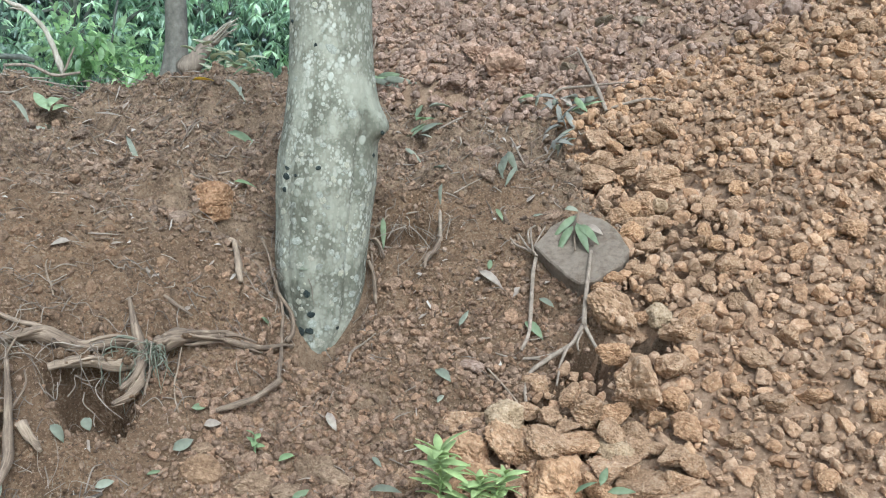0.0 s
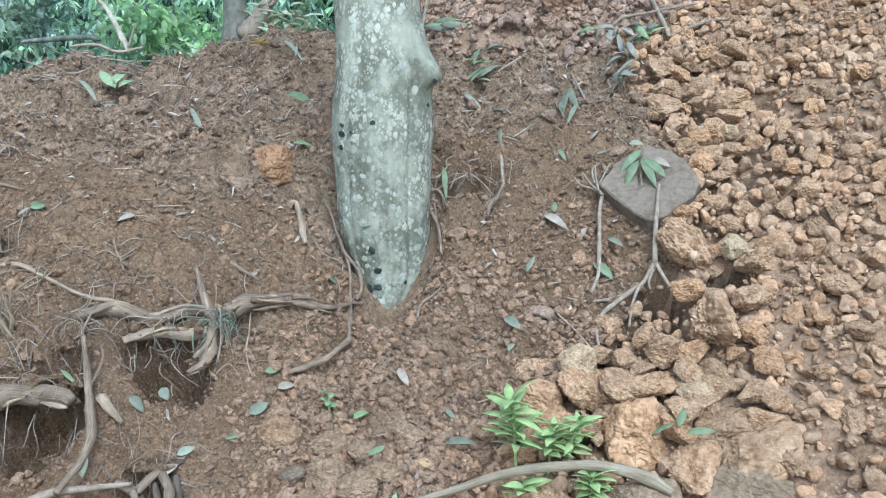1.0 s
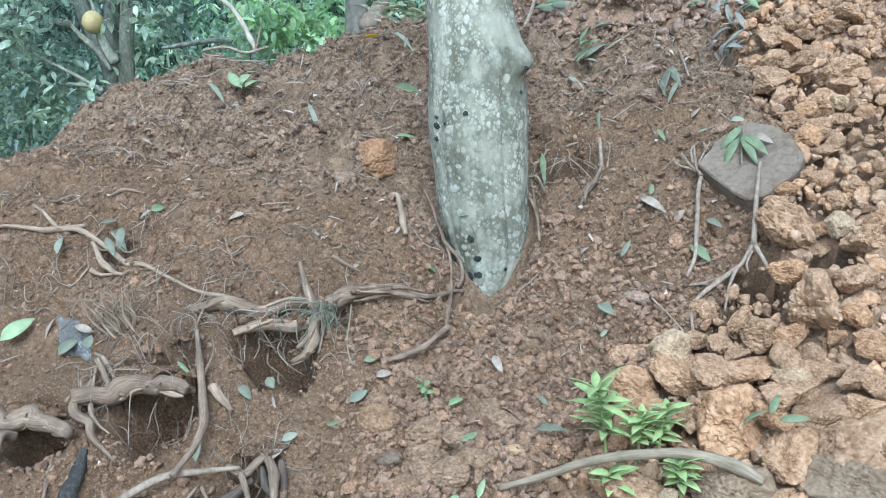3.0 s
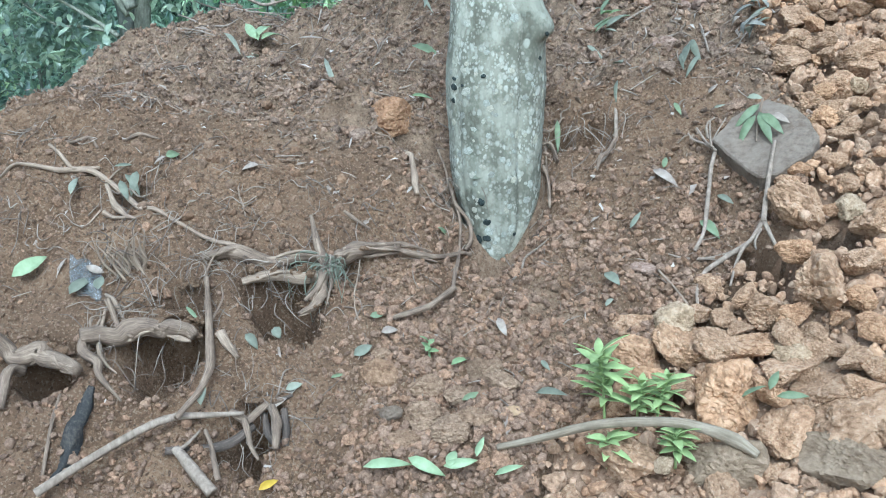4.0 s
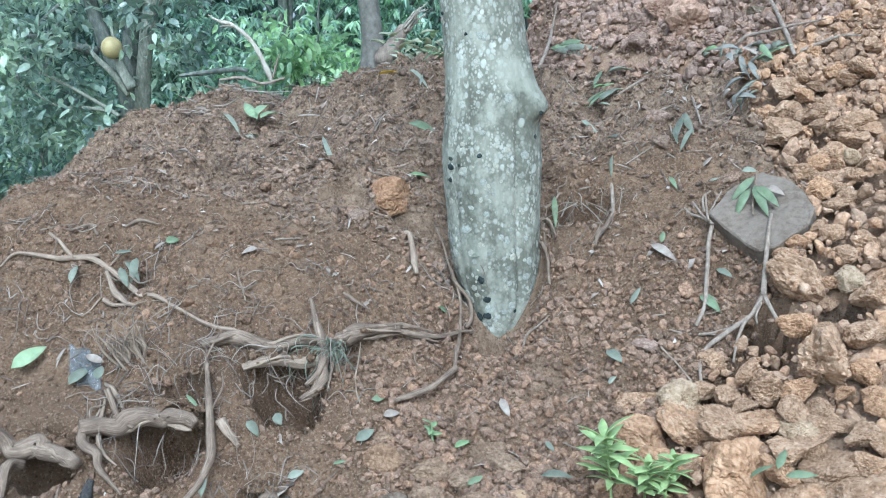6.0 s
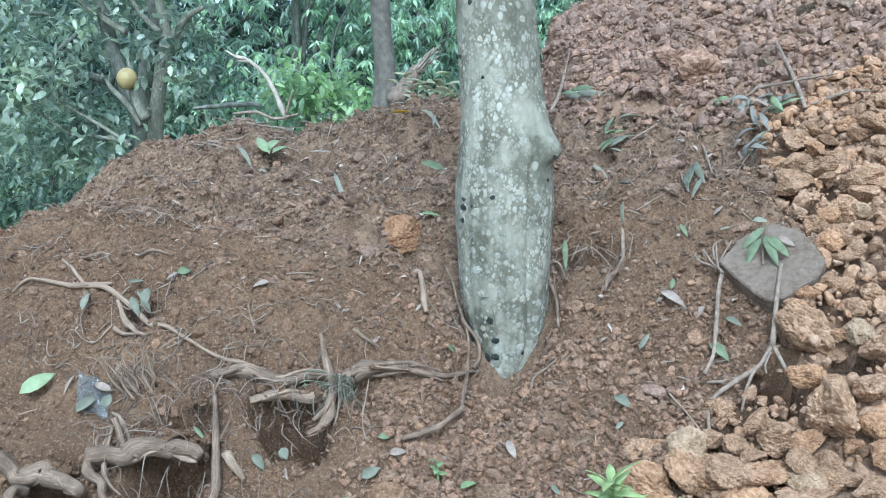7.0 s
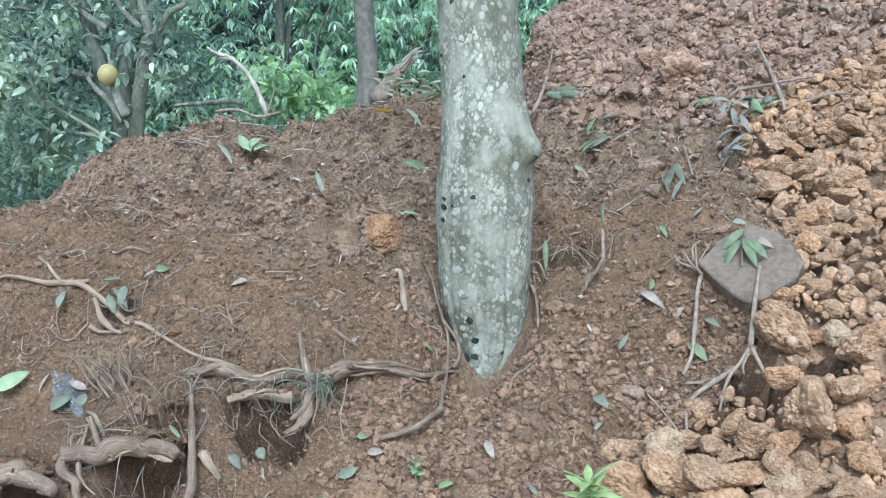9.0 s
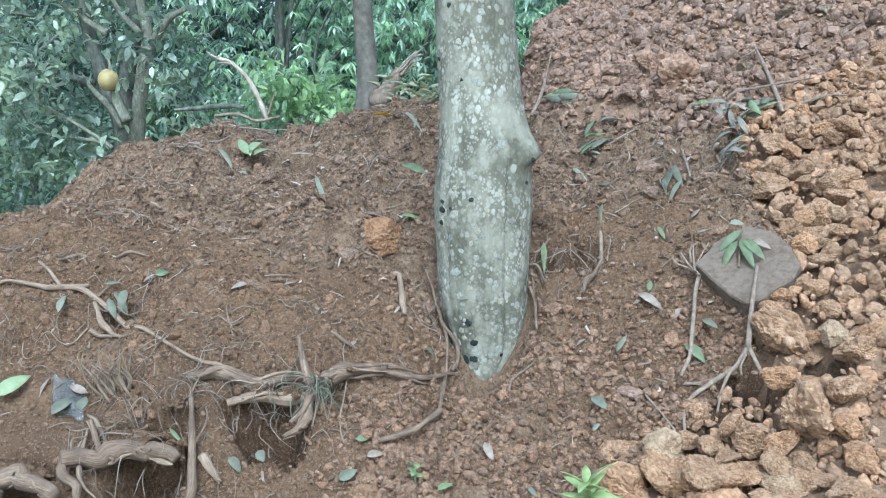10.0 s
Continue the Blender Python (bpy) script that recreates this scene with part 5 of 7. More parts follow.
limb_thing("root", "stout smooth grey-brown root arching out of the bank", "root", ((-1.367, 1.505, 0.839), (-1.327, 1.526, 0.847), (-1.284, 1.541, 0.849), (-1.240, 1.544, 0.842), (-1.195, 1.523, 0.819), (-1.157, 1.499, 0.794)), (0.016, 0.020, 0.023, 0.022, 0.018, 0.012), ROOT, ROOTS, seed=11, sides=16,
           forks=((((-1.300, 1.514, 0.823), (-1.298, 1.459, 0.784), (-1.277, 1.398, 0.739)), (0.012, 0.012, 0.008)),))
limb_thing("root", "upright brown root crossing the hollows", "root", ((-0.983, 1.754, 0.970), (-0.956, 1.695, 0.914), (-0.934, 1.647, 0.869), (-0.901, 1.582, 0.810), (-0.911, 1.529, 0.773), (-0.922, 1.471, 0.735)), (0.004, 0.007, 0.008, 0.009, 0.008, 0.008), ROOT, ROOTS, seed=12,
           forks=((((-0.983, 1.753, 0.964), (-0.991, 1.774, 0.984), (-0.977, 1.807, 1.006)), (0.004, 0.002)), (((-0.942, 1.659, 0.877), (-0.926, 1.707, 0.910), (-0.940, 1.735, 0.939)), (0.003, 0.002))))
limb_thing("root", "torn root stub with a frayed pale end", "root", ((-0.911, 1.662, 0.849), (-0.884, 1.645, 0.827), (-0.863, 1.632, 0.812)), (0.010, 0.009, 0.004), PALEWOOD, ROOTS, seed=13)
limb_thing("stick", "long pale curved stick lying over the roots", "stick", ((-1.137, 1.300, 0.666), (-1.102, 1.341, 0.686), (-1.058, 1.392, 0.708), (-1.002, 1.448, 0.734), (-0.949, 1.489, 0.750), (-0.880, 1.514, 0.750), (-0.811, 1.537, 0.749)), (0.009, 0.009, 0.008, 0.008, 0.007, 0.004), STICK, "", seed=14, wob=0.08)
limb_thing("stick", "short forked pale stick at the bank's foot", "stick", ((-0.911, 1.433, 0.693), (-0.887, 1.421, 0.680), (-0.848, 1.400, 0.659), (-0.810, 1.381, 0.638)), (0.009, 0.012, 0.012), STICK, "", seed=15, wob=0.08, forks=((((-0.907, 1.429, 0.691), (-0.893, 1.445, 0.697), (-0.877, 1.476, 0.714)), (0.005, 0.002)),))
limb_thing("stick", "thin brown stick standing against the bank", "stick", ((-0.862, 1.472, 0.717), (-0.835, 1.438, 0.688), (-0.804, 1.394, 0.656)), (0.004, 0.005, 0.005), ROOT, "", seed=16)
limb_thing("plastic_strip", "dirty black plastic strip hanging over the soil", "plastic strip", ((-1.141, 1.517, 0.764), (-1.143, 1.485, 0.740), (-1.144, 1.442, 0.711), (-1.141, 1.400, 0.683), (-1.139, 1.360, 0.655)), (0.009, 0.015, 0.013, 0.016, 0.012), CHAR, "", seed=17, wob=0.3)
limb_thing("root", "dark root end among tangled rootlets", "root", ((-0.849, 1.552, 0.748), (-0.811, 1.547, 0.734), (-0.783, 1.587, 0.756), (-0.753, 1.606, 0.760)), (0.006, 0.009, 0.008, 0.004), ROOT, ROOTS, seed=18,
           forks=((((-0.812, 1.538, 0.739), (-0.786, 1.503, 0.708), (-0.758, 1.478, 0.687)), (0.008, 0.006, 0.003)), (((-0.771, 1.587, 0.751), (-0.747, 1.556, 0.723), (-0.734, 1.515, 0.695)), (0.008, 0.010, 0.008))))
limb_thing("root", "dangling root end below the tree", "root", ((-0.133, 2.370, 1.192), (-0.126, 2.337, 1.171), (-0.142, 2.301, 1.143), (-0.157, 2.271, 1.120), (-0.163, 2.244, 1.099)), (0.004, 0.005, 0.005, 0.003), ROOT, ROOTS, seed=19)
limb_thing("root", "thin root bent out of the soil", "root", ((-0.325, 2.381, 1.161), (-0.293, 2.370, 1.157), (-0.267, 2.319, 1.126)), (0.003, 0.004, 0.003), ROOT, ROOTS, seed=20)
limb_thing("root", "thin root bent out of the soil", "root", ((-0.308, 2.339, 1.121), (-0.287, 2.292, 1.086), (-0.276, 2.229, 1.034)), (0.004, 0.004, 0.003), ROOT, ROOTS, seed=21)
limb_thing("stick", "thin bare brown twig lying on the soil", "stick", ((-0.776, 2.023, 1.064), (-0.732, 2.017, 1.043), (-0.681, 2.010, 1.014)), (0.003, 0.004, 0.002), ROOT, "", seed=22)
limb_thing("stick", "pale dry grass stalk on the crumbs", "stick", ((-0.681, 1.925, 0.965), (-0.675, 1.884, 0.931), (-0.674, 1.855, 0.907), (-0.664, 1.827, 0.884), (-0.650, 1.805, 0.861)), (0.0012, 0.0016, 0.0012), PALEWOOD, "", seed=23)
limb_thing("stick", "pale dry grass stalk on the crumbs", "stick", ((-0.002, 1.949, 0.932), (0.027, 1.905, 0.915), (0.061, 1.850, 0.892)), (0.002, 0.0025, 0.002), PALEWOOD, "", seed=24)

fork = limb_thing("sapling", "uprooted sapling with bare grey stem lying roots down", "sapling", ((0.243, 2.185, 1.208), (0.232, 2.129, 1.172), (0.220, 2.064, 1.106), (0.212, 2.002, 1.064)), (0.0042, 0.0046, 0.005, 0.006), STICK, "", seed=30, wob=0.08,
           forks=((((0.213, 2.012, 1.065), (0.189, 1.973, 1.034), (0.171, 1.955, 1.018), (0.154, 1.915, 0.989), (0.143, 1.869, 0.958)), (0.0055, 0.0045, 0.0035, 0.0025)), (((0.214, 2.006, 1.063), (0.226, 1.967, 1.042), (0.239, 1.934, 1.024), (0.259, 1.913, 1.017)), (0.005, 0.004, 0.002)),
                  (((0.181, 1.978, 1.020), (0.128, 1.953, 0.989), (0.092, 1.929, 0.965), (0.079, 1.892, 0.940), (0.080, 1.847, 0.912)), (0.006, 0.005, 0.004, 0.003)), (((0.164, 1.976, 1.004), (0.111, 1.973, 0.987), (0.058, 1.985, 0.979), (0.016, 2.007, 0.981)), (0.005, 0.003, 0.002)),
                  (((0.206, 1.985, 1.052), (0.194, 1.959, 1.032), (0.195, 1.939, 1.019)), (0.003, 0.002))))
limb_thing("sapling", "thin uprooted sapling with bare forked twigs", "sapling", ((0.072, 1.976, 0.988), (0.089, 2.013, 1.016), (0.095, 2.055, 1.044), (0.101, 2.126, 1.092), (0.106, 2.184, 1.133), (0.116, 2.226, 1.166)), (0.004, 0.004, 0.005, 0.005, 0.005), STICK, "", seed=31, wob=0.08,
           forks=((((0.116, 2.214, 1.167), (0.093, 2.240, 1.177), (0.065, 2.261, 1.184), (0.052, 2.283, 1.196)), (0.004, 0.003, 0.002)), (((0.111, 2.217, 1.173), (0.093, 2.241, 1.184), (0.072, 2.285, 1.209)), (0.003, 0.002)), (((0.105, 2.216, 1.176), (0.102, 2.256, 1.202), (0.102, 2.292, 1.226)), (0.003, 0.002)),
                  (((0.097, 2.242, 1.191), (0.095, 2.282, 1.218), (0.113, 2.298, 1.233)), (0.003, 0.002)), (((0.104, 2.233, 1.181), (0.125, 2.270, 1.213), (0.139, 2.294, 1.233)), (0.002, 0.0015))))
limb_thing("branch", "cut grey-green branch lying over clods and leaves", "branch", ((-0.291, 1.565, 0.699), (-0.203, 1.562, 0.730), (-0.139, 1.558, 0.757), (-0.076, 1.555, 0.776), (0.025, 1.548, 0.791), (0.085, 1.551, 0.784), (0.143, 1.536, 0.773), (0.183, 1.519, 0.756)), (0.007, 0.0075, 0.0085, 0.009, 0.009, 0.010, 0.013, 0.007), BRANCHBARK, "", 14, 8, 0.06, 32)
limb_thing("branch", "thin dry branch on the clod heap", "branch", ((0.332, 3.410, 1.760), (0.347, 3.260, 1.697), (0.364, 3.065, 1.612), (0.374, 2.920, 1.544)), (0.004, 0.006, 0.007, 0.006), STICK, "", seed=33, wob=0.08, forks=((((0.333, 3.361, 1.748), (0.308, 3.344, 1.729), (0.281, 3.343, 1.716)), (0.003, 0.002)),))
limb_thing("branch", "thin dry branch on the clod heap", "branch", ((0.233, 3.178, 1.584), (0.261, 3.163, 1.605), (0.324, 3.097, 1.618), (0.395, 3.059, 1.632), (0.471, 3.011, 1.644)), (0.005, 0.005, 0.004, 0.002), STICK, "", seed=34, wob=0.08)
limb_thing("branch", "thin dry branch on the clod heap", "branch", ((0.390, 2.921, 1.544), (0.444, 2.916, 1.565), (0.496, 2.899, 1.581), (0.542, 2.856, 1.581)), (0.004, 0.005, 0.003), STICK, "", seed=35, wob=0.08)
limb_thing("branch", "dry branch fallen across the top of the bank", "branch", ((-0.155, 3.152, 1.432), (-0.093, 3.254, 1.466), (-0.018, 3.337, 1.501), (0.020, 3.394, 1.550)), (0.003, 0.004, 0.004, 0.004), STICK, "", seed=36, wob=0.08)
limb_thing("branch", "dry branch fallen across the top of the bank", "branch", ((-0.485, 3.677, 1.518), (-0.464, 3.777, 1.584), (-0.468, 4.006, 1.666), (-0.452, 4.076, 1.776)), (0.007, 0.007, 0.005, 0.003), STICK, "", seed=37, wob=0.08)
limb_thing("stick", "thin dead stem lying on the bank", "stick", ((0.050, 3.210, 1.467), (0.083, 2.992, 1.431), (0.102, 2.626, 1.371)), (0.002, 0.003, 0.003), STICK, "", seed=38, wob=0.08)
limb_thing("stick", "pale bent stem among the crumbs", "stick", ((-0.952, 3.208, 1.344), (-0.848, 2.987, 1.313), (-0.773, 2.784, 1.270), (-0.726, 2.596, 1.241)), (0.003, 0.004, 0.003), ROOT, "", seed=39)
limb_thing("stick", "pale bent stem among the crumbs", "stick", ((-0.812, 3.135, 1.354), (-0.768, 3.084, 1.346), (-0.725, 3.004, 1.326)), (0.004, 0.005, 0.003), PALEWOOD, "", seed=40)

# rootlets: fine fibres that hang at the hollows and torn roots
def rootlets(n, spots, length, seed, hang=0.4, thick_=0.0013):
    g = np.random.default_rng(seed)
    pieces = []
    for k in range(n):
        (x, y, z), sx, up = spots[k % len(spots)]
        L = length * g.uniform(0.4, 1.3)
        if g.uniform() < hang:
            a = np.array([x + g.normal(0, sx), y + g.normal(0, 0.015), z + up * g.uniform(0.4, 1.0)])
            b = a + np.array([g.normal(0, 0.35), g.uniform(-0.5, -0.1), g.uniform(-0.3, 0.25)]) * L
            d = b + np.array([g.normal(0, 0.3), g.uniform(-0.3, 0.1), g.uniform(-0.9, -0.3)]) * L
            pts = [a, b, d]
        else:
            p, way = np.array([x + g.normal(0, sx * 1.5), y + g.normal(0, 0.04)]), g.uniform(0, 6.28)
            pts = []
            for s in range(4):
                pts.append((p[0], p[1], max(ztop(p[0], p[1]), float(surface(p[0], p[1])) - 0.05) + g.uniform(0.003, 0.018)))
                way += g.normal(0, 0.7)
                p = p + np.array([math.cos(way), math.sin(way)]) * L * 0.35
        r = thick_ * g.uniform(0.6, 1.5)
        pieces.append(tube(pts, (r, r * 0.9, r * 0.4), 4, 4, 0.08, k, False))
    return merge(*pieces)


SPOTS = ((((-0.855, 1.823, 0.936)), 0.05, 0.05), (((-0.734, 1.879, 0.932)), 0.015, 0.04), (((-1.081, 1.670, 0.868)), 0.07, 0.05), (((-1.184, 1.758, 0.952)), 0.04, 0.05),
         (((-0.777, 1.598, 0.732)), 0.04, 0.04), (((-0.207, 2.407, 1.168)), 0.05, 0.03), (((-0.529, 2.271, 1.050)), 0.02, 0.03), (((-1.154, 1.603, 0.829)), 0.04, 0.04), (((-1.003, 1.786, 0.946)), 0.03, 0.05))
solo("rootlets", mesh_of("rootlets", *rootlets(330, SPOTS, 0.085, 61, 0.4, 0.0010), LITTER), "tangle of fine torn rootlets hanging from the bank", "roots", kind="stuff")
FLANK = tuple(((x, y, 0.0), 0.11, 0.0) for x, y in ((-1.62, 2.02), (-1.45, 1.82), (-1.72, 2.25), (-1.38, 2.28), (-1.15, 2.02), (-1.30, 1.72), (-1.05, 1.90), (-1.9, 2.55), (-0.75, 2.05)))
solo("fine_roots", mesh_of("fine_roots", *rootlets(210, FLANK, 0.075, 66, 0.0, 0.0011), LITTER), "fine dead roots lying over the bank's brown face", "roots", kind="stuff")
PALETUFT = ((((-0.735, 1.884, 0.937)), 0.012, 0.03),)
solo("dry_grass_tuft", mesh_of("dry_grass_tuft", *rootlets(46, PALETUFT, 0.09, 62, 1.0, 0.0016), WILTED), "tuft of pale dry grass blades beside a hollow", "grass tuft", kind="stuff")
FRAY = ((((-1.174, 1.746, 0.943)), 0.012, 0.06), (((-1.157, 1.761, 0.952)), 0.01, 0.06))
pieces = []
g = np.random.default_rng(63)
for k in range(26):
    (x, y, z), sx, up = FRAY[k % 2]
    a = np.array([x + g.normal(0, 0.02), y + g.normal(0, 0.015), z])
    pieces.append(tube([a, a + np.array([g.normal(-0.012, 0.012), -0.01, 0.04]), a + np.array([g.normal(-0.02, 0.02), -0.02, g.uniform(0.06, 0.10)])], (0.0034, 0.0030, 0.0010), 6, 4, 0.1, k))
ss = thing("splintered_stump", "splintered root stump with upright pale fibres", "stump", at=FRAY[0][0])
for v, f in pieces:
    part("splinter", limb_mesh("splinter", np.asarray(v) - np.asarray(FRAY[0][0]), f, PALEWOOD, 6), ss)

# torn ends and hanging strips round the hollows
TORN = ((((-1.199, 1.685, 0.915), (-1.165, 1.664, 0.895), (-1.132, 1.645, 0.872)), (0.004, 0.005, 0.003)),
        (((-1.172, 1.640, 0.885), (-1.160, 1.585, 0.850), (-1.140, 1.560, 0.820), (-1.100, 1.545, 0.800)), (0.003, 0.005, 0.004, 0.002)),
        (((-1.180, 1.630, 0.875), (-1.178, 1.570, 0.835), (-1.150, 1.540, 0.805)), (0.003, 0.004, 0.002)))
for k, (pts, rad) in enumerate(TORN):
    limb_thing("root", "pale torn strip of root wood curling over a hollow", "root", pts, rad, PALEWOOD, ROOTS, seed=200 + k)
limb_thing("root", "thin brown root hanging over the lower face", "root", ((-1.195, 1.486, 0.760), (-1.180, 1.428, 0.715), (-1.160, 1.352, 0.660)), (0.003, 0.004, 0.003), ROOT, ROOTS, seed=210)
limb_thing("root", "thin bare root bent out beside the tree", "root", ((-0.327, 2.440, 1.185), (-0.300, 2.43, 1.20), (-0.272, 2.47, 1.215)), (0.003, 0.0035, 0.002), PALEWOOD, ROOTS, seed=211)
limb_thing("root", "thin root hanging down beside the tree", "root", ((-0.319, 2.411, 1.165), (-0.290, 2.37, 1.150), (-0.277, 2.345, 1.115)), (0.003, 0.0035, 0.002), ROOT, ROOTS, seed=212)
limb_thing("root", "thin root hanging down beside the tree", "root", ((-0.309, 2.371, 1.135), (-0.292, 2.31, 1.085), (-0.283, 2.25, 1.036)), (0.0025, 0.003, 0.002), ROOT, ROOTS, seed=213)
limb_thing("twig", "dry forked twig standing in the soil", "stick", ((-0.138, 2.490, 1.245), (-0.131, 2.43, 1.205), (-0.127, 2.372, 1.172), (-0.145, 2.335, 1.14), (-0.170, 2.298, 1.108)), (0.003, 0.0045, 0.0055, 0.005, 0.003), STICK, "", seed=214, wob=0.08)
DARKROOT = woody("dark_root_bark", (0.03, 0.022, 0.016), (0.085, 0.062, 0.045), (0.18, 0.135, 0.10), (120, 120, 90), fibre=True)
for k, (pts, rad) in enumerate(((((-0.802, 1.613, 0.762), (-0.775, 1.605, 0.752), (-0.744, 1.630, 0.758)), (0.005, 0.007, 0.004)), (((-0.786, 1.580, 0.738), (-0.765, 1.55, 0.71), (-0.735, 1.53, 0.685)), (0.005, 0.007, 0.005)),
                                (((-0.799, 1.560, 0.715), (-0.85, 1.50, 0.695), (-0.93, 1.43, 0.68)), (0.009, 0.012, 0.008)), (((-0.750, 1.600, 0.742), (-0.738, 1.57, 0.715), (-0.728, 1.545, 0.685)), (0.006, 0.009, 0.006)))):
    limb_thing("root", "dark root among torn rootlets", "root", pts, rad, DARKROOT, ROOTS, seed=220 + k)

# a scrap of clear plastic among the roots
FILM = bpy.data.materials.new("clear_plastic_film")
FILM.use_nodes = True
fb = FILM.node_tree.nodes["Principled BSDF"]
fb.inputs["Base Color"].default_value = (0.16, 0.165, 0.16, 1)
fb.inputs["Roughness"].default_value = 0.3
fb.inputs["Alpha"].default_value = 0.3
U, V = np.meshgrid(np.linspace(0, 1, 26), np.linspace(0, 1, 24))
fx = -1.318 + 0.082 * U + 0.03 * (1 - V)
fy = 1.675 + 0.065 * V
fz = np.array([[ztop(a, b) for a, b in zip(p, q)] for p, q in zip(fx, fy)]) + 0.006 + 0.026 * np.abs(fbm(U, V, 0.35, 3, 83)) + 0.012 * np.sin(3.1 * U) * np.sin(3.1 * V)
fi = np.arange(U.size).reshape(U.shape)
film_mesh = mesh_of("plastic_scrap", np.stack([fx, fy, fz], -1).reshape(-1, 3), np.stack([fi[:-1, :-1], fi[:-1, 1:], fi[1:, 1:], fi[1:, :-1]], -1).reshape(-1, 4), FILM)
solo("plastic_scrap", thick(film_mesh, 0.0006), "crumpled scrap of clear plastic half buried among roots", "plastic")

# ---- stones and the slab ----
def slab():
    ring = np.array([(0.107, 2.231, 1.186), (0.148, 2.285, 1.235), (0.233, 2.327, 1.284), (0.296, 2.278, 1.267), (0.323, 2.235, 1.247), (0.337, 2.187, 1.218), (0.317, 2.144, 1.184), (0.246, 2.102, 1.138), (0.208, 2.103, 1.128), (0.175, 2.141, 1.144)])
    c0 = ring.mean(0)
    u, s, vt = np.linalg.svd(ring - c0)
    n = vt[2] * (1 if vt[2][2] > 0 else -1)
    n = n * 0.75 + np.array([0, -0.45, 0.9]) * 0.25
    n /= np.linalg.norm(n)
    ring = ring - np.outer((ring - c0) @ n, n)
    bm = bmesh.new()
    vs = [bm.verts.new(tuple(p - c0)) for p in ring]
    face = bm.faces.new(vs)
    if face.normal.dot(Vector(n)) < 0:
        face.normal_flip()
    ext = bmesh.ops.extrude_face_region(bm, geom=[face])
    for e in ext["geom"]:
        if isinstance(e, bmesh.types.BMVert):
            e.co -= Vector(n) * 0.055
    bmesh.ops.recalc_face_normals(bm, faces=bm.faces[:])
    bmesh.ops.bevel(bm, geom=bm.edges[:], offset=0.004, segments=1, affect="EDGES")
    bmesh.ops.triangulate(bm, faces=bm.faces[:])
    bmesh.ops.subdivide_edges(bm, edges=bm.edges[:], cuts=3, use_grid_fill=True)
    for v in bm.verts:
        q = v.co * 14
        v.co += Vector(n) * (0.009 * noise.noise(q) + 0.003 * noise.noise(q * 4)) + Vector((1, 1, 0.5)) * 0.003 * noise.noise(q * 2.2)
    me = bpy.data.meshes.new("stone_slab")
    bm.to_mesh(me)
    bm.free()
    me.materials.append(GREYSTONE)
    me.polygons.foreach_set("use_smooth", np.full(len(me.polygons), False))
    return solo("stone_slab", me, "flat grey-brown stone slab tilted at the heap's edge", "stone", at=tuple(c0))


slab()


def lip(place, size, seed, out=0.005, rise=0.004):
    """An overhanging clump of root-bound soil at the upper rim of a hollow."""
    g = np.random.default_rng(seed)
    x, y, z = place
    t = thing("soil_clump", "overhanging clump of root-bound brown soil above a hollow", "soil clump", "clumps over the hollows", (x, y - out, z + rise))
    for k in range(14):
        v, f = clod_shape(3, seed * 3 + k, 8, 0.17, 0.45)
        s = g.uniform(0.2, 0.42) * np.array([size[0] * 0.75, size[1] * 0.8, size[2] * 1.3])
        o = np.array([g.uniform(-0.8, 0.8) * size[0], g.uniform(-0.35, 0.4) * size[1], g.uniform(-0.3, 0.35) * size[2] + 0.15 * size[2]])
        part("lump", mesh_of("lump", v * s + o, f, GROUND), t)
    return t


lip(((-0.868, 1.822, 0.938)), (0.055, 0.055, 0.030), 721)
lip(((-0.803, 1.845, 0.934)), (0.050, 0.055, 0.030), 722)
lip(((-1.057, 1.676, 0.867)), (0.085, 0.060, 0.032), 723)
lip(((-1.135, 1.645, 0.858)), (0.060, 0.055, 0.034), 724)
lip(((-0.994, 1.689, 0.863)), (0.045, 0.050, 0.030), 725)
lip(((-1.303, 1.561, 0.827)), (0.080, 0.055, 0.034), 726)
lip(((-1.028, 1.757, 0.926)), (0.040, 0.040, 0.020), 727)
lip(((-0.761, 1.792, 0.875)), (0.030, 0.035, 0.016), 728)
lip(((-0.711, 1.941, 0.969)), (0.055, 0.030, 0.016), 729)
lip(((-0.814, 1.595, 0.739)), (0.050, 0.040, 0.020), 730)


def stone(place, size, mat, label, seed, flat=0.75, planes=7):
    v, f = clod_shape(5, seed, planes, 0.10 if planes == 6 else 0.15)
    x, y, z = place
    v = v * np.array([size[0] / 2, size[0] / 2 * 0.8, size[1] / 2]) / 0.85
    return solo("stone", mesh_of("stone", v, f, mat, flat=True), label, "stone", "stones on the bank", (x, y, ztop(x, y) + size[1] * (-0.12 if mat is OCHRE else 0.25)))


EARTH = soil("brown_earth", (0.135, 0.088, 0.055), (0.235, 0.156, 0.10), (0.345, 0.24, 0.16), (0.46, 0.34, 0.235), "object", 16, 110, 0.3)
OCHRE = soil("ochre_stone", (0.19, 0.10, 0.052), (0.31, 0.175, 0.094), (0.41, 0.25, 0.145), (0.5, 0.4, 0.28), "object", 22, 120, 0.2)
stone(((-0.738, 2.415, 1.206)), (0.118, 0.105), OCHRE, "rust-orange angular stone on the brown soil", 733, planes=6)
stone(((-0.013, 2.678, 1.344)), (0.055, 0.05), RED, "small brown stone half sunk in the soil", 702)
stone(((-0.537, 1.652, 0.708)), (0.045, 0.04), GREYSTONE, "small dark grey stone among the crumbs", 703)
stone(((-0.469, 1.667, 0.708)), (0.07, 0.06), EARTH, "lump of brown earth at the bank's foot", 704)
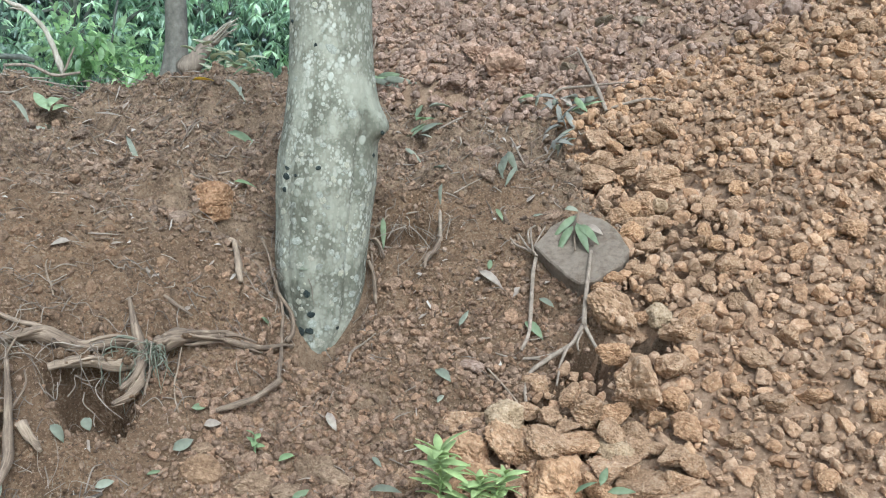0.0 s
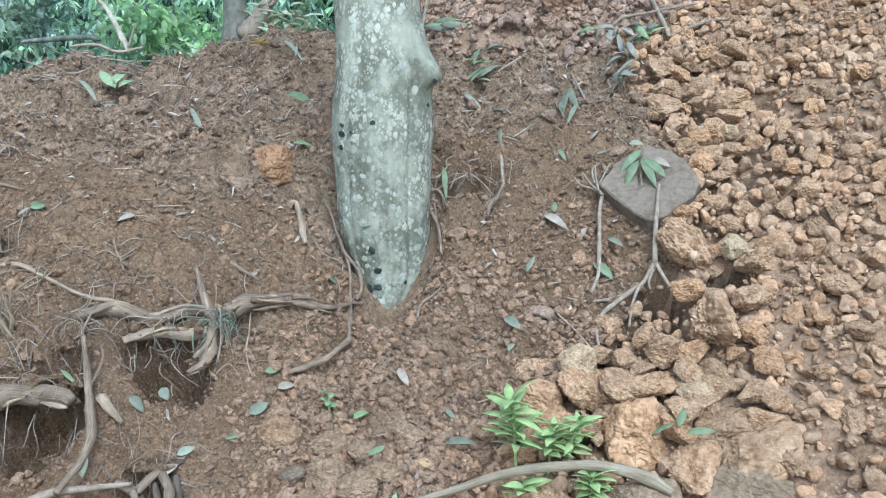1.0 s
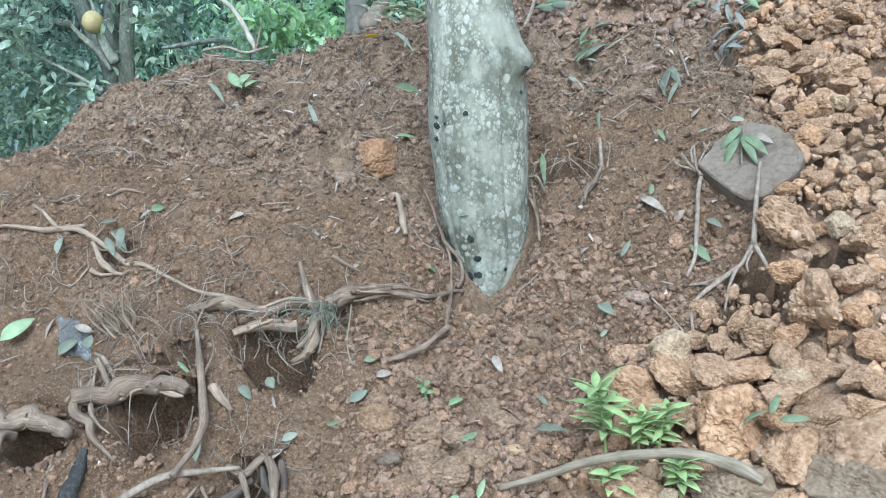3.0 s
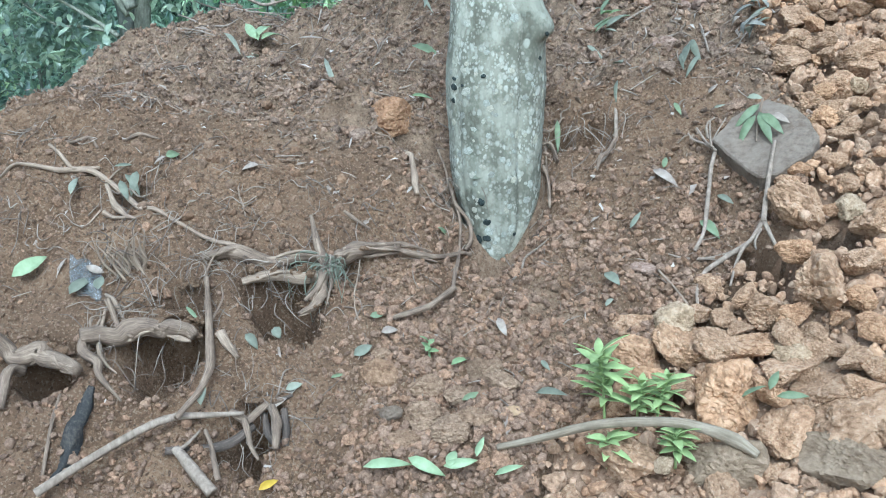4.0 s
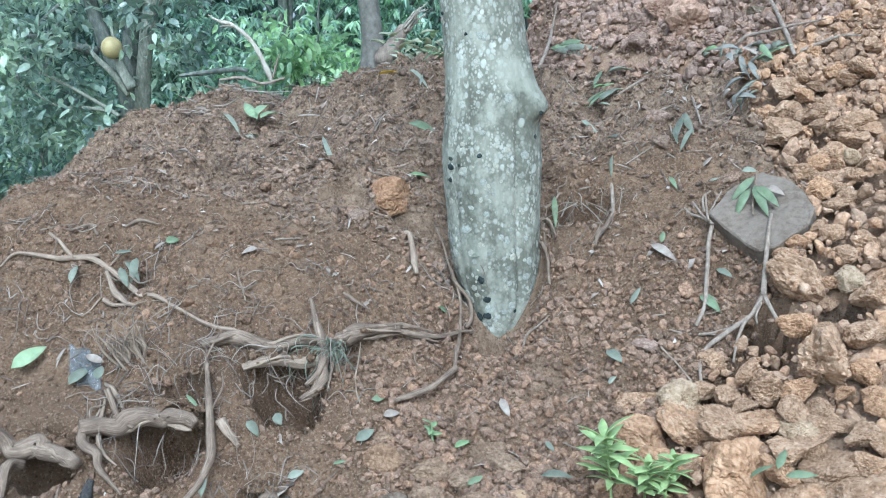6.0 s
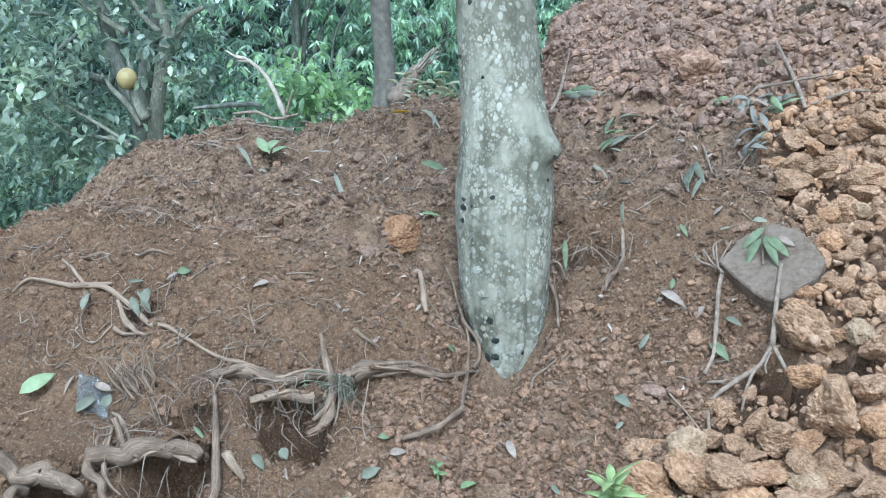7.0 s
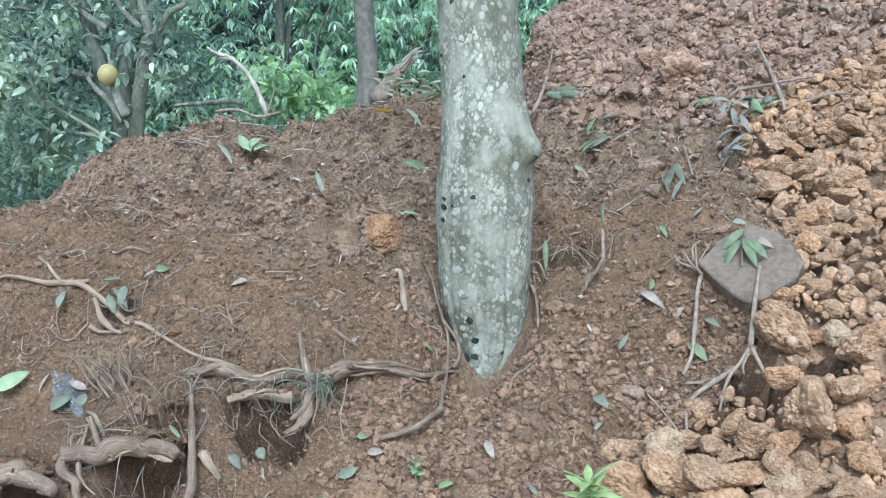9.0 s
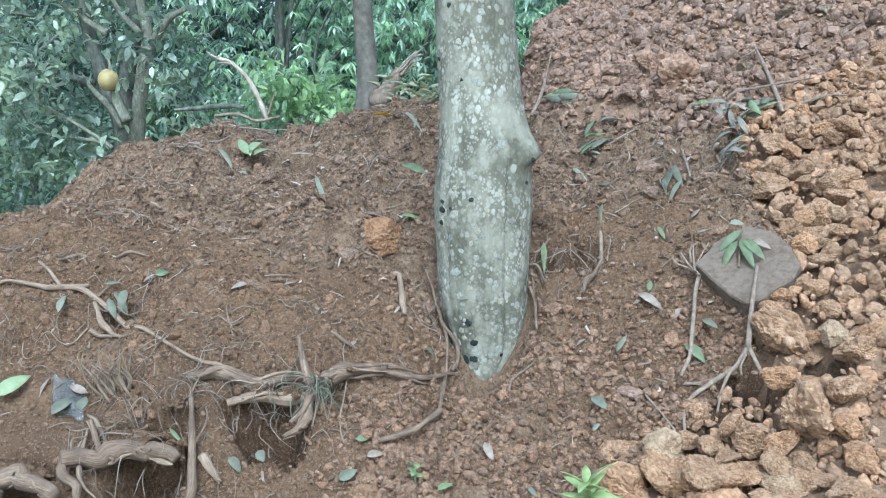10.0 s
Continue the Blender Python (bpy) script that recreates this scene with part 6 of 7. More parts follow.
stone(((-0.475, 1.727, 0.742)), (0.06, 0.05), EARTH, "lump of brown earth at the bank's foot", 705)
stone(((-0.576, 1.712, 0.751)), (0.06, 0.055), EARTH, "lump of brown earth at the bank's foot", 706)
stone(((-0.354, 1.764, 0.756)), (0.065, 0.06), EARTH, "lump of brown earth at the bank's foot", 707)
stone(((-0.407, 1.722, 0.735)), (0.06, 0.05), EARTH, "lump of brown earth at the bank's foot", 708)
stone(((-0.591, 1.771, 0.796)), (0.035, 0.03), EARTH, "lump of brown earth at the bank's foot", 709)
stone(((-0.039, 1.969, 0.921)), (0.045, 0.035), RED, "reddish clay crumb lying on brown soil", 710)
stone(((-0.503, 1.609, 0.679)), (0.06, 0.05), EARTH, "lump of brown earth at the bank's foot", 711)
stone(((-0.400, 1.620, 0.680)), (0.07, 0.06), EARTH, "lump of brown earth at the bank's foot", 712)
stone(((-0.311, 1.719, 0.734)), (0.06, 0.05), EARTH, "lump of brown earth at the bank's foot", 713)
stone(((-0.272, 1.648, 0.703)), (0.03, 0.025), PALE, "small pale yellow stone among the crumbs", 714)
stone(((-0.345, 1.633, 0.688)), (0.06, 0.05), EARTH, "lump of brown earth at the bank's foot", 715)

# ---- fallen leaves ----
def leaf(ends, width, mat, label, lift=0.012, bend=0.12, fold=0.3, group="fallen leaves", roll=0.0, name="leaf", settled=False):
    a, b = (np.asarray(p, float) for p in ends)
    if a[1] < 4.3 and not settled:
        k = max(settle(ends[0])[2] - a[2], settle(ends[1])[2] - b[2]) + 0.004
        a[2] += k
        b[2] += k
    d = b - a
    L = max(float(np.linalg.norm(d)), 0.012)
    d /= L
    n = normals(np.array([a[0]]), np.array([a[1]]), surface)[0]
    side = np.cross(n, d)
    side /= np.linalg.norm(side)
    up = np.cross(d, side)
    m = Matrix((Vector(d), Vector(side), Vector(up))).transposed().to_4x4()
    q = random.Random(int(1e4 * abs(a[0])) + int(1e4 * a[1]))
    bend, fold, roll, width = bend + q.uniform(-0.15, 0.3), fold * q.uniform(0.5, 1.9), roll + q.uniform(-0.35, 0.35), width * q.uniform(0.8, 1.1)
    v, f = blade(L, width, bend, fold)
    me = thick(mesh_of(name, v, f, mat), 0.0008)
    ob = solo(name, me, label, "leaf", group)
    ob.matrix_basis = Matrix.Translation(Vector(a) + Vector(n) * lift) @ m @ Matrix.Rotation(roll, 4, "X")
    return ob


GREENLEAF, GREYLEAF, PALELEAF_, DRYLEAF = "fallen green leaf lying on the soil", "wilted grey-green leaf lying on the soil", "pale cream leaf underside on the soil", "dry brown leaf curled on the soil"
leaf(((-1.214, 2.026, 1.137), (-1.188, 2.048, 1.145)), 0.026, MIDGREEN, GREENLEAF)
leaf(((-1.214, 2.026, 1.137), (-1.238, 2.005, 1.128)), 0.012, DRY, DRYLEAF)
leaf(((-1.416, 1.668, 0.923), (-1.368, 1.732, 0.958)), 0.040, LIGHTGREEN, "broad light green leaf lying on the soil", 0.02)
leaf(((-0.432, 1.778, 0.768), (-0.401, 1.803, 0.780)), 0.020, FRESH, GREENLEAF)
leaf(((-0.387, 1.686, 0.715), (-0.351, 1.709, 0.727)), 0.018, MIDGREEN, GREENLEAF)
leaf(((-0.678, 1.689, 0.765), (-0.653, 1.708, 0.770)), 0.012, MIDGREEN, GREENLEAF)
leaf(((-0.127, 2.506, 1.247), (-0.140, 2.447, 1.210)), 0.014, WILTED, GREYLEAF, 0.02)
leaf(((-0.281, 2.455, 1.181), (-0.268, 2.369, 1.131)), 0.018, MIDGREEN, "green leaf hanging beside the tree's foot", 0.03)
leaf(((0.019, 2.407, 1.230), (0.037, 2.365, 1.208)), 0.014, MIDGREEN, GREENLEAF)
leaf(((0.056, 2.682, 1.363), (0.042, 2.544, 1.315)), 0.026, WILTED, GREYLEAF, 0.02)
leaf(((0.060, 2.679, 1.364), (0.070, 2.578, 1.337)), 0.020, WILTED, GREYLEAF, 0.02)
leaf(((0.079, 2.565, 1.334), (0.045, 2.500, 1.295)), 0.014, WILTED, GREYLEAF, 0.015)
leaf(((0.032, 2.618, 1.341), (0.039, 2.529, 1.308)), 0.012, WILTED, GREYLEAF, 0.015)
leaf(((-0.154, 2.723, 1.310), (-0.091, 2.679, 1.321)), 0.032, WILTED, GREYLEAF, 0.02)
leaf(((-0.253, 2.952, 1.336), (-0.203, 2.855, 1.323)), 0.014, PALELEAF, PALELEAF_)
leaf(((0.103, 2.442, 1.277), (0.126, 2.466, 1.297)), 0.018, DRY, "beige dry leaf lying on the soil")
leaf(((0.115, 2.382, 1.242), (0.142, 2.385, 1.250)), 0.018, PALELEAF, PALELEAF_)
leaf(((-0.116, 1.956, 0.893), (-0.081, 1.919, 0.881)), 0.026, WILTED, "pale green leaf lying on the crumbs")
leaf(((-0.107, 1.883, 0.854), (-0.095, 1.912, 0.873)), 0.014, PALELEAF, PALELEAF_)
leaf(((-0.022, 2.200, 1.077), (0.034, 2.158, 1.064)), 0.022, DRY, DRYLEAF, 0.02)
leaf(((0.002, 2.206, 1.089), (0.008, 2.238, 1.113)), 0.012, MIDGREEN, GREENLEAF, 0.02)
leaf(((0.087, 2.063, 1.018), (0.129, 2.026, 1.005)), 0.026, MIDGREEN, "dark green leaf at the sapling's foot", 0.02)
leaf(((0.123, 2.136, 1.077), (0.158, 2.111, 1.069)), 0.020, WILTED, GREYLEAF)
leaf(((-0.863, 3.095, 1.323), (-0.750, 3.030, 1.317)), 0.040, MIDGREEN, GREENLEAF, 0.02)
leaf(((-0.705, 2.500, 1.215), (-0.649, 2.534, 1.215)), 0.024, FRESH, GREENLEAF, 0.02)
leaf(((-1.10, 3.575, 1.435), (-1.02, 3.585, 1.45)), 0.048, YELLOW, "bright yellow fallen leaf curled on the soil", 0.06, 0.2, 0.5)
leaf(((-0.986, 3.603, 1.426), (-0.880, 3.476, 1.411)), 0.020, PALELEAF, "pale peel of a torn stalk on the soil", 0.055, 0.1, 0.6)
leaf(((-0.899, 3.489, 1.411), (-0.851, 3.282, 1.369)), 0.016, PALELEAF, "pale peel of a torn stalk on the soil", 0.055, 0.1, 0.6)
leaf(((-0.818, 1.729, 0.846), (-0.801, 1.715, 0.826)), 0.024, WILTED, GREYLEAF)
leaf(((-0.869, 1.691, 0.830), (-0.835, 1.678, 0.810)), 0.022, WILTED, GREYLEAF)
leaf(((-0.918, 1.580, 0.758), (-0.907, 1.544, 0.729)), 0.022, WILTED, GREYLEAF, 0.04)
leaf(((-0.761, 1.638, 0.755), (-0.731, 1.659, 0.761)), 0.018, PALELEAF, PALELEAF_)
leaf(((-1.188, 1.669, 0.884), (-1.194, 1.697, 0.908)), 0.024, WILTED, "round grey-green leaf on a torn root", 0.06)
leaf(((-1.008, 1.709, 0.884), (-0.971, 1.695, 0.862)), 0.012, MIDGREEN, GREENLEAF, 0.05)
leaf(((-1.378, 1.866, 1.057), (-1.403, 1.926, 1.105)), 0.020, PALELEAF, "pale dry pod hanging below a root", 0.03)
leaf(((-0.978, 2.053, 1.127), (-1.016, 2.036, 1.122)), 0.02, DRY, DRYLEAF)
for a_ in (((-1.303, 1.984, 1.124), (-1.245, 1.953, 1.097)), ((-1.307, 1.965, 1.113), (-1.263, 1.921, 1.079)), ((-1.334, 1.990, 1.133), (-1.296, 2.006, 1.137)), ((-1.278, 1.997, 1.129), (-1.265, 1.941, 1.092))):
    leaf(a_, 0.02, WILTED, GREYLEAF, 0.03)
leaf(((-0.643, 1.742, 0.791), (-0.610, 1.773, 0.804)), 0.024, WILTED, GREYLEAF)
leaf(((-0.237, 1.799, 0.784), (-0.217, 1.779, 0.776)), 0.014, WILTED, GREYLEAF)
leaf(((-0.066, 2.066, 0.974), (-0.044, 2.103, 1.004)), 0.012, WILTED, GREYLEAF, 0.02)
leaf(((-0.232, 1.697, 0.734), (-0.169, 1.696, 0.742)), 0.022, WILTED, GREYLEAF, 0.02)
leaf(((-0.518, 2.277, 1.046), (-0.471, 2.308, 1.059)), 0.014, WILTED, "grey-green leaf caught at the tree's foot", 0.10)
leaf(((-0.558, 2.155, 0.985), (-0.528, 2.183, 0.956)), 0.016, MIDGREEN, GREENLEAF)
leaf(((-0.628, 1.820, 0.845), (-0.600, 1.835, 0.845)), 0.018, MIDGREEN, GREENLEAF)
leaf(((-1.210, 1.754, 0.953), (-1.176, 1.771, 0.962)), 0.014, DRY, DRYLEAF)
leaf(((-1.273, 1.667, 0.897), (-1.252, 1.719, 0.934)), 0.03, WILTED, GREYLEAF, 0.02)
leaf(((-1.323, 1.738, 0.957), (-1.342, 1.685, 0.922)), 0.012, DRY, DRYLEAF)
leaf(((0.217, 1.621, 0.791), (0.235, 1.660, 0.818)), 0.018, MIDGREEN, "green leaf standing between clods", 0.05)
leaf(((0.229, 1.610, 0.791), (0.280, 1.605, 0.805)), 0.018, MIDGREEN, "green leaf lying between clods", 0.05)
leaf(((0.168, 1.613, 0.772), (0.209, 1.630, 0.794)), 0.014, MIDGREEN, "green leaf lying between clods", 0.05)
leaf(((-0.551, 1.519, 0.634), (-0.462, 1.549, 0.645)), 0.026, LIGHTGREEN, "broad light green leaf at the bank's foot", 0.03)
leaf(((-0.464, 1.544, 0.643), (-0.390, 1.522, 0.631)), 0.022, LIGHTGREEN, "broad light green leaf at the bank's foot", 0.03)
leaf(((-0.372, 1.516, 0.629), (-0.368, 1.558, 0.650)), 0.022, LIGHTGREEN, "broad green leaf at the bank's foot", 0.04)
leaf(((-0.317, 1.520, 0.634), (-0.312, 1.562, 0.657)), 0.018, LIGHTGREEN, "broad green leaf at the bank's foot", 0.04)
leaf(((-0.383, 1.518, 0.630), (-0.319, 1.533, 0.640)), 0.022, LIGHTGREEN, "broad green leaf at the bank's foot", 0.04)
leaf(((-0.283, 1.519, 0.638), (-0.232, 1.538, 0.652)), 0.022, LIGHTGREEN, "broad green leaf at the bank's foot", 0.03)
leaf(((-0.745, 1.447, 0.626), (-0.716, 1.476, 0.636)), 0.020, YELLOW, "yellowing leaf at the bank's foot", 0.02)
# leaves of the felled twigs near the heap
TWIG = "leaves of felled twigs by the heap"
LIMP = "limp green leaf hanging from the sapling over the slab"
leaf(((0.215, 2.288, 1.261), (0.159, 2.242, 1.222)), 0.024, MIDGREEN, LIMP, 0.012, 0.15, 0.5, TWIG, settled=True)
leaf(((0.205, 2.255, 1.238), (0.161, 2.201, 1.196)), 0.022, MIDGREEN, LIMP, 0.014, 0.15, 0.5, TWIG, settled=True)
leaf(((0.214, 2.255, 1.240), (0.233, 2.180, 1.197)), 0.028, MIDGREEN, LIMP, 0.022, 0.05, 0.5, TWIG, settled=True)
leaf(((0.218, 2.254, 1.240), (0.262, 2.190, 1.208)), 0.024, MIDGREEN, LIMP, 0.016, 0.05, 0.5, TWIG, settled=True)
leaf(((0.188, 2.316, 1.273), (0.226, 2.314, 1.279)), 0.016, PALELEAF, PALELEAF_, 0.012, 0.1, 0.4, TWIG, settled=True)
leaf(((0.240, 2.251, 1.243), (0.276, 2.229, 1.235)), 0.016, DRY, "dry leaf lying on the slab", 0.012, 0.1, 0.4, TWIG, settled=True)
limb_thing("twig", "bare brown twig lying on the slab", "stick", ((0.220, 2.286, 1.279), (0.208, 2.237, 1.243), (0.202, 2.179, 1.202)), (0.003, 0.003, 0.002), ROOT, "", seed=50)
for a_, m_ in ((((-0.458, 4.018, 1.576), (-0.273, 3.677, 1.594)), LIGHTGREEN), (((-0.434, 3.952, 1.571), (-0.291, 3.648, 1.559)), PALELEAF), (((-0.405, 3.906, 1.583), (-0.306, 3.762, 1.613)), MIDGREEN), (((-0.373, 3.825, 1.573), (-0.258, 3.638, 1.576)), PALELEAF)):
    leaf(a_, 0.03, m_, "leaf of a fallen leafy twig on the bank", 0.03, 0.1, 0.35, TWIG)
for a_, m_ in ((((-0.251, 3.083, 1.376), (-0.194, 3.249, 1.431)), MIDGREEN), (((-0.235, 3.064, 1.373), (-0.162, 3.313, 1.450)), MIDGREEN), (((-0.207, 3.150, 1.403), (-0.128, 3.274, 1.446)), MIDGREEN), (((-0.232, 3.234, 1.422), (-0.215, 3.477, 1.476)), MIDGREEN), (((-0.257, 3.312, 1.439), (-0.232, 3.357, 1.451)), PALELEAF), (((-0.209, 3.120, 1.394), (-0.167, 3.092, 1.394)), PALELEAF)):
    leaf(a_, 0.02, m_, "leaf of a fallen leafy twig on the bank", 0.03, 0.1, 0.35, TWIG)
for a_, m_ in ((((0.290, 3.026, 1.495), (0.386, 2.969, 1.546)), LIGHTGREEN), (((0.302, 3.019, 1.503), (0.323, 2.901, 1.467)), LIGHTGREEN), (((0.193, 3.217, 1.523), (0.132, 3.307, 1.518)), FRESH), (((0.199, 3.196, 1.516), (0.212, 3.245, 1.573)), PALELEAF), (((0.259, 3.100, 1.515), (0.245, 3.147, 1.534)), PALELEAF), (((0.297, 3.052, 1.520), (0.288, 3.091, 1.541)), PALELEAF)):
    leaf(a_, 0.022, m_, "leaf of a broken twig at the heap's edge", 0.03, 0.15, 0.35, TWIG)
g = random.Random(77)
for a_ in ((0.219, 3.101, 1.483), (0.238, 3.008, 1.469), (0.245, 2.874, 1.450), (0.196, 2.997, 1.461), (0.219, 2.851, 1.443), (0.270, 2.986, 1.470), (0.250, 3.068, 1.502), (0.208, 2.803, 1.434), (0.250, 2.774, 1.436), (0.189, 2.741, 1.421)) * 3:
    a_ = (a_[0] + g.uniform(-0.03, 0.04), a_[1] + g.uniform(-0.05, 0.05), a_[2] + g.uniform(0.0, 0.02))
    b_ = (a_[0] + g.uniform(-0.07, 0.06), a_[1] - g.uniform(-0.02, 0.05), a_[2] + g.uniform(-0.06, 0.03))
    leaf((a_, b_), g.uniform(0.014, 0.03), g.choice((DEAD, DEAD, DEAD, PALELEAF, DRY)), "limp dead grey leaf at the heap's edge", 0.02, 0.2, 0.5, TWIG)
for a_ in ((-0.235, 3.388, 1.473), (-0.206, 3.261, 1.448), (-0.231, 3.209, 1.431), (-0.191, 3.329, 1.465), (-0.206, 3.130, 1.412), (0.142, 3.282, 1.520), (0.312, 3.009, 1.521), (0.334, 2.986, 1.530)):
    b_ = (a_[0] + g.uniform(-0.02, 0.09), a_[1] + g.uniform(0.0, 0.05), a_[2] + g.uniform(0.0, 0.06))
    leaf((a_, b_), g.uniform(0.022, 0.034), g.choice((FRESH, PALELEAF, WILTED)), "pale green leaf of a felled twig", 0.02, 0.2, 0.4, TWIG)
for a_ in (((-1.700, 3.691, 1.316), (-1.754, 3.930, 1.404)), ((-1.721, 3.705, 1.321), (-1.849, 3.869, 1.392)), ((-1.705, 3.692, 1.316), (-1.850, 3.977, 1.426)), ((-1.694, 3.703, 1.320), (-1.659, 3.814, 1.363))):
    leaf(a_, 0.045, LIGHTGREEN, "leaf of a wilting seedling on the bank", 0.06, 0.2, 0.3, TWIG)
for a_ in (((-1.823, 3.596, 1.311), (-1.686, 3.465, 1.282)), ((-1.727, 3.587, 1.294), (-1.611, 3.519, 1.282)), ((-1.559, 3.289, 1.282), (-1.600, 3.463, 1.279)), ((-1.293, 3.377, 1.300), (-1.119, 2.973, 1.276))):
    leaf(a_, 0.022, PALELEAF, PALELEAF_, 0.02)
for a_ in (((-0.783, 1.588, 0.725), (-0.753, 1.623, 0.741)), ((-1.561, 3.770, 1.357), (-1.436, 3.755, 1.377)), ((-0.597, 1.799, 0.817), (-0.564, 1.820, 0.823)), ((-1.078, 2.754, 1.255), (-1.074, 2.904, 1.273)), ((-1.216, 1.723, 0.931), (-1.277, 1.733, 0.946)), ((-0.348, 1.891, 0.827), (-0.323, 1.851, 0.804))):
    leaf(a_, 0.02, DRY, DRYLEAF, 0.02)


# ---- young plants by the branch ----
def sprig(place, height, count, length, width, mat, label, seed, lean=(0.0, 0.0)):
    g = random.Random(seed)
    x, y, z = place
    t = thing("seedling", label, "plant", "young plants by the branch", (x, y, z))
    v, f = tube([(0, 0, -0.02), (lean[0] * 0.4, lean[1] * 0.4, height * 0.5), (lean[0], lean[1], height)], (0.003, 0.0025, 0.0015), 6, 5, 0.05, seed)
    part("stem", mesh_of("stem", v, f, mat), t)
    for k in range(count):
        u = 0.25 + 0.75 * k / max(1, count - 1)
        a = k * 2.4 + g.uniform(-0.3, 0.3)
        L = length * g.uniform(0.75, 1.15)
        v, f = blade(L, width * g.uniform(0.85, 1.15), 0.25, 0.35, 6)
        me = thick(mesh_of("leaf", v, f, mat), 0.0009)
        up_ = g.uniform(0.0, 0.7) + 0.7 * max(0, u - 0.6)
        part("leaf", me, t, at=Matrix.Translation((lean[0] * u, lean[1] * u, height * u)) @ Euler((g.uniform(-0.4, 0.4), -up_, a)).to_matrix().to_4x4())
    return t


SPROUT = leafy("seedling_leaf", (0.34, 0.43, 0.15), (0.44, 0.54, 0.21), (0.54, 0.63, 0.30))
SPRIG = "bright green seedling with long narrow leaves"
sprig(((-0.093, 1.657, 0.737)), 0.14, 30, 0.066, 0.0175, SPROUT, SPRIG, 801, (-0.01, -0.02))
sprig(((-0.032, 1.639, 0.740)), 0.09, 24, 0.048, 0.0155, SPROUT, SPRIG, 802, (0.01, -0.02))
sprig(((0.005, 1.641, 0.750)), 0.09, 24, 0.042, 0.014, SPROUT, SPRIG, 803, (0.02, -0.01))
sprig(((0.044, 1.558, 0.711)), 0.06, 22, 0.040, 0.015, SPROUT, SPRIG, 804, (0.0, -0.02))
sprig(((-0.080, 1.568, 0.692)), 0.06, 14, 0.055, 0.017, SPROUT, SPRIG, 805, (0.0, -0.03))
sprig(((-0.485, 1.793, 0.783)), 0.03, 5, 0.028, 0.014, FRESH, "tiny green seedling among soil crumbs", 806)

# ---- litter ----
g = np.random.default_rng(171)
TWIGS = []
for k in range(9):
    p = np.array([(u, g.normal(0, 0.05), g.normal(0.02, 0.03)) for u in (0, 0.25, 0.5, 0.75, 1.0)])
    v, f = tube(p, (0.016, 0.022, 0.02, 0.009), 7, 4, 0.1, 700 + k)
    me = limb_mesh("twig", v, f, (STICK, ROOT, PALEWOOD)[k % 3], 7)
    TWIGS.append(me)
made = 0
while made < 150:
    x, y = g.uniform(-2.2, 0.15), 1.9 + 2.2 * g.uniform() ** 0.8
    if x > heap_edge(y) - 0.04 or math.hypot(x + 0.44, y - 2.3) < 0.17 or pits(x, y) > 0.02:
        continue
    L, a = g.uniform(0.05, 0.13), g.normal(0.2, 0.9)
    q = (x + L * math.cos(a), y + L * math.sin(a))
    z0, z1 = ztop(x, y) + 0.004, ztop(*q) + 0.004
    d = Vector((q[0] - x, q[1] - y, z1 - z0))
    mid_z = ztop(x + 0.5 * d.x, y + 0.5 * d.y) + 0.003
    rise = max(0.0, mid_z - 0.5 * (z0 + z1))
    ob = solo("twig", TWIGS[made % 9], "thin dead twig lying on the loose brown soil", "twig", "dead twigs on the bank")
    ob.matrix_basis = Matrix.Translation((x, y, z0 + 0.6 * rise)) @ d.to_track_quat("X", "Z").to_matrix().to_4x4() @ Matrix.Rotation(g.uniform(0, 6.28), 4, "X") @ Matrix.Scale(d.length, 4)
    made += 1
g = np.random.default_rng(71)
n = 1300
x = g.uniform(-2.3, 0.3, n)
y = np.where(g.uniform(size=n) < 0.75, g.uniform(1.6, 4.2, n), g.uniform(2.3, 4.0, n))
w = x < heap_edge(y) - 0.02
x, y = x[w], y[w]
n = len(x)
a, L = g.normal(0.3, 0.8, n), g.uniform(0.02, 0.10, n) * np.where(y > 2.5, 0.9, 0.6)
px = np.stack([x + np.cos(a) * L * s + g.normal(0, 0.004, n) for s in (-0.5, 0, 0.5)], 1)
py = np.stack([y + np.sin(a) * L * s + g.normal(0, 0.004, n) for s in (-0.5, 0, 0.5)], 1)
pz = top(px, py) + g.uniform(0.002, 0.014, (n, 3))
pz[:, 1] = np.maximum(pz[:, 1], (pz[:, 0] + pz[:, 2]) / 2)
pieces = []
for k in range(n):
    r = g.uniform(0.0006, 0.0017) * (1.5 if y[k] > 2.4 else 1.0)
    pieces.append(tube(np.stack([px[k], py[k], pz[k]], 1), (r, r, r * 0.5), 5, 3, 0.1, k, False))
v, f = merge(*pieces)
solo("litter_twigs", mesh_of("litter_twigs", v, f, LITTER), "scattered thin dead twigs and root ends on the soil", "twigs", kind="stuff")
n = 6000
x, y = g.uniform(-2.4, 0.35, n), 1.45 + 2.9 * g.uniform(size=n) ** 0.62
w = x < heap_edge(y) - 0.02
x, y = x[w], y[w]
n = len(x)
lv, lf = blade(1.0, 0.42, 0.4, 0.5, 2)
m = turns(n, g)
nrm = normals(x, y, surface)
m = m * 0.35 + np.stack([np.cross(nrm, g.normal(size=(n, 3))), np.cross(nrm, g.normal(size=(n, 3))), nrm], 2) * 0.8
m = m * ((0.004 + 0.020 * g.power(0.4, n)) * (1 + 0.8 * smooth(2.3, 2.8, y)))[:, None, None]
v, f = join_copies([(lv, np.array(lf))], np.zeros(n, int), m, np.stack([x, y, top(x, y) + 0.008], 1))
solo("leaf_litter", mesh_of("leaf_litter", v, f, DRY), "scattered dry leaf scraps and flakes on the soil", "leaf litter", kind="stuff")

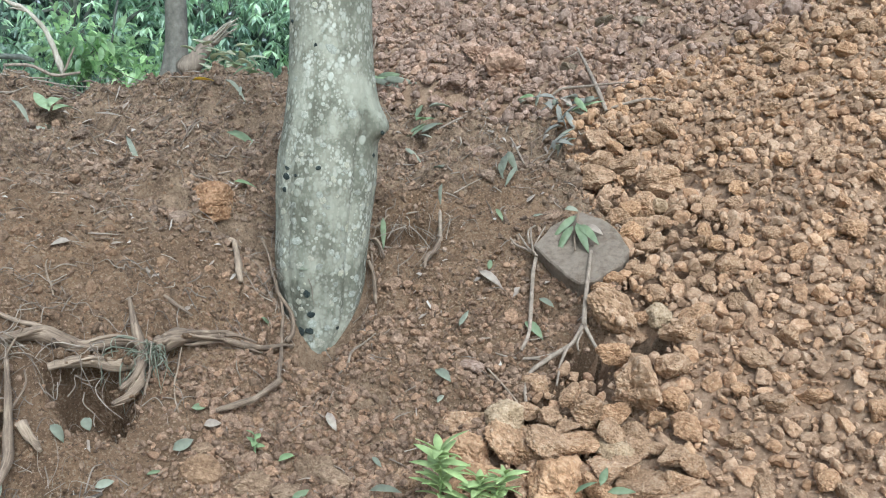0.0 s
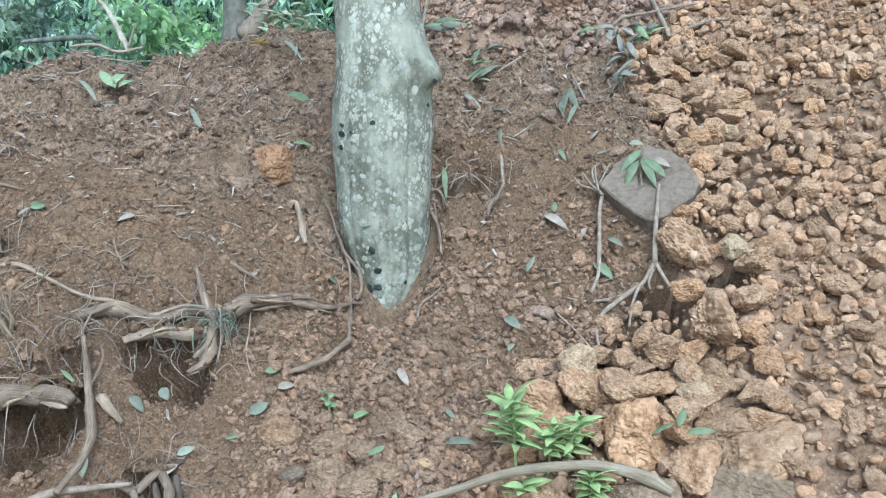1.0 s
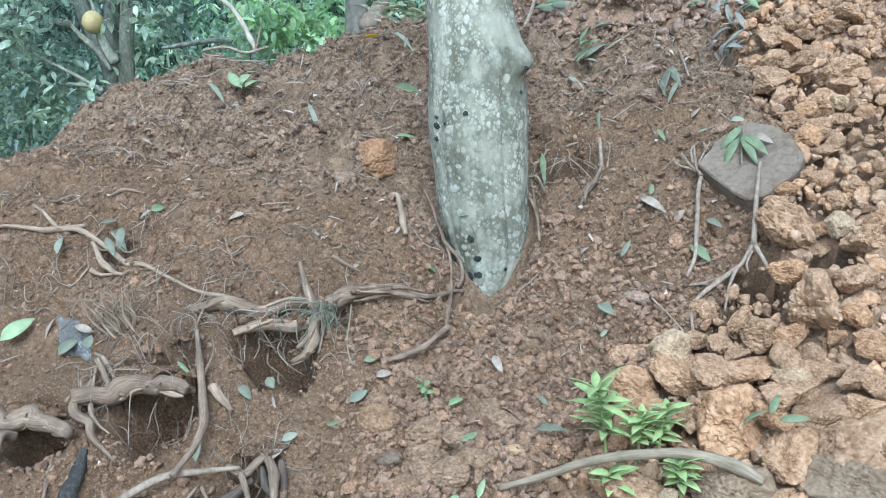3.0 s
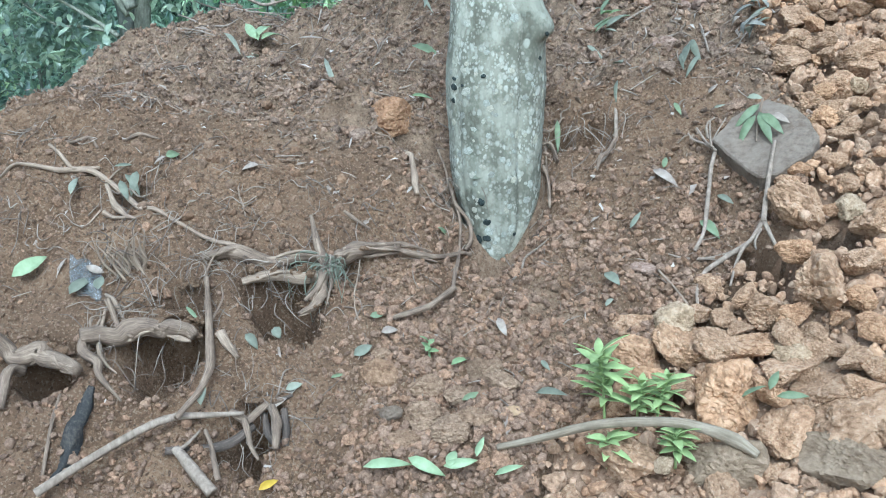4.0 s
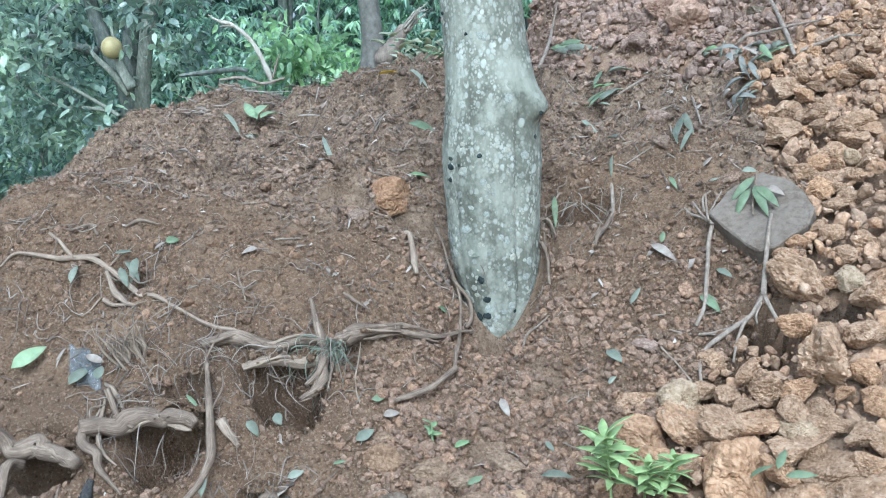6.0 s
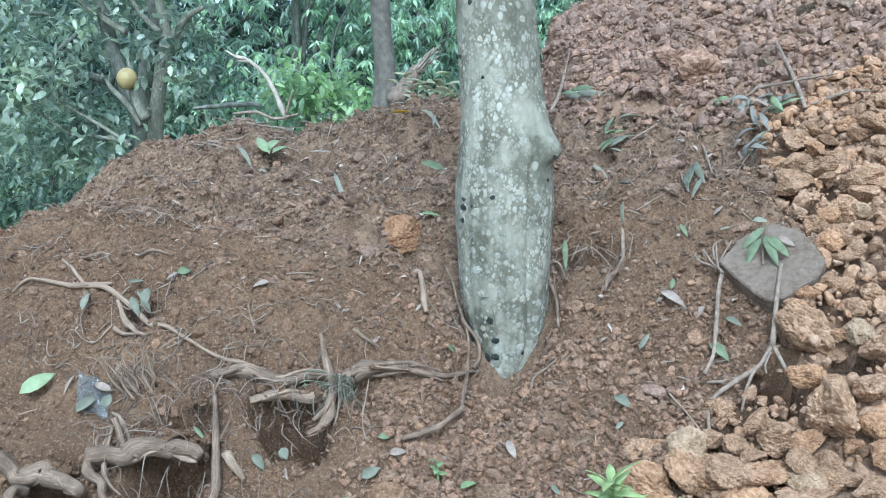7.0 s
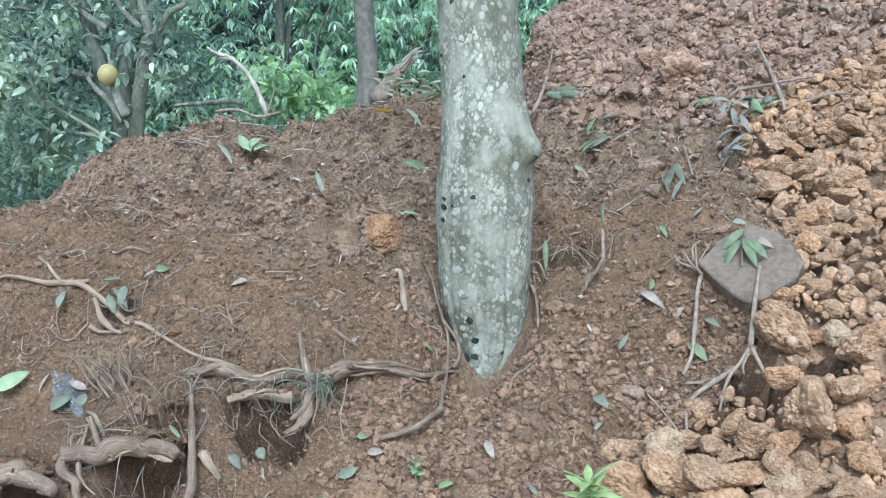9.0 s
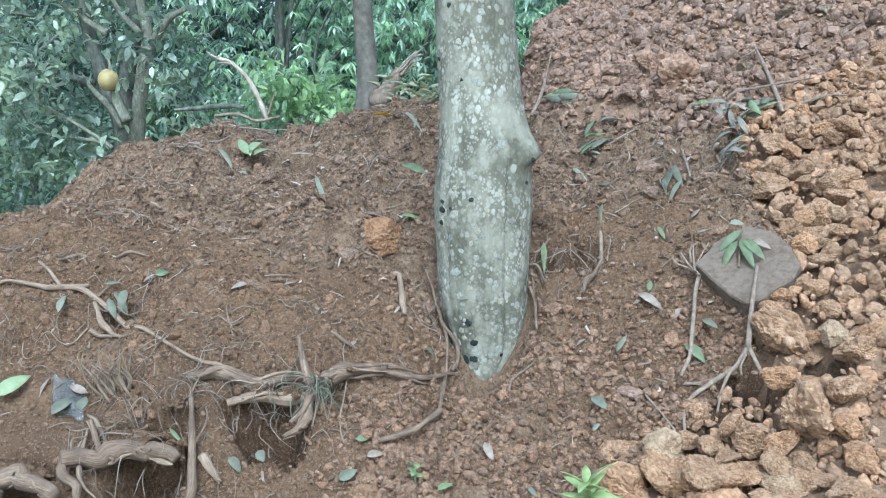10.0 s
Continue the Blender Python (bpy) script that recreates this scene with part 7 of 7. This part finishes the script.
# ---- the fruit tree ----
FT = ((-3.291, 5.300, 1.301))
ft = thing("fruit_tree", "citrus tree with several mossy grey stems and a ripening fruit", "tree", at=FT)


def stem(points, radii, seed, mat=DARKBARK):
    v, f = tube(np.asarray(points) - np.asarray(FT), radii, 12, 6, 0.10, seed)
    part("stem", mesh_of("stem", v, f, mat), ft)


MOSSBARK = woody("mossy_bark", (0.09, 0.092, 0.06), (0.19, 0.188, 0.135), (0.36, 0.35, 0.275), (26, 26, 9))
stem(((-3.318, 5.300, 1.162), (-3.346, 5.300, 1.471), (-3.423, 5.300, 1.669), (-3.500, 5.300, 1.901), (-3.553, 5.300, 2.131), (-3.605, 5.300, 2.445)), (0.075, 0.06, 0.055, 0.045, 0.04, 0.03), 1, DARKBARK)
stem(((-3.344, 5.350, 1.232), (-3.342, 5.350, 1.559), (-3.294, 5.350, 1.845), (-3.222, 5.350, 2.054), (-3.248, 5.350, 2.228), (-3.290, 5.350, 2.539)), (0.06, 0.05, 0.05, 0.04, 0.035, 0.02), 2, DARKBARK)
stem(((-3.236, 5.250, 1.203), (-3.191, 5.250, 1.524), (-3.125, 5.250, 1.803), (-3.089, 5.250, 1.975), (-3.120, 5.250, 2.180), (-3.154, 5.250, 2.485)), (0.05, 0.045, 0.045, 0.04, 0.03, 0.02), 3, MOSSBARK)
stem(((-3.111, 5.250, 1.889), (-3.016, 5.250, 2.007), (-2.933, 5.250, 2.099), (-2.822, 5.250, 2.149)), (0.035, 0.028, 0.022, 0.016), 4, MOSSBARK)
stem(((-3.462, 5.200, 1.711), (-3.679, 5.200, 1.772), (-3.900, 5.200, 1.826), (-4.126, 5.200, 1.852), (-4.418, 5.200, 1.902)), (0.03, 0.022, 0.02, 0.018, 0.012), 5, DARKBARK)
stem(((-3.337, 5.200, 2.013), (-3.487, 5.200, 2.104), (-3.637, 5.200, 2.212), (-3.823, 5.200, 2.373)), (0.025, 0.02, 0.015, 0.012), 6, MOSSBARK)
stem(((-3.203, 5.100, 1.441), (-3.291, 5.100, 1.563), (-3.400, 5.100, 1.668), (-3.469, 5.100, 1.772)), (0.030, 0.024, 0.016, 0.004), 7, MOSSBARK)
stem(((-3.150, 5.050, 1.477), (-3.214, 5.050, 1.631), (-3.245, 5.050, 1.86)), (0.036, 0.030, 0.006), 8, MOSSBARK)
stem(((-3.228, 5.000, 1.318), (-3.375, 5.000, 1.411), (-3.562, 5.000, 1.516), (-3.752, 5.000, 1.605)), (0.014, 0.012, 0.009, 0.005), 9, MOSSBARK)
stem(((-3.245, 5.000, 1.342), (-3.456, 5.000, 1.377), (-3.653, 5.000, 1.396), (-3.880, 5.000, 1.537)), (0.012, 0.010, 0.008, 0.004), 10, MOSSBARK)
stem(((-3.847, 5.200, 2.140), (-4.009, 5.200, 2.159), (-4.220, 5.200, 2.145)), (0.012, 0.012, 0.01), 11, DARKBARK)
stem(((-3.103, 5.200, 2.006), (-3.229, 5.200, 2.129), (-3.314, 5.200, 2.284), (-3.374, 5.200, 2.488)), (0.02, 0.018, 0.014, 0.01), 12, MOSSBARK)
v, f = ICO[3]
v = v * np.array([0.062, 0.062, 0.066]) * (1 + 0.03 * noise3(v * 4, 5)[:, None])
FRUITSKIN = leafy("ripening_citrus_skin", (0.37, 0.29, 0.115), (0.43, 0.335, 0.14), (0.49, 0.385, 0.175), 0.5, 0.4, 0.05)
part("fruit", mesh_of("fruit", v + np.asarray((-3.224, 5.000, 1.725)) - np.asarray(FT), f, FRUITSKIN), ft, "ripening yellow-green citrus fruit")
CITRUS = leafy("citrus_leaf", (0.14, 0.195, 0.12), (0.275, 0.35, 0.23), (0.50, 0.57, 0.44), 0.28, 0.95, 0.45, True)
bits = []
for k, (centre, size, n, cl) in enumerate(((((-3.851, 5.200, 2.098)), (0.55, 0.5, 0.35), 560, 26), (((-3.929, 5.100, 1.411)), (0.42, 0.4, 0.28), 620, 24), (((-3.031, 5.400, 1.911)), (0.22, 0.3, 0.32), 240, 14),
                                           (((-3.509, 5.300, 2.611)), (0.9, 0.7, 0.35), 800, 34), (((-3.872, 5.500, 1.526)), (0.3, 0.3, 0.3), 260, 14), (((-2.921, 5.300, 1.555)), (0.12, 0.2, 0.10), 70, 6), (((-3.413, 5.600, 2.185)), (0.4, 0.2, 0.3), 150, 14), (((-2.90, 4.900, 1.955)), (0.2, 0.12, 0.25), 80, 10), (((-3.434, 4.900, 1.297)), (0.22, 0.15, 0.18), 160, 10), (((-3.738, 4.900, 1.774)), (0.35, 0.2, 0.2), 220, 12))):
    (v, f), _ = leaf_cloud(n, np.asarray(centre) - np.asarray(FT), size, 0.078, 900 + k, cl, spread=0.10, shape=(0.48, 4), near_=True)
    bits.append((v, f))
vs, fs, b0 = [], [], 0
for v, f in bits:
    vs.append(v)
    fs.append(f + b0)
    b0 += len(v)
part("crown", mesh_of("crown", np.concatenate(vs), np.concatenate(fs), CITRUS), ft)

# ---- the slender tree, broken stump and cut stalks on the crest ----
ST = ((-1.573, 4.950, 1.544))
st = thing("slender_tree", "slender straight tree with smooth grey bark on the crest", "tree", at=ST)
line = np.asarray([(-1.574, 4.950, 1.513), (-1.571, 4.950, 1.600), (-1.573, 4.950, 1.762), (-1.588, 4.950, 2.007), (-1.595, 4.950, 2.309), (-1.609, 4.950, 2.866), (-1.611, 4.950, 3.568)]) - np.asarray(ST)
part("trunk", mesh_of("trunk", *tube(line, (0.085, 0.068, 0.058, 0.054, 0.052, 0.048, 0.03), 18, 8, 0.03, 5), GREYBARK), st)
(v, f), _ = leaf_cloud(900, line[-1] + np.array([0, 0, 0.3]), (1.0, 1.0, 0.5), 0.11, 951, 40)
part("crown", mesh_of("crown", v, f, TREELEAF), st)
BS = ((-1.504, 4.900, 1.569))
bs = thing("broken_stump", "broken leaning stump with a splintered pale top", "stump", at=BS)
part("trunk", mesh_of("trunk", *tube(np.asarray([(-1.531, 4.900, 1.544), (-1.463, 4.900, 1.621), (-1.397, 4.900, 1.696), (-1.347, 4.900, 1.750)]) - np.asarray(BS), (0.05, 0.045, 0.04, 0.03), 12, 6, 0.15, 3), STICK), bs)
pieces = []
g = np.random.default_rng(81)
p0, p1 = (np.asarray(q) - np.asarray(BS) for q in ((-1.370, 4.900, 1.726), (-1.272, 4.900, 1.829)))
for k in range(16):
    o = g.normal(0, 0.014, 3)
    pieces.append(tube([p0 + o, p0 * 0.5 + p1 * 0.5 + o * 1.3, p1 + o * 2.2 + np.array([0, 0, g.uniform(-0.05, 0.02)])], (0.008, 0.006, 0.002), 5, 4, 0.2, k))
for v, f in pieces:
    part("splinter", mesh_of("splinter", v, f, CREAM), bs, "pale splinter of wood")
limb_thing("cut_stalk", "pale curved cut palm stalk standing on the crest", "stalk", ((-1.937, 4.400, 1.483), (-1.964, 4.400, 1.558), (-2.000, 4.400, 1.644), (-2.064, 4.400, 1.730), (-2.148, 4.400, 1.795), (-2.241, 4.400, 1.825)), (0.011, 0.013, 0.013, 0.011, 0.009, 0.004), CREAM, "cut stalks on the crest", seed=60,
           forks=((((-2.148, 4.400, 1.795), (-2.201, 4.400, 1.807), (-2.262, 4.400, 1.843)), (0.010, 0.003)), (((-2.124, 4.400, 1.783), (-2.171, 4.400, 1.784), (-2.205, 4.400, 1.785)), (0.008, 0.002))))
limb_thing("cut_stalk", "thin bent cut stalk standing on the crest", "stalk", ((-1.938, 4.400, 1.514), (-1.917, 4.400, 1.571), (-1.895, 4.400, 1.628)), (0.006, 0.006, 0.003), STICK, "cut stalks on the crest", seed=61, wob=0.08)
limb_thing("stick", "grey stick lying along the crest", "stick", ((-2.133, 4.200, 1.521), (-2.011, 4.200, 1.528), (-1.908, 4.200, 1.494), (-1.788, 4.200, 1.515)), (0.006, 0.008, 0.008, 0.005), STICK, "", seed=62, wob=0.08)
limb_thing("log", "dark fallen branch lying behind the crest", "log", ((-2.626, 4.700, 1.545), (-2.487, 4.700, 1.553), (-2.316, 4.700, 1.567), (-2.215, 4.700, 1.550)), (0.010, 0.016, 0.015, 0.010), DARKBARK, "", seed=63)
limb_thing("stick", "thin drooping vine stem behind the crest", "stick", ((-2.143, 5.600, 1.684), (-2.105, 5.600, 1.965), (-1.991, 5.600, 2.177), (-1.934, 5.600, 2.195), (-1.874, 5.600, 2.114)), (0.006, 0.007, 0.006, 0.004), DARKBARK, "", seed=64)
g = random.Random(91)
CUT = "cut pale stalks and leaves by the stump"
for k in range(46):
    u = g.uniform(0, 1)
    a_ = np.asarray((-1.27, 4.20, 1.605)) * (1 - u) + np.asarray((-1.0, 4.20, 1.626)) * u + np.array([0, g.uniform(-0.12, 0.12), 0])
    a_[2] = ztop(a_[0], a_[1]) + g.uniform(0.01, 0.06)
    b_ = a_ + np.array([g.uniform(-0.10, 0.10), g.uniform(-0.06, 0.02), g.uniform(-0.02, 0.05)])
    leaf((tuple(a_), tuple(b_)), g.uniform(0.025, 0.05), g.choice((CUTLEAF, CUTLEAF, CUTLEAF, CUTLEAF, LIGHTGREEN)), "cut pale leaf in a heap by the stump", 0.02, 0.2, 0.3, CUT)

# broken stalks and scraps along the crest
g = np.random.default_rng(95)
pieces = []
for k in range(150):
    u = g.uniform(0, 1)
    x0 = -2.3 + 1.35 * u
    y0 = 3.95 + 0.25 * u + g.normal(0, 0.14)
    a, L = g.uniform(0, 6.28), g.uniform(0.04, 0.20)
    z0 = ztop(x0, y0) + g.uniform(0.005, 0.03)
    d = np.array([math.cos(a), math.sin(a) * 0.5, g.normal(0.05, 0.18)]) * L
    p0 = np.array([x0, y0, z0])
    r = g.uniform(0.0012, 0.0045)
    pieces.append(tube([p0, p0 + d * 0.5 + g.normal(0, 0.008, 3), p0 + d], (r, r * 0.9, r * 0.4), 5, 3, 0.1, k, False))
solo("crest_debris", mesh_of("crest_debris", *merge(*pieces), LITTER), "broken stalks and twigs littering the crest", "debris", kind="stuff")
